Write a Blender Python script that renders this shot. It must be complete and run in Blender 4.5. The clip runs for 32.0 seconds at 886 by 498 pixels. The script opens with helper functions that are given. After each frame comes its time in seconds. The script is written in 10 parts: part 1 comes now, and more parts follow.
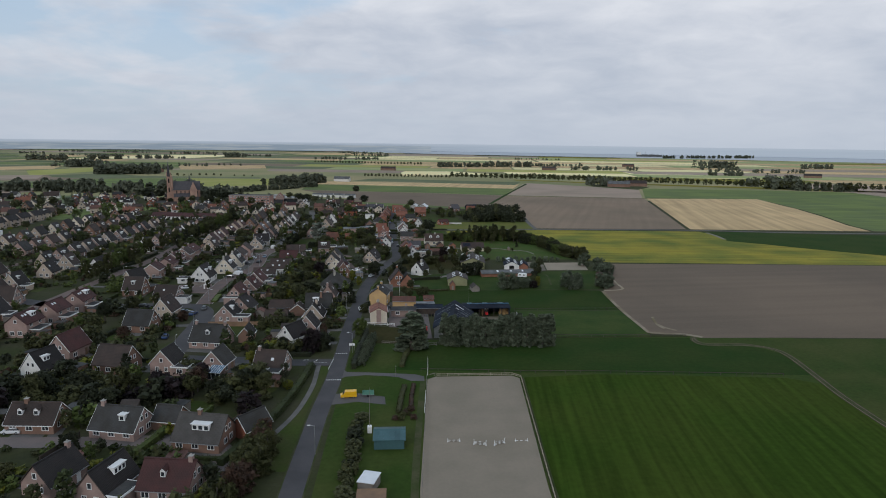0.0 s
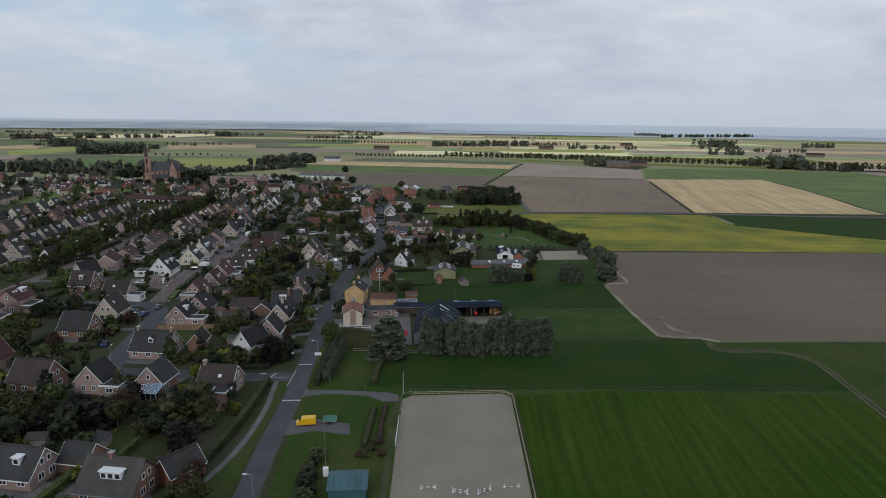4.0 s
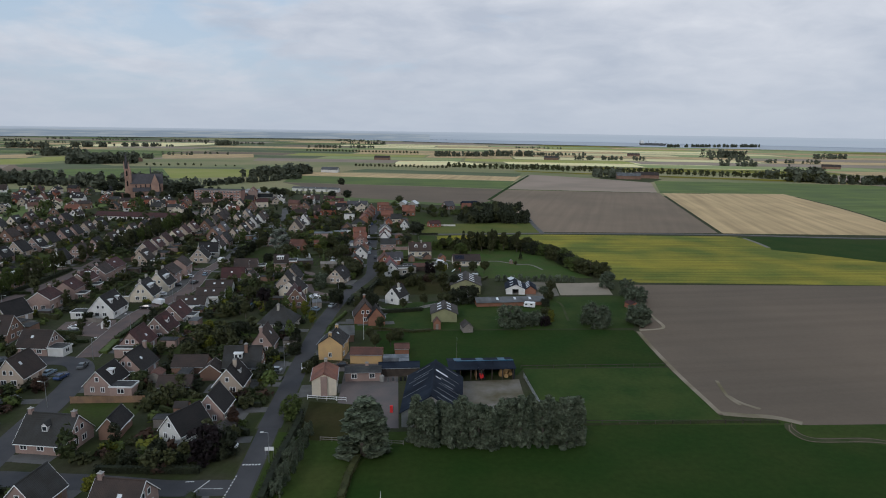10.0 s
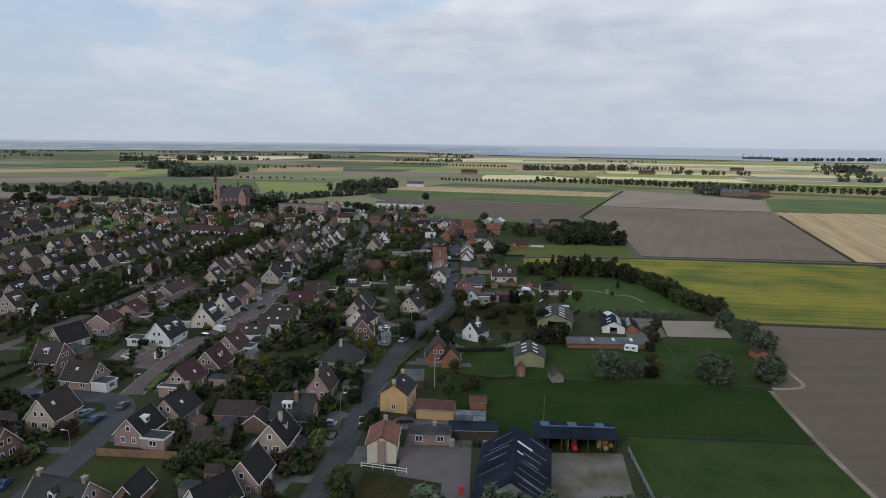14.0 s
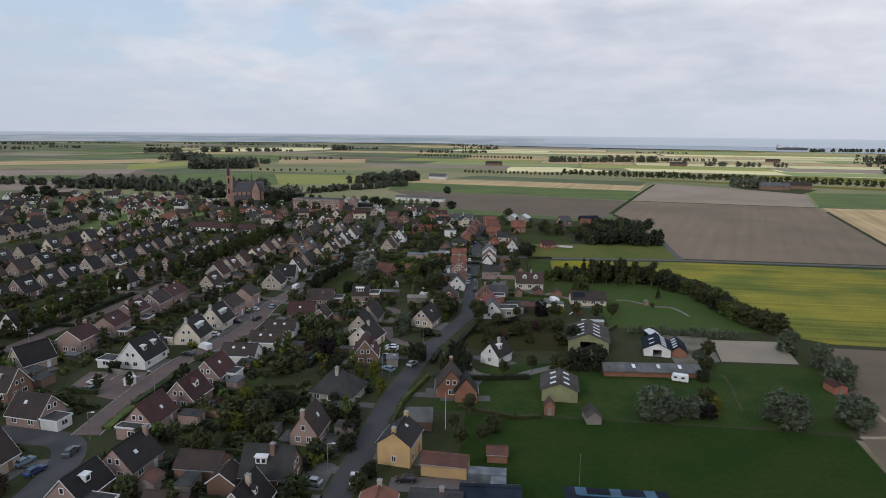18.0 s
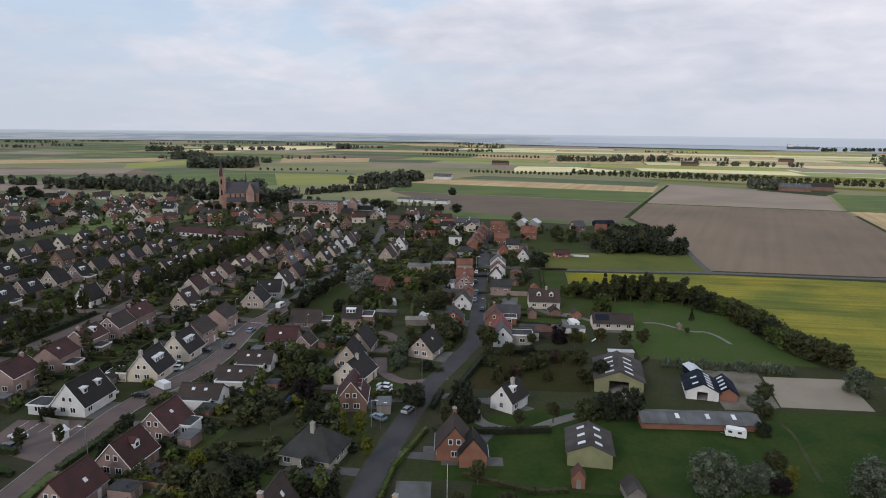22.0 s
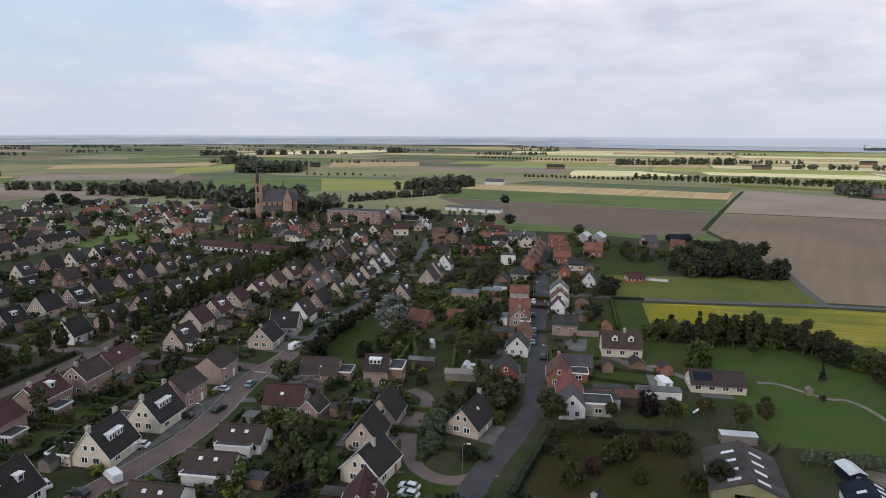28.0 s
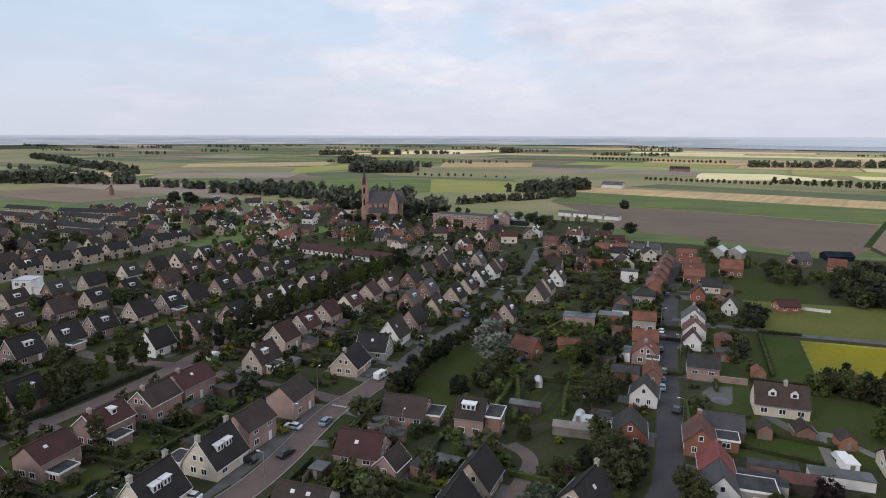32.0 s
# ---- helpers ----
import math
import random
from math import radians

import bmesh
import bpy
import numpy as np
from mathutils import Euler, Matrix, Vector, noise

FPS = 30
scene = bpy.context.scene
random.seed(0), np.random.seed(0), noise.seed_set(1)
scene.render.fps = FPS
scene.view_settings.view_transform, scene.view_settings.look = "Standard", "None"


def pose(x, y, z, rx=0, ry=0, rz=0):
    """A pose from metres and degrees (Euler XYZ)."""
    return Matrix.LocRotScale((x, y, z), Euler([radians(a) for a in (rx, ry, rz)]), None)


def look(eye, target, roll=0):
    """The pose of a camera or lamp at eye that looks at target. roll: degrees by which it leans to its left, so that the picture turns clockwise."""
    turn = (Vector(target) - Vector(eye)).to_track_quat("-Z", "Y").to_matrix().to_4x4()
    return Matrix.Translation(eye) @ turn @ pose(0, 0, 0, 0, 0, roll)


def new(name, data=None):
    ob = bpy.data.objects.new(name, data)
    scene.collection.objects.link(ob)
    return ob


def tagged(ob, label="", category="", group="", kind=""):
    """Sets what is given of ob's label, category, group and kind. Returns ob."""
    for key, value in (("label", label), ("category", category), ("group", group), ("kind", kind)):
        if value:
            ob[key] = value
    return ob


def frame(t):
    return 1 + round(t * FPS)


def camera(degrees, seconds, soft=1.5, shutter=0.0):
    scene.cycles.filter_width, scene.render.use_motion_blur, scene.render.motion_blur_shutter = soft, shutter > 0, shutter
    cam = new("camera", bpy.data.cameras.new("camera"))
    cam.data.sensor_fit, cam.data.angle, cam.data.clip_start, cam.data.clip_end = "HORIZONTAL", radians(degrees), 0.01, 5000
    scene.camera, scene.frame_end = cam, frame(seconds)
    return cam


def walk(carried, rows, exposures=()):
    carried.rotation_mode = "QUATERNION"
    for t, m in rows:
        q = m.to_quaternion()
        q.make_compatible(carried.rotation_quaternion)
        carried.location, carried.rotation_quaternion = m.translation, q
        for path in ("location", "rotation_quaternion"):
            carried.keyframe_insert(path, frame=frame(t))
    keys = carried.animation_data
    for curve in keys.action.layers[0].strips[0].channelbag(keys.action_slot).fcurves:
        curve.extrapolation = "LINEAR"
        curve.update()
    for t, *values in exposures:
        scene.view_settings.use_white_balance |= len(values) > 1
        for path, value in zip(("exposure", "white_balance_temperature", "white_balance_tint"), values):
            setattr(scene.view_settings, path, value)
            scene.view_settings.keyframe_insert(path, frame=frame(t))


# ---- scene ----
cam = camera(70.5, 32.0, soft=1.0)
PATH = [
    (0, (-8.994, -0.721, 66.236), (-8.8482, 1.2454, 65.9014), 0.74),
    (0.5, (-7.838, 2.379, 66.153), (-7.6879, 4.3360, 65.7670), 0.79),
    (1, (-6.904, 5.588, 66.012), (-6.7485, 7.5403, 65.6058), 0.74),
    (1.5, (-5.902, 9.048, 65.776), (-5.7478, 11.0005, 65.3703), 0.78),
    (2, (-4.878, 12.688, 65.628), (-4.7246, 14.6403, 65.2219), 0.73),
    (2.5, (-4.032, 16.230, 65.551), (-3.8789, 18.1829, 65.1472), 0.69),
    (3, (-3.411, 19.658, 65.501), (-3.2583, 21.6113, 65.0995), 0.65),
    (3.5, (-2.851, 23.423, 65.529), (-2.6948, 25.3761, 65.1295), 0.73),
    (5.5, (-0.617, 38.150, 66.025), (-0.4605, 40.1041, 65.6275), 0.71),
    (6, (0.116, 41.781, 66.043), (0.2670, 43.7359, 65.6483), 0.65),
    (6.5, (0.188, 45.813, 66.373), (0.3417, 47.7672, 65.9760), 0.78),
    (7, (0.530, 49.608, 66.509), (0.6825, 51.5627, 66.1128), 0.80),
    (7.5, (1.185, 53.314, 66.408), (1.3335, 55.2686, 66.0131), 0.82),
    (8, (1.576, 57.160, 66.415), (1.7240, 59.1158, 66.0217), 0.83),
    (8.5, (1.839, 61.113, 66.386), (1.9869, 63.0693, 66.0001), 0.74),
    (9, (2.306, 65.023, 66.495), (2.4510, 66.9810, 66.1144), 0.74),
    (9.5, (2.301, 68.998, 66.650), (2.4491, 70.9567, 66.2726), 0.85),
    (10, (2.558, 72.959, 66.675), (2.7051, 74.9190, 66.3033), 0.86),
    (10.5, (2.911, 76.602, 66.694), (3.0564, 78.5631, 66.3276), 0.77),
    (11, (3.255, 80.103, 66.615), (3.4006, 82.0643, 66.2542), 0.78),
    (11.5, (3.659, 83.786, 66.612), (3.8009, 85.7488, 66.2566), 0.80),
    (12, (3.866, 87.368, 66.696), (3.9923, 89.3328, 66.3453), 0.91),
    (12.5, (3.843, 91.030, 66.780), (3.9139, 92.9986, 66.4328), 0.92),
    (13, (3.988, 94.950, 66.696), (3.9759, 96.9201, 66.3541), 0.82),
    (13.5, (4.446, 98.705, 66.702), (4.3633, 100.6749, 66.3660), 0.61),
    (14, (4.547, 102.691, 66.737), (4.4191, 104.6591, 66.4028), 0.70),
    (14.5, (4.443, 106.752, 66.816), (4.2797, 108.7179, 66.4853), 0.69),
    (16.5, (4.929, 122.505, 67.253), (4.7311, 124.4600, 66.8811), 0.74),
    (17, (4.568, 125.944, 67.114), (4.3758, 127.9008, 66.7486), 0.64),
    (17.5, (4.865, 129.284, 67.076), (4.6673, 131.2408, 66.7136), 0.55),
    (18, (5.067, 132.953, 67.105), (4.8619, 134.9090, 66.7423), 0.58),
    (18.5, (4.775, 137.205, 67.090), (4.5712, 139.1609, 66.7271), 0.72),
    (19, (3.944, 141.947, 67.026), (3.7465, 143.9033, 66.6592), 0.85),
    (19.5, (3.440, 146.052, 67.067), (3.2438, 148.0078, 66.6993), 0.87),
    (20, (3.242, 149.817, 67.119), (3.0444, 151.7733, 66.7519), 0.76),
    (20.5, (3.247, 153.365, 67.093), (3.0446, 155.3207, 66.7274), 0.72),
    (21, (3.041, 157.141, 67.109), (2.8368, 159.0965, 66.7417), 0.77),
    (21.5, (2.836, 160.989, 67.140), (2.6217, 162.9433, 66.7719), 0.81),
    (22, (2.366, 165.048, 67.099), (2.1438, 167.0014, 66.7318), 0.64),
    (22.5, (1.954, 169.214, 66.854), (1.7220, 171.1665, 66.4873), 0.57),
    (23, (1.763, 173.296, 66.653), (1.5216, 175.2480, 66.2882), 0.51),
    (23.5, (1.443, 177.382, 66.714), (1.1875, 179.3315, 66.3476), 0.45),
    (24, (1.155, 181.432, 66.755), (0.8882, 183.3800, 66.3891), 0.41),
    (24.5, (0.735, 185.290, 66.667), (0.4545, 187.2370, 66.3027), 0.39),
    (25, (0.386, 189.313, 66.571), (0.0820, 191.2563, 66.2090), 0.27),
    (25.5, (-0.089, 193.303, 66.662), (-0.4080, 195.2435, 66.2992), 0.26),
    (27.5, (-2.004, 209.191, 66.877), (-2.3740, 211.1236, 66.5166), 0.16),
    (28, (-2.928, 213.240, 66.746), (-3.3131, 215.1698, 66.3868), 0.26),
    (28.5, (-3.257, 216.992, 66.554), (-3.6748, 218.9153, 66.1999), 0.06),
    (29, (-3.915, 220.595, 66.639), (-4.3733, 222.5090, 66.2829), 0.16),
    (29.5, (-4.674, 224.114, 66.752), (-5.1724, 226.0181, 66.3939), 0.26),
    (30, (-5.716, 227.718, 66.888), (-6.2548, 229.6101, 66.5278), 0.37),
    (30.5, (-6.589, 231.157, 67.054), (-7.1755, 233.0348, 66.6923), 0.27),
    (31, (-7.429, 234.660, 67.128), (-8.0640, 236.5217, 66.7657), 0.27),
    (31.5, (-8.382, 238.205, 67.090), (-9.0624, 240.0508, 66.7279), 0.17),
    (32, (-9.104, 241.859, 66.882), (-9.8248, 243.6892, 66.5214), 0.18),
]
walk(cam, [(t, look(eye, aim, roll)) for t, eye, aim, roll in PATH],
     exposures=[(0, -0.07, 6200, 10), (8, -0.09, 6150, 10), (13, -0.05, 6150, 11), (18, 0.08, 6330, 13), (23, 0.17, 6430, 15), (28, 0.25, 6480, 15), (32, 0.31, 6510, 16)])

# ---- world, sun ----
SUN_AZ, SUN_EL = 212, 28      # compass-like bearing from +y clockwise, height in degrees
world = bpy.data.worlds.new("overcast_sky")
world.use_nodes = True
scene.world = world
wn, wl = world.node_tree.nodes, world.node_tree.links
wn.clear()


def wnode(kind, **values):
    n = wn.new(kind)
    for k, v in values.items():
        n.inputs[k].default_value = v
    return n


def wmath(op, a, b=None, clamp=False):
    n = wn.new("ShaderNodeMath")
    n.operation, n.use_clamp = op, clamp
    for k, v in enumerate((a, b)):
        if isinstance(v, (int, float)):
            n.inputs[k].default_value = v
        elif v is not None:
            wl.new(v, n.inputs[k])
    return n.outputs[0]


def wmix(fac, a, b):
    n = wn.new("ShaderNodeMix")
    n.data_type = "RGBA"
    wl.new(fac, n.inputs[0])
    for k, v in ((6, a), (7, b)):
        if isinstance(v, tuple):
            n.inputs[k].default_value = (*v, 1)
        else:
            wl.new(v, n.inputs[k])
    return n.outputs[2]


wtc = wn.new("ShaderNodeTexCoord")
wsep = wn.new("ShaderNodeSeparateXYZ")
wl.new(wtc.outputs["Generated"], wsep.inputs[0])
# the cloud layer is flat: its pattern is drawn out towards the horizon
wup = wmath("ADD", wmath("MAXIMUM", wsep.outputs[2], 0.0), 0.26)
wcomb = wn.new("ShaderNodeCombineXYZ")
wl.new(wmath("DIVIDE", wsep.outputs[0], wup), wcomb.inputs[0])
wl.new(wmath("DIVIDE", wsep.outputs[1], wup), wcomb.inputs[1])
wl.new(wmath("MULTIPLY", wsep.outputs[2], 3.0), wcomb.inputs[2])
big = wnode("ShaderNodeTexNoise", Scale=0.95, Detail=3.0, Roughness=0.5, Distortion=0.5)
small = wnode("ShaderNodeTexNoise", Scale=4.2, Detail=6.0, Roughness=0.55, Distortion=0.35)
hole = wnode("ShaderNodeTexNoise", Scale=2.3, Detail=5.0, Roughness=0.55, Distortion=0.3)
for n in (big, small, hole):
    wl.new(wcomb.outputs[0], n.inputs["Vector"])
sky = wn.new("ShaderNodeTexSky")
sky.sky_type, sky.sun_disc = "NISHITA", False
sky.sun_elevation, sky.sun_rotation = radians(SUN_EL), radians(SUN_AZ)
skyc = wn.new("ShaderNodeVectorMath")
skyc.operation = "SCALE"
skyc.inputs["Scale"].default_value = 0.3
wl.new(sky.outputs[0], skyc.inputs[0])
blue = wn.new("ShaderNodeVectorMath")
blue.operation = "ADD"
blue.inputs[1].default_value = (3.6, 4.6, 5.6)
wl.new(skyc.outputs[0], blue.inputs[0])
grey, white, haze = (5.2, 5.6, 6.3), (7.6, 7.7, 8.0), (5.1, 5.55, 6.2)
lit = wmath("ADD", wmath("MULTIPLY", big.outputs[0], 0.62), wmath("MULTIPLY", small.outputs[0], 0.38))
lit = wmath("ADD", wmath("MULTIPLY", wmath("SUBTRACT", lit, 0.40), 4.6), wmath("MULTIPLY", wsep.outputs[2], 0.5), True)
cloud = wmix(lit, grey, white)
# the cover thins out towards the west and overhead
thin = wmath("ADD", wmath("MULTIPLY", wsep.outputs[0], -1.2), wmath("MULTIPLY", wsep.outputs[2], 2.0))
gap = wmath("MULTIPLY", wmath("SUBTRACT", wmath("ADD", thin, wmath("MULTIPLY", hole.outputs[0], 3.4)), 2.05), 1.5, True)
clouds = wmix(wmath("MULTIPLY", gap, 0.8), cloud, blue.outputs[0])
low = wmath("SUBTRACT", 1.0, wmath("MULTIPLY", wmath("MAXIMUM", wsep.outputs[2], 0.0), 6.0, True), True)
full = wmix(wmath("MULTIPLY", low, 0.85), clouds, haze)
back = wnode("ShaderNodeBackground", Strength=0.1)
wl.new(full, back.inputs["Color"])
wl.new(back.outputs[0], wn.new("ShaderNodeOutputWorld").inputs[0])

sun_data = bpy.data.lights.new("sun", "SUN")
sun_data.energy, sun_data.angle, sun_data.color = 0.85, radians(14), (1.0, 0.94, 0.86)
sun = new("sun", sun_data)
az, el = radians(SUN_AZ), radians(SUN_EL)
sun.matrix_world = look((math.sin(az) * math.cos(el) * 90, math.cos(az) * math.cos(el) * 90, math.sin(el) * 90), (0, 0, 0))

# ---- materials ----
def material(name, color, rough=0.85, vary=0.25, grain=6.0, patch=0.25, bump=0.0, metal=0.0, second=None, per=0.12,
             island=False, stripes=None, spec=0.3):
    """Colour with stains (patch: their scale) and grain; second: the colour that the stains lead to; per: difference from object to object;
    stripes: (direction x, y, z in object space, period, strength)."""
    m = bpy.data.materials.new(name)
    m.use_nodes = True
    n, l = m.node_tree.nodes, m.node_tree.links
    p = n["Principled BSDF"]
    p.inputs["Roughness"].default_value, p.inputs["Metallic"].default_value = rough, metal
    p.inputs["Specular IOR Level"].default_value = spec
    tc = n.new("ShaderNodeTexCoord")
    geo = n.new("ShaderNodeNewGeometry")
    info = n.new("ShaderNodeObjectInfo")
    coarse, fine = n.new("ShaderNodeTexNoise"), n.new("ShaderNodeTexNoise")
    coarse.inputs["Scale"].default_value, coarse.inputs["Detail"].default_value = patch, 5.0
    fine.inputs["Scale"].default_value, fine.inputs["Detail"].default_value, fine.inputs["Roughness"].default_value = grain, 8.0, 0.65
    for t in (coarse, fine):
        l.new(geo.outputs["Position"], t.inputs["Vector"])

    def mathn(op, a, b, c=None):
        q = n.new("ShaderNodeMath")
        q.operation = op
        for k, v in enumerate((a, b, c)):
            if isinstance(v, (int, float)):
                q.inputs[k].default_value = v
            elif v is not None:
                l.new(v, q.inputs[k])
        return q.outputs[0]

    mix = n.new("ShaderNodeMix")
    mix.data_type = "RGBA"
    other = second or tuple(c * (1 - vary) for c in color)
    mix.inputs[6].default_value, mix.inputs[7].default_value = (*color, 1), (*other, 1)
    ramp = n.new("ShaderNodeMapRange")
    ramp.inputs["From Min"].default_value, ramp.inputs["From Max"].default_value = 0.38, 0.64
    l.new(coarse.outputs[0], ramp.inputs["Value"])
    l.new(ramp.outputs[0], mix.inputs[0])
    scale = mathn("MULTIPLY_ADD", fine.outputs[0], 2 * vary, 1 - vary)
    rnd = geo.outputs["Random Per Island"] if island else info.outputs["Random"]
    scale = mathn("MULTIPLY", scale, mathn("MULTIPLY_ADD", rnd, 2 * per, 1 - per))
    if stripes:
        # streaks drawn out along the drill lines
        wave = n.new("ShaderNodeTexNoise")
        wave.inputs["Scale"].default_value, wave.inputs["Detail"].default_value = 1.0, 4.0
        turn, rot = n.new("ShaderNodeMapping"), n.new("ShaderNodeMapping")
        turn.inputs["Rotation"].default_value = (0, 0, radians(stripes[2]))
        rot.inputs["Scale"].default_value = (1 / stripes[3], 0.035 / stripes[3], 1)
        l.new(geo.outputs["Position"], turn.inputs["Vector"])
        l.new(turn.outputs[0], rot.inputs["Vector"])
        l.new(rot.outputs[0], wave.inputs["Vector"])
        scale = mathn("MULTIPLY", scale, mathn("MULTIPLY_ADD", wave.outputs[0], 2.6 * stripes[4], 1 - 1.3 * stripes[4]))
    hsv = n.new("ShaderNodeHueSaturation")
    l.new(scale, hsv.inputs["Value"])
    l.new(mix.outputs[2], hsv.inputs["Color"])
    l.new(hsv.outputs[0], p.inputs["Base Color"])
    if bump:
        b = n.new("ShaderNodeBump")
        b.inputs["Strength"].default_value, b.inputs["Distance"].default_value = min(1, bump * 4), bump
        l.new(fine.outputs[0], b.inputs["Height"])
        l.new(b.outputs[0], p.inputs["Normal"])
    return m


M = {}


def roof_tile(name, color, second=None):
    """Roof tiles: rows across the slope and rolls down it, with moss and worn tiles."""
    m = material(name, color, 0.68, 0.22, 3.0, 0.35, 0.0, second=second, per=0.18, spec=0.24)
    n, l = m.node_tree.nodes, m.node_tree.links
    p = n["Principled BSDF"]
    tc = n.new("ShaderNodeTexCoord")
    w1, w2 = n.new("ShaderNodeTexWave"), n.new("ShaderNodeTexWave")
    w1.bands_direction, w2.bands_direction = "Y", "Z"
    w1.inputs["Scale"].default_value, w2.inputs["Scale"].default_value = 0.314 / 0.3, 0.314 / 0.33
    add = n.new("ShaderNodeMath")
    for w in (w1, w2):
        l.new(tc.outputs["Object"], w.inputs["Vector"])
    l.new(w1.outputs["Fac"], add.inputs[0])
    l.new(w2.outputs["Fac"], add.inputs[1])
    b = n.new("ShaderNodeBump")
    b.inputs["Strength"].default_value, b.inputs["Distance"].default_value = 0.5, 0.05
    l.new(add.outputs[0], b.inputs["Height"])
    l.new(b.outputs[0], p.inputs["Normal"])
    return m


M["roof_black"] = roof_tile("roof_black_tile", (0.025, 0.0215, 0.0205), (0.018, 0.0165, 0.016))
M["roof_grey"] = roof_tile("roof_grey_tile", (0.043, 0.042, 0.041), (0.031, 0.029, 0.025))
M["roof_pale"] = roof_tile("roof_worn_grey_tile", (0.078, 0.072, 0.066), (0.055, 0.05, 0.045))
M["roof_brown"] = roof_tile("roof_brown_tile", (0.052, 0.036, 0.030), (0.037, 0.028, 0.024))
M["roof_maroon"] = roof_tile("roof_maroon_tile", (0.069, 0.027, 0.025), (0.048, 0.023, 0.021))
M["roof_orange"] = roof_tile("roof_orange_tile", (0.205, 0.082, 0.052), (0.14, 0.062, 0.044))
M["roof_rust"] = roof_tile("roof_rust_tile", (0.135, 0.062, 0.046), (0.095, 0.05, 0.04))
M["roof_red"] = roof_tile("roof_red_tile", (0.26, 0.07, 0.06), (0.19, 0.058, 0.052))
M["roof_thatch"] = material("thatch", (0.085, 0.062, 0.052), 0.95, 0.25, 4, 0.3, 0.04, spec=0.12)
M["roof_slate"] = material("slate", (0.078, 0.073, 0.078), 0.5, 0.2, 3, 0.4, spec=0.2)
M["sheet_dark"] = material("dark_sheet_roof", (0.047, 0.039, 0.035), 0.7, 0.3, 1.5, 0.2, second=(0.075, 0.066, 0.06), spec=0.12)
M["sheet_blue"] = material("blue_sheet", (0.027, 0.116, 0.192), 0.45, 0.35, 1.5, 0.3, second=(0.018, 0.061, 0.109))
M["sheet_navy"] = material("navy_fibre_sheet", (0.022, 0.029, 0.042), 0.75, 0.35, 1.2, 0.15, second=(0.011, 0.014, 0.022), spec=0.05)
M["sheet_grey"] = material("fibre_cement", (0.128, 0.132, 0.136), 0.8, 0.25, 2, 0.25, second=(0.080, 0.080, 0.076))
M["sheet_green"] = material("bluegreen_sheet", (0.055, 0.115, 0.125), 0.5, 0.2, 2, 0.3)
M["bitumen"] = material("bitumen", (0.045, 0.045, 0.048), 0.85, 0.3, 2, 0.4, second=(0.075, 0.074, 0.07), spec=0.12)
M["brick_pink"] = material("pink_brick", (0.347, 0.244, 0.211), 0.9, 0.16, 5, 0.35, 0.01, second=(0.275, 0.198, 0.171))
M["brick_buff"] = material("buff_brick", (0.447, 0.366, 0.290), 0.9, 0.16, 5, 0.35, 0.01, second=(0.366, 0.305, 0.250))
M["brick_brown"] = material("brown_brick", (0.237, 0.144, 0.106), 0.9, 0.2, 5, 0.35, 0.01)
M["brick_red"] = material("red_brick", (0.299, 0.110, 0.066), 0.9, 0.2, 5, 0.35, 0.01, second=(0.229, 0.088, 0.057))
M["brick_rose"] = material("rose_brick", (0.36, 0.21, 0.17), 0.9, 0.16, 5, 0.35, 0.01, second=(0.30, 0.18, 0.15))
M["brick_church"] = material("church_brick", (0.37, 0.235, 0.175), 0.9, 0.2, 2, 0.2, 0.01, second=(0.28, 0.18, 0.14))
M["brick_orange"] = material("orange_brick", (0.285, 0.135, 0.088), 0.9, 0.2, 5, 0.35, 0.01)
M["cream"] = material("cream_plaster", (0.660, 0.583, 0.462), 0.85, 0.1, 4, 0.4, second=(0.572, 0.506, 0.407))
M["yellow"] = material("ochre_plaster", (0.533, 0.353, 0.162), 0.85, 0.12, 4, 0.3, second=(0.456, 0.303, 0.152))
M["white_wall"] = material("white_plaster", (0.716, 0.706, 0.678), 0.85, 0.08, 4, 0.4, second=(0.619, 0.609, 0.581))
M["stone"] = material("pale_stone", (0.42, 0.39, 0.34), 0.9, 0.2, 3, 0.4)
M["olive_wall"] = material("olive_cladding", (0.29, 0.29, 0.155), 0.7, 0.12, 4, 0.3, second=(0.24, 0.235, 0.13))
M["white"] = material("white_paint", (0.78, 0.78, 0.77), 0.5, 0.06, 5, 0.6)
M["wood_dark"] = material("dark_timber", (0.07, 0.055, 0.045), 0.8, 0.3, 8, 0.5)
M["wood"] = material("timber", (0.26, 0.16, 0.095), 0.85, 0.25, 6, 0.4, second=(0.19, 0.125, 0.085))
M["wood_pale"] = material("pale_timber", (0.36, 0.31, 0.24), 0.9, 0.2, 6, 0.4)
M["wood_grey"] = material("weathered_timber", (0.23, 0.205, 0.18), 0.9, 0.25, 6, 0.4)
M["metal"] = material("galvanised_steel", (0.42, 0.43, 0.44), 0.45, 0.12, 5, 0.5, metal=0.7)
M["concrete"] = material("concrete", (0.36, 0.345, 0.32), 0.9, 0.15, 3, 0.3, second=(0.28, 0.27, 0.25))
M["black"] = material("dark_interior", (0.015, 0.015, 0.016), 0.9, 0.2, 3, 0.5)
M["tyre"] = material("tyre_rubber", (0.02, 0.02, 0.021), 0.85, 0.2, 6, 1)
M["red_paint"] = material("red_paint", (0.55, 0.03, 0.03), 0.5, 0.1, 5, 0.5)
M["hay"] = material("hay", (0.42, 0.27, 0.12), 0.95, 0.3, 5, 0.6)
M["polycarbonate"] = material("translucent_sheet", (0.55, 0.57, 0.58), 0.4, 0.12, 5, 0.6)
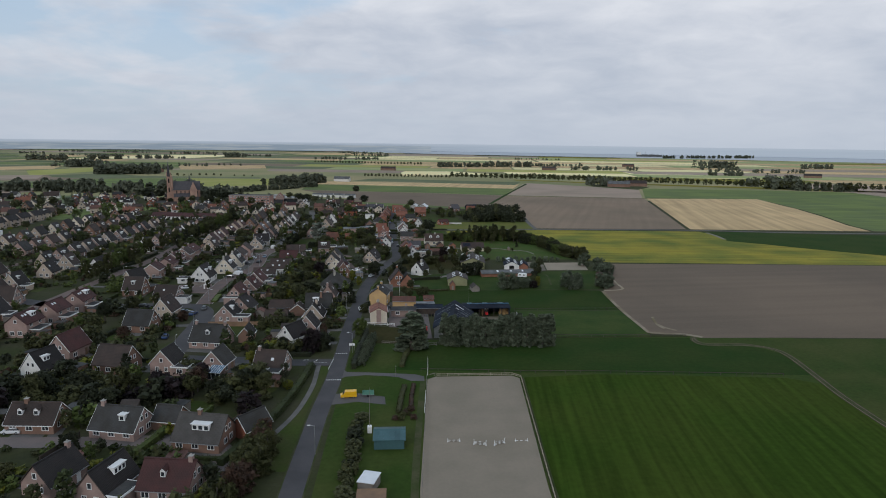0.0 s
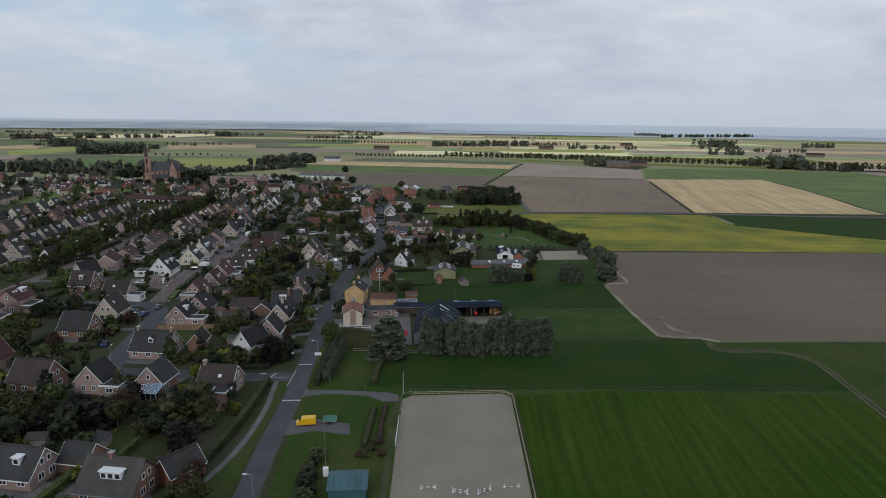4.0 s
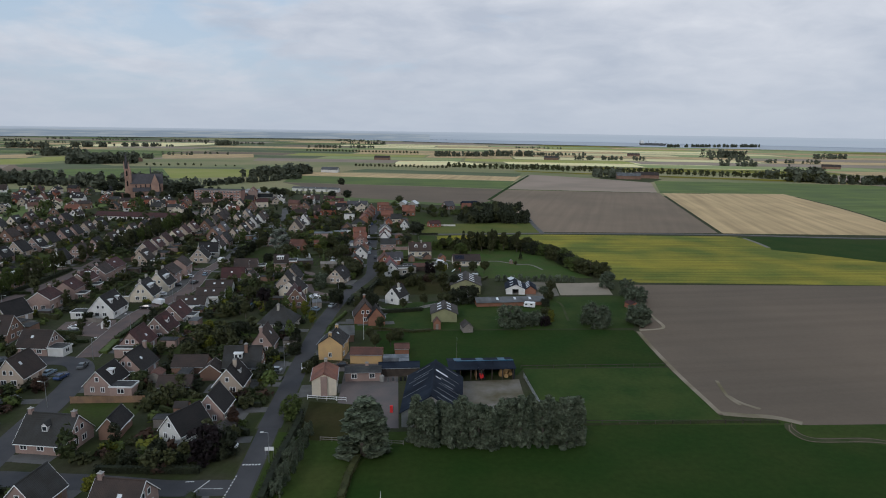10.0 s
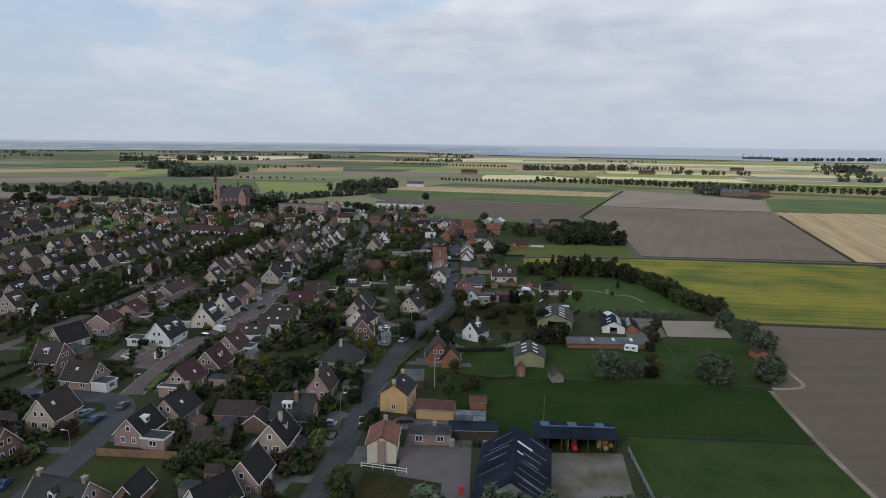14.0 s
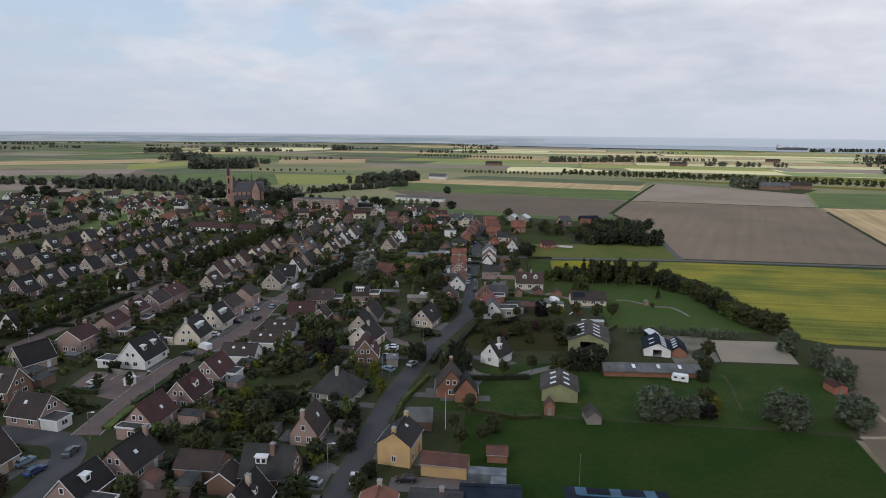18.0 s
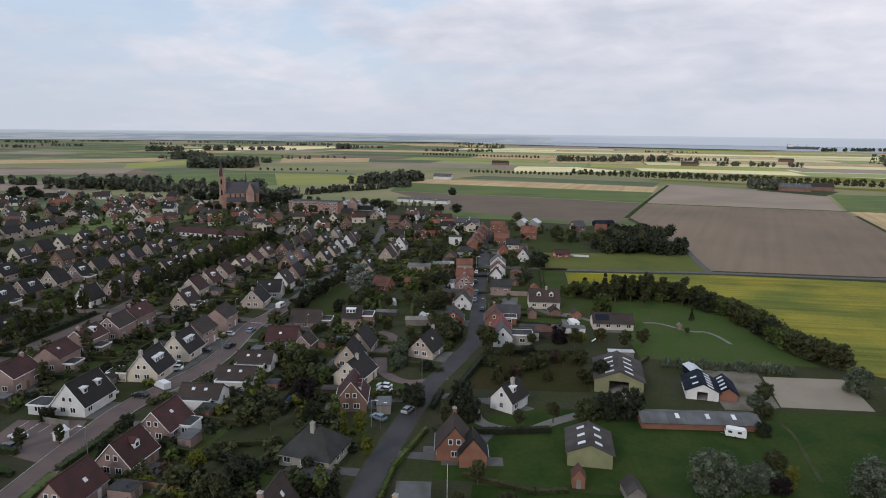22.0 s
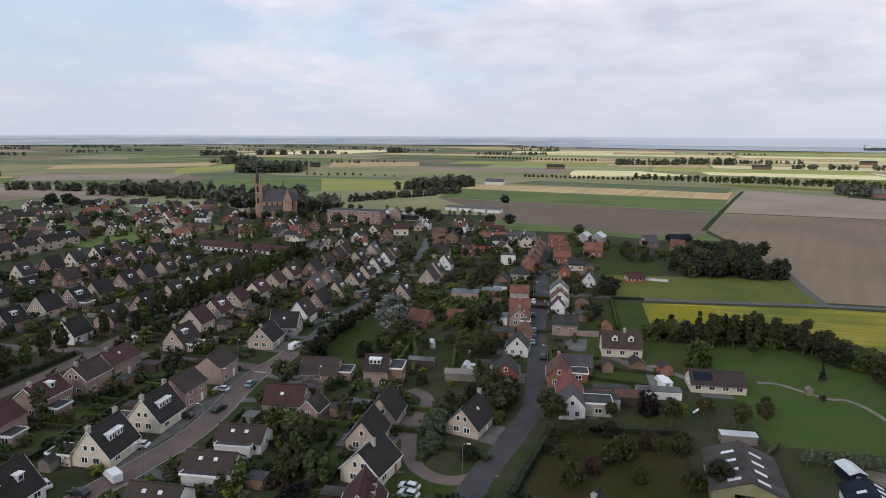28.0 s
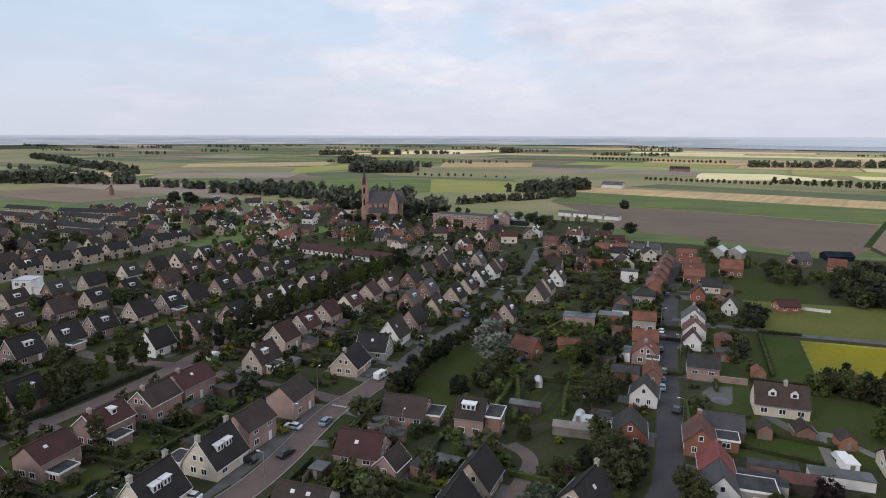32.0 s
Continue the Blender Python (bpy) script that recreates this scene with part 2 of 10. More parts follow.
M["rooflight"] = material("rooflight_sheet", (0.70, 0.72, 0.74), 0.4, 0.1, 4, 0.5)

glass = bpy.data.materials.new("window_glass")
glass.use_nodes = True
gp = glass.node_tree.nodes["Principled BSDF"]
gp.inputs["Base Color"].default_value = (0.03, 0.035, 0.04, 1)
gp.inputs["Roughness"].default_value = 0.08
gp.inputs["Specular IOR Level"].default_value = 0.6
M["glass"] = glass
pale = bpy.data.materials.new("pale_blue_glass")
pale.use_nodes = True
gp = pale.node_tree.nodes["Principled BSDF"]
gp.inputs["Base Color"].default_value = (0.10, 0.17, 0.24, 1)
gp.inputs["Roughness"].default_value = 0.12
gp.inputs["Specular IOR Level"].default_value = 0.6
M["pale_glass"] = pale
solar = bpy.data.materials.new("solar_cell")
solar.use_nodes = True
gp = solar.node_tree.nodes["Principled BSDF"]
gp.inputs["Base Color"].default_value = (0.008, 0.010, 0.022, 1)
gp.inputs["Roughness"].default_value = 0.35
gp.inputs["Specular IOR Level"].default_value = 0.2
M["solar"] = solar

for tint, col in (("white", (0.72, 0.73, 0.74)), ("silver", (0.36, 0.38, 0.40)), ("black", (0.02, 0.021, 0.024)), ("blue", (0.03, 0.06, 0.16)),
                  ("grey", (0.10, 0.105, 0.11)), ("red", (0.28, 0.02, 0.02)), ("paleblue", (0.20, 0.27, 0.34)), ("yellow", (0.75, 0.42, 0.01)),
                  ("green", (0.10, 0.24, 0.18))):
    M["car_" + tint] = material("car_paint_" + tint, col, 0.28, 0.04, 4, 0.5, spec=0.6, per=0.05)

# ground covers
M["ground"] = material("village_ground", (0.037, 0.045, 0.016), 0.95, 0.4, 0.9, 0.09, 0.05, second=(0.050, 0.049, 0.028), spec=0.1)
M["lawn"] = material("lawn", (0.041, 0.061, 0.013), 0.95, 0.36, 1.2, 0.12, 0.03, second=(0.053, 0.059, 0.020), spec=0.1)
M["pasture"] = material("pasture", (0.030, 0.056, 0.009), 0.95, 0.4, 0.8, 0.05, 0.04, second=(0.052, 0.066, 0.016), spec=0.1)
M["pasture_dark"] = material("lush_pasture", (0.0205, 0.0455, 0.0085), 0.95, 0.36, 0.7, 0.05, 0.04, second=(0.031, 0.050, 0.011), spec=0.06)
M["mown"] = material("mown_grass", (0.028, 0.052, 0.006), 0.95, 0.36, 0.6, 0.03, 0.04, second=(0.037, 0.056, 0.008), stripes=(0, 0, 8, 1.6, 0.45), spec=0.04)
M["rough_pasture"] = material("tussocky_pasture", (0.042, 0.062, 0.014), 0.95, 0.4, 0.8, 0.09, 0.05, second=(0.024, 0.050, 0.010), spec=0.1)
M["leaf_hedge_ground"] = material("weedy_bank", (0.026, 0.034, 0.012), 0.95, 0.4, 1.0, 0.2, 0.05, second=(0.045, 0.045, 0.02), spec=0.04)
M["park_lawn"] = material("park_lawn", (0.045, 0.078, 0.017), 0.95, 0.36, 1.2, 0.1, 0.03, second=(0.058, 0.076, 0.022), spec=0.1)
M["rough_grass"] = material("rough_grass", (0.047, 0.041, 0.017), 0.95, 0.36, 0.8, 0.06, 0.05, second=(0.034, 0.036, 0.012), spec=0.04)
M["soil"] = material("ploughed_soil", (0.237, 0.177, 0.125), 0.95, 0.1, 0.7, 0.012, 0.05, second=(0.193, 0.147, 0.105), stripes=(0, 0, 20, 5.0, 0.14), spec=0.12)
# darker copy of ploughed_soil, whose paler tone holds the haze of distance
M["soil_moist"] = material("moist_soil", (0.178, 0.136, 0.100), 0.95, 0.12, 0.7, 0.014, 0.05, second=(0.145, 0.114, 0.086), stripes=(0, 0, 85, 5.0, 0.12), spec=0.08)
M["soil_dry"] = material("dry_soil", (0.343, 0.265, 0.206), 0.95, 0.1, 0.7, 0.015, 0.05, second=(0.282, 0.223, 0.171), spec=0.12)
M["soil_pale"] = material("pale_field_edge", (0.315, 0.265, 0.199), 0.95, 0.2, 0.5, 0.07, second=(0.166, 0.140, 0.083), spec=0.04)
M["mustard"] = material("yellow_crop", (0.27, 0.232, 0.036), 0.95, 0.42, 0.9, 0.03, 0.12, second=(0.13, 0.15, 0.03), stripes=(0, 0, 92, 2.4, 0.5), spec=0.1)
M["mustard_bright"] = material("flowering_crop", (0.252, 0.218, 0.020), 0.95, 0.2, 0.5, 0.03, 0.1, second=(0.168, 0.163, 0.030), spec=0.04)
M["stubble"] = material("stubble", (0.560, 0.398, 0.213), 0.95, 0.12, 0.7, 0.02, 0.03, second=(0.482, 0.347, 0.185), stripes=(0, 0, 15, 7.0, 0.4), spec=0.12)
M["stubble_pale"] = material("pale_stubble", (0.748, 0.686, 0.373), 0.95, 0.1, 0.5, 0.012, second=(0.715, 0.581, 0.314), spec=0.12)
M["beet"] = material("beet_field", (0.140, 0.182, 0.056), 0.95, 0.2, 0.6, 0.02, 0.05, second=(0.111, 0.144, 0.056), stripes=(0, 0, 80, 8.0, 0.3), spec=0.12)
M["young_crop"] = material("young_crop", (0.304, 0.316, 0.083), 0.95, 0.15, 0.6, 0.015, second=(0.354, 0.341, 0.113), spec=0.12)
M["arena_sand"] = material("arena_sand", (0.29, 0.245, 0.19), 0.95, 0.1, 1.2, 0.09, 0.02, second=(0.25, 0.215, 0.165), spec=0.04)
M["asphalt"] = material("asphalt", (0.070, 0.067, 0.069), 0.9, 0.16, 3, 0.15, second=(0.053, 0.051, 0.054), spec=0.3)
M["old_asphalt"] = material("worn_asphalt", (0.115, 0.108, 0.105), 0.9, 0.15, 3, 0.12, second=(0.090, 0.085, 0.083), spec=0.3)
M["clinker"] = material("clinker_paving", (0.158, 0.112, 0.098), 0.9, 0.2, 5, 0.2, second=(0.122, 0.094, 0.088), spec=0.3)
M["paving"] = material("grey_paving", (0.125, 0.118, 0.112), 0.9, 0.2, 4, 0.3, second=(0.092, 0.088, 0.082), spec=0.3)
M["yard"] = material("yard_paving", (0.153, 0.122, 0.113), 0.9, 0.2, 3, 0.15, second=(0.117, 0.104, 0.099), spec=0.3)
M["gravel"] = material("gravel", (0.234, 0.218, 0.195), 0.95, 0.2, 5, 0.25, spec=0.04)
M["water"] = material("estuary_water", (0.258, 0.309, 0.361), 0.35, 0.05, 0.02, 0.002)
M["track"] = material("worn_grass_track", (0.07, 0.07, 0.035), 0.95, 0.3, 1.5, 0.2, second=(0.04, 0.055, 0.017), spec=0.1)
# meadow_pale, maize and pasture_far carry the haze of distance in their colour
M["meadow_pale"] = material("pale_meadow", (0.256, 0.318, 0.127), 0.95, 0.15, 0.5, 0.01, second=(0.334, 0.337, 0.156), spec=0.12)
M["bright_meadow"] = material("bright_meadow", (0.115, 0.118, 0.03), 0.95, 0.32, 0.8, 0.05, second=(0.08, 0.10, 0.024), spec=0.1)
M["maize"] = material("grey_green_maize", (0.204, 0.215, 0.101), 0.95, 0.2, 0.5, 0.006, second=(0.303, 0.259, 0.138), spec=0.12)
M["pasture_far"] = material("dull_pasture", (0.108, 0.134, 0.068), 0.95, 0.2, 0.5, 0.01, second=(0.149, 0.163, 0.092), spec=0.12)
M["muddy_yard"] = material("muddy_yard", (0.21, 0.19, 0.165), 0.95, 0.2, 1.5, 0.10, second=(0.10, 0.085, 0.045), spec=0.04)
M["vegetable_bed"] = material("vegetable_bed", (0.055, 0.045, 0.03), 0.95, 0.3, 2.0, 0.6, second=(0.035, 0.055, 0.018), spec=0.04)
M["sheet_strake"] = material("pale_sheet_strake", (0.17, 0.185, 0.20), 0.6, 0.3, 2, 0.4, second=(0.09, 0.10, 0.115))
M["marking"] = material("road_marking", (0.62, 0.62, 0.60), 0.8, 0.15, 5, 0.6)


def foliage(name, color, second, per=0.22):
    m = material(name, color, 0.7, 0.15, 3.0, 0.5, second=second, per=per, island=True, spec=0.15)
    return m


M["leaf"] = foliage("broad_leaves", (0.064, 0.068, 0.028), (0.042, 0.046, 0.020))
# paler, greyer copy of broad_leaves with distance haze put into the colour
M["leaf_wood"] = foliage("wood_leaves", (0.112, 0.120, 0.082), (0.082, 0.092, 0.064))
M["leaf_dark"] = foliage("dark_leaves", (0.030, 0.035, 0.018), (0.021, 0.025, 0.014))
M["leaf_grey"] = foliage("willow_leaves", (0.112, 0.130, 0.086), (0.055, 0.070, 0.042), 0.45)
M["leaf_silver"] = foliage("silver_leaves", (0.221, 0.238, 0.204), (0.102, 0.119, 0.085), 0.5)
M["leaf_yellow"] = foliage("yellow_leaves", (0.136, 0.136, 0.018), (0.085, 0.096, 0.018))
M["leaf_olive"] = foliage("olive_leaves", (0.058, 0.060, 0.022), (0.040, 0.044, 0.017))
M["leaf_purple"] = foliage("copper_leaves", (0.02, 0.013, 0.014), (0.014, 0.011, 0.011))
M["leaf_brown"] = foliage("autumn_leaves", (0.071, 0.041, 0.028), (0.049, 0.033, 0.024))
M["leaf_hedge"] = foliage("hedge_leaves", (0.046, 0.057, 0.020), (0.031, 0.041, 0.016))
M["leaf_fresh"] = foliage("fresh_leaves", (0.080, 0.104, 0.028), (0.055, 0.074, 0.021))
M["bark"] = material("bark", (0.10, 0.085, 0.07), 0.95, 0.3, 6, 0.8)


# ---- shape building ----
class Shape:
    def __init__(self):
        self.v, self.f, self.m = [], [], []

    def face(self, pts, m=0):
        k = len(self.v)
        self.v += [tuple(p) for p in pts]
        self.f.append(tuple(range(k, k + len(pts))))
        self.m.append(m)
        return self

    def solid(self, low, top, m=0):
        """Body between two rings of equal count, counter-clockwise seen from above."""
        n, k = len(low), len(self.v)
        self.v += [tuple(p) for p in low] + [tuple(p) for p in top]
        self.f += [tuple(range(k + n - 1, k - 1, -1)), tuple(range(k + n, k + 2 * n))]
        self.f += [(k + i, k + (i + 1) % n, k + n + (i + 1) % n, k + n + i) for i in range(n)]
        self.m += [m] * (n + 2)
        return self

    def box(self, x0, y0, z0, x1, y1, z1, m=0):
        ring = ((x0, y0), (x1, y0), (x1, y1), (x0, y1))
        return self.solid([(x, y, z0) for x, y in ring], [(x, y, z1) for x, y in ring], m)

    def prism(self, profile, y0, y1, m=0):
        """A profile of (x, z), counter-clockwise seen from -y, drawn out along y."""
        return self.solid([(x, y0, z) for x, z in reversed(profile)], [(x, y1, z) for x, z in reversed(profile)], m)

    def tube(self, a, b, r0, r1, n=7, m=0):
        a, b = Vector(a), Vector(b)
        q = (b - a).to_track_quat("Z", "Y")
        ring = [q @ Vector((math.cos(t), math.sin(t), 0)) for t in (2 * math.pi * i / n for i in range(n))]
        return self.solid([a + r0 * p for p in ring], [b + r1 * p for p in ring], m)

    def mesh(self, name, *mats):
        me = bpy.data.meshes.new(name)
        me.from_pydata(self.v, [], self.f)
        for q in mats:
            me.materials.append(M[q])
        if len(mats) > 1:
            me.polygons.foreach_set("material_index", self.m)
        me.update()
        return me


def part(name, shape, mat, parent, label="", at=None, turn=0.0):
    """A shape, or a ready mesh, as one part under a thing or a part."""
    me = shape.mesh(name, *([mat] if isinstance(mat, str) else mat)) if isinstance(shape, Shape) else shape
    ob = new(name, me)
    ob.parent = parent
    if at:
        ob.location = at
    if turn:
        ob.rotation_euler = (0, 0, turn)
    return tagged(ob, label)


def thing(name, x, y, rot=0.0, z=0.0, label="", category="", group="", kind=""):
    ob = new(name)
    ob.location, ob.rotation_euler = (x, y, z), (0, 0, radians(rot))
    return tagged(ob, label, category, group, kind)


def solo(name, shape, mat, x=0.0, y=0.0, rot=0.0, z=0.0, label="", category="", group="", kind=""):
    """A thing that is one mesh."""
    me = shape.mesh(name, *([mat] if isinstance(mat, str) else mat)) if isinstance(shape, Shape) else shape
    ob = new(name, me)
    ob.location, ob.rotation_euler = (x, y, z), (0, 0, radians(rot))
    return tagged(ob, label, category, group, kind)


STORE = {}


def stored(key, make):
    if key not in STORE:
        STORE[key] = make()
    return STORE[key]


# ---- the ground and what lies on it ----
def sheet(name, pts, mat, z, label, category, kind="structure", thick=0.0):
    s = Shape()
    if thick:
        s.solid([(x, y, z - thick) for x, y in pts], [(x, y, z) for x, y in pts])
    else:
        s.face([(x, y, z) for x, y in pts])
    me = s.mesh(name, mat)
    bm = bmesh.new()
    bm.from_mesh(me)
    bmesh.ops.recalc_face_normals(bm, faces=bm.faces)
    bm.faces.ensure_lookup_table()
    if not thick and bm.faces[0].normal.z < 0:
        bmesh.ops.reverse_faces(bm, faces=bm.faces)
    bmesh.ops.triangulate(bm, faces=bm.faces)
    bm.to_mesh(me)
    bm.free()
    return solo(name, me, None, label=label, category=category, kind=kind)


def smooth(pts, n=6):
    p = np.array([pts[0], *pts, pts[-1]], float)
    out = []
    for a, b, c, d in zip(p, p[1:], p[2:], p[3:]):
        for t in np.linspace(0, 1, n, endpoint=False):
            out.append(0.5 * (2 * b + (c - a) * t + (2 * a - 5 * b + 4 * c - d) * t * t + (3 * b - a - 3 * c + d) * t ** 3))
    return np.array(out + [p[-1]])


ROADS = []


def ribbon(name, pts, width, mat, z, label, category="road", kerb=None, kind="structure", keep=True):
    """A road or path along a line; kerb: the height of a kerb stone on both sides."""
    line = smooth(pts)
    if keep:
        ROADS.append((line, width))
    d = np.gradient(line, axis=0)
    d /= np.linalg.norm(d, axis=1)[:, None] + 1e-9
    side = np.c_[-d[:, 1], d[:, 0]]

    def band(off0, off1, z0, z1, nm, mt):
        s = Shape()
        for i in range(len(line) - 1):
            ring = [line[i] + side[i] * off0, line[i] + side[i] * off1, line[i + 1] + side[i + 1] * off1, line[i + 1] + side[i + 1] * off0]
            s.solid([(*p, z0) for p in ring[::-1]], [(*p, z1) for p in ring[::-1]])
        return s

    ob = solo(name, band(-width / 2, width / 2, -0.1, z, name, mat), mat, label=label, category=category, kind=kind)
    if kerb:
        for sgn in (1, -1):
            part("kerb", band(*sorted((sgn * width / 2, sgn * (width / 2 + 0.15))), -0.1, z + kerb, "kerb", "concrete"), "concrete", ob)
    return ob


sheet("ground", [(4700 * math.cos(a), 250 + 4700 * math.sin(a)) for a in np.linspace(0, 2 * math.pi, 64, endpoint=False)], "ground", 0.0,
      "flat green polder ground reaching the horizon", "ground")

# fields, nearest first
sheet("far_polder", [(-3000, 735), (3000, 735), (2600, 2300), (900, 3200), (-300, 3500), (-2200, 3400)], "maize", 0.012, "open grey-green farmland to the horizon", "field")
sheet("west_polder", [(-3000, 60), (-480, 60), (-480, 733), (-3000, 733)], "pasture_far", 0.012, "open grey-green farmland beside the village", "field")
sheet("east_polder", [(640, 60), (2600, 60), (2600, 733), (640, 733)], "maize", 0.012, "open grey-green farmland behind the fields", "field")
sheet("meadow_base", [(-26, 30), (-24, 205), (3, 204), (76, 206), (130, 206), (130, 30)], "pasture", 0.018, "rough green grass between the fields", "field")
sheet("mown_field", [(19.2, 40), (21.9, 110), (27.4, 168.5), (49, 170.2), (73, 168.3), (104, 165), (111.5, 160), (109.5, 138), (106, 40)], "mown", 0.03, "mown green meadow with faint tractor stripes", "field")
sheet("lush_field", [(-10, 176), (27, 172.4), (49, 171.6), (104, 167.4), (113, 167), (115, 178), (115.4, 186), (112.5, 191.4), (107, 194.4), (93.5, 196.5), (93.5, 203.4), (67, 204.7), (42, 205.3), (-2, 197)], "pasture_dark", 0.03,
      "lush dark green pasture behind the riding arena", "field")
sheet("farm_pasture", [(-4, 237), (-4, 276), (60, 276), (84, 274.6), (81, 241), (39, 241.4), (36, 236)], "pasture_dark", 0.03, "green pasture beside the farm yard", "field")
sheet("rough_pasture", [(38.5, 240.6), (81, 240), (80.4, 210), (80, 206.4), (42, 206.4), (38.5, 206)], "rough_pasture", 0.03, "rough tussocky green pasture behind a fence", "field")
ribbon("field_bank", [(38, 205.9), (67, 205.6), (80, 205.6), (93, 205)], 1.2, "leaf_hedge_ground", 0.06, "dark weedy bank between pastures", "field", keep=False)
sheet("roadside_grass", [(-24, 60), (-23, 172), (-3, 174), (-6, 108), (-8, 60)], "pasture", 0.03, "green grass plot between road and riding arena", "field")
sheet("side_meadow", [(108, 40), (112, 138), (116, 165), (118.5, 178), (118, 188), (114.5, 194), (108, 197.4), (98, 198.5), (98.5, 202.6), (135, 201), (300, 194.6), (300, 40)], "pasture", 0.03, "rough green meadow behind a farm track", "field")
sheet("ploughed_field", [(86, 274), (83, 262), (81, 236), (80.4, 209.4), (93, 207), (98.2, 203.2), (125, 202.6), (170, 200.4), (420, 190), (640, 300), (231, 335), (104, 339), (94, 300)], "soil_moist", 0.04,
      "bare brown ploughed field", "field")
sheet("yellow_field", [(27.5, 432), (28, 470), (100, 476), (224, 470), (330, 440), (640, 430), (640, 312), (270, 333), (112, 343), (98, 352), (90, 378), (84, 404), (72, 430)],
      "mustard", 0.04, "yellow-green flowering crop field", "field")
sheet("flower_patch", [(28.5, 434), (29, 468), (54, 470), (56, 436)], "mustard_bright", 0.08, "bright yellow flowering corner of a crop field", "field")
sheet("green_crop_field", [(226, 467), (230, 456), (227.5, 430), (224, 423), (242, 409), (263, 389), (278, 377), (420, 270), (640, 300), (640, 442), (338, 453), (251, 468)], "pasture_dark", 0.05, "dark green crop strip", "field")
ribbon("field_ramp", [(230, 464), (229, 448), (226.6, 430)], 2.4, "gravel", 0.09, "pale concrete ramp beside a crop field", "road", keep=False)
sheet("paddock", [(14, 425), (17, 470), (27, 471), (26.6, 428)], "pasture", 0.04, "green paddock strip beside a yellow crop", "field")
sheet("meadow", [(16, 478), (14, 520), (102, 530), (99, 482), (60, 478)], "bright_meadow", 0.04, "light green meadow below a wood", "field")
sheet("great_soil_field", [(101, 486), (223, 484), (301, 769), (128, 792), (96, 690), (100, 640), (103, 530)], "soil", 0.05, "large bare brown field", "field")
sheet("upper_soil_field", [(129, 803), (301, 773), (352, 916), (296, 985), (211, 1057), (198, 1026)], "soil_dry", 0.05, "pale brown harrowed field", "field")
ribbon("ditch_bank", [(93, 684), (120, 770), (163, 905), (206, 1036)], 4, "pasture_dark", 0.1, "dark overgrown ditch bank between fields", "ditch", keep=False)
ribbon("ditch_bank", [(130, 799), (301, 771), (360, 766)], 3, "pasture_dark", 0.1, "dark overgrown ditch bank between fields", "ditch", keep=False)
sheet("farm_yard_far", [(300, 984), (352, 920), (398, 985), (330, 1040)], "track", 0.07, "pale yard of a far farm", "yard")
sheet("stubble_field", [(226, 483), (305, 769), (448, 767), (424, 650), (404, 580), (380, 512), (372, 474)], "stubble", 0.05, "golden stubble field with drill lines", "field")
sheet("right_green_field", [(304, 772), (370, 950), (640, 905), (1000, 700), (900, 560), (640, 470), (375, 474), (383, 512), (407, 580), (427, 650), (451, 770)], "beet", 0.05, "green beet field", "field")
sheet("north_verge", [(-60, 655), (-4, 655), (60, 632), (96, 640), (92, 676), (50, 674), (14, 700), (-54, 745), (-60, 715)], "beet", 0.04, "green verge behind the village", "field")
sheet("brown_strip_field", [(-62, 742), (-60, 708), (-17, 686), (15, 671), (46, 653), (78, 648), (93, 676), (126, 800), (21, 833), (-54, 850), (-140, 870)], "soil_moist", 0.05, "brown ploughed strip field", "field")
sheet("green_strip_field", [(-145, 990), (163, 920), (129, 804), (21, 836), (-54, 853), (-140, 873)], "beet", 0.05, "bright green strip field", "field")
sheet("tan_strip_field", [(-142, 1067), (191, 1021), (163, 926), (-140, 992)], "stubble", 0.05, "tan stubble strip field", "field")
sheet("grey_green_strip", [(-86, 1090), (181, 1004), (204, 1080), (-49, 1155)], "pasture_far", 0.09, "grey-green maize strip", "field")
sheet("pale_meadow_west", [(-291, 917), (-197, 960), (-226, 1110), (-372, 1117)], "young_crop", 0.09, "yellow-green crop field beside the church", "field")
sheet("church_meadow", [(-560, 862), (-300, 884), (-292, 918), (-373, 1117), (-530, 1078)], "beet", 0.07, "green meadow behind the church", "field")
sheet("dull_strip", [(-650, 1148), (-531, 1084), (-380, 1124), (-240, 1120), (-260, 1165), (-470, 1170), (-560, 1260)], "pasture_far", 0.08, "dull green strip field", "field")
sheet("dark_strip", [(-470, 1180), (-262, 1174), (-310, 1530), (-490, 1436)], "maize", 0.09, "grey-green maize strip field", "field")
sheet("pink_stubble", [(-489, 1442), (-322, 1540), (-365, 1731), (-570, 1668)], "stubble", 0.12, "tan stubble field behind a wood", "field")
sheet("tan_far_field", [(-1091, 2110), (-763, 2268), (-663, 2880), (-1007, 2778)], "stubble_pale", 0.13, "pale golden stubble field", "field")
sheet("yellow_far_strip", [(-753, 1324), (-693, 1529), (-613, 1357), (-649, 1150)], "young_crop", 0.13, "yellow-green crop strip", "field")
sheet("brown_far_strip", [(-767, 954), (-588, 1058), (-640, 1176), (-860, 1080)], "soil_dry", 0.14, "bare brown strip field beside the village", "field")
sheet("tan_far_strip", [(-960, 1220), (-740, 1400), (-813, 1583), (-1045, 1339)], "stubble", 0.14, "tan stubble strip field", "field")
sheet("west_soil_field", [(-777, 1016), (-607, 1033), (-556, 1060), (-630, 1170), (-862, 1109)], "soil", 0.1, "bare brown field beside the village", "field")
sheet("yellow_strip", [(205, 1158), (300, 1112), (560, 1008), (780, 905), (770, 880), (380, 1040), (205, 1132)], "mustard_bright", 0.06, "bright yellow flowering strip behind a tree row", "field")
sheet("golden_field", [(-3, 1260), (2, 1460), (125, 1466), (210, 1338)], "stubble_pale", 0.05, "pale golden stubble field", "field")
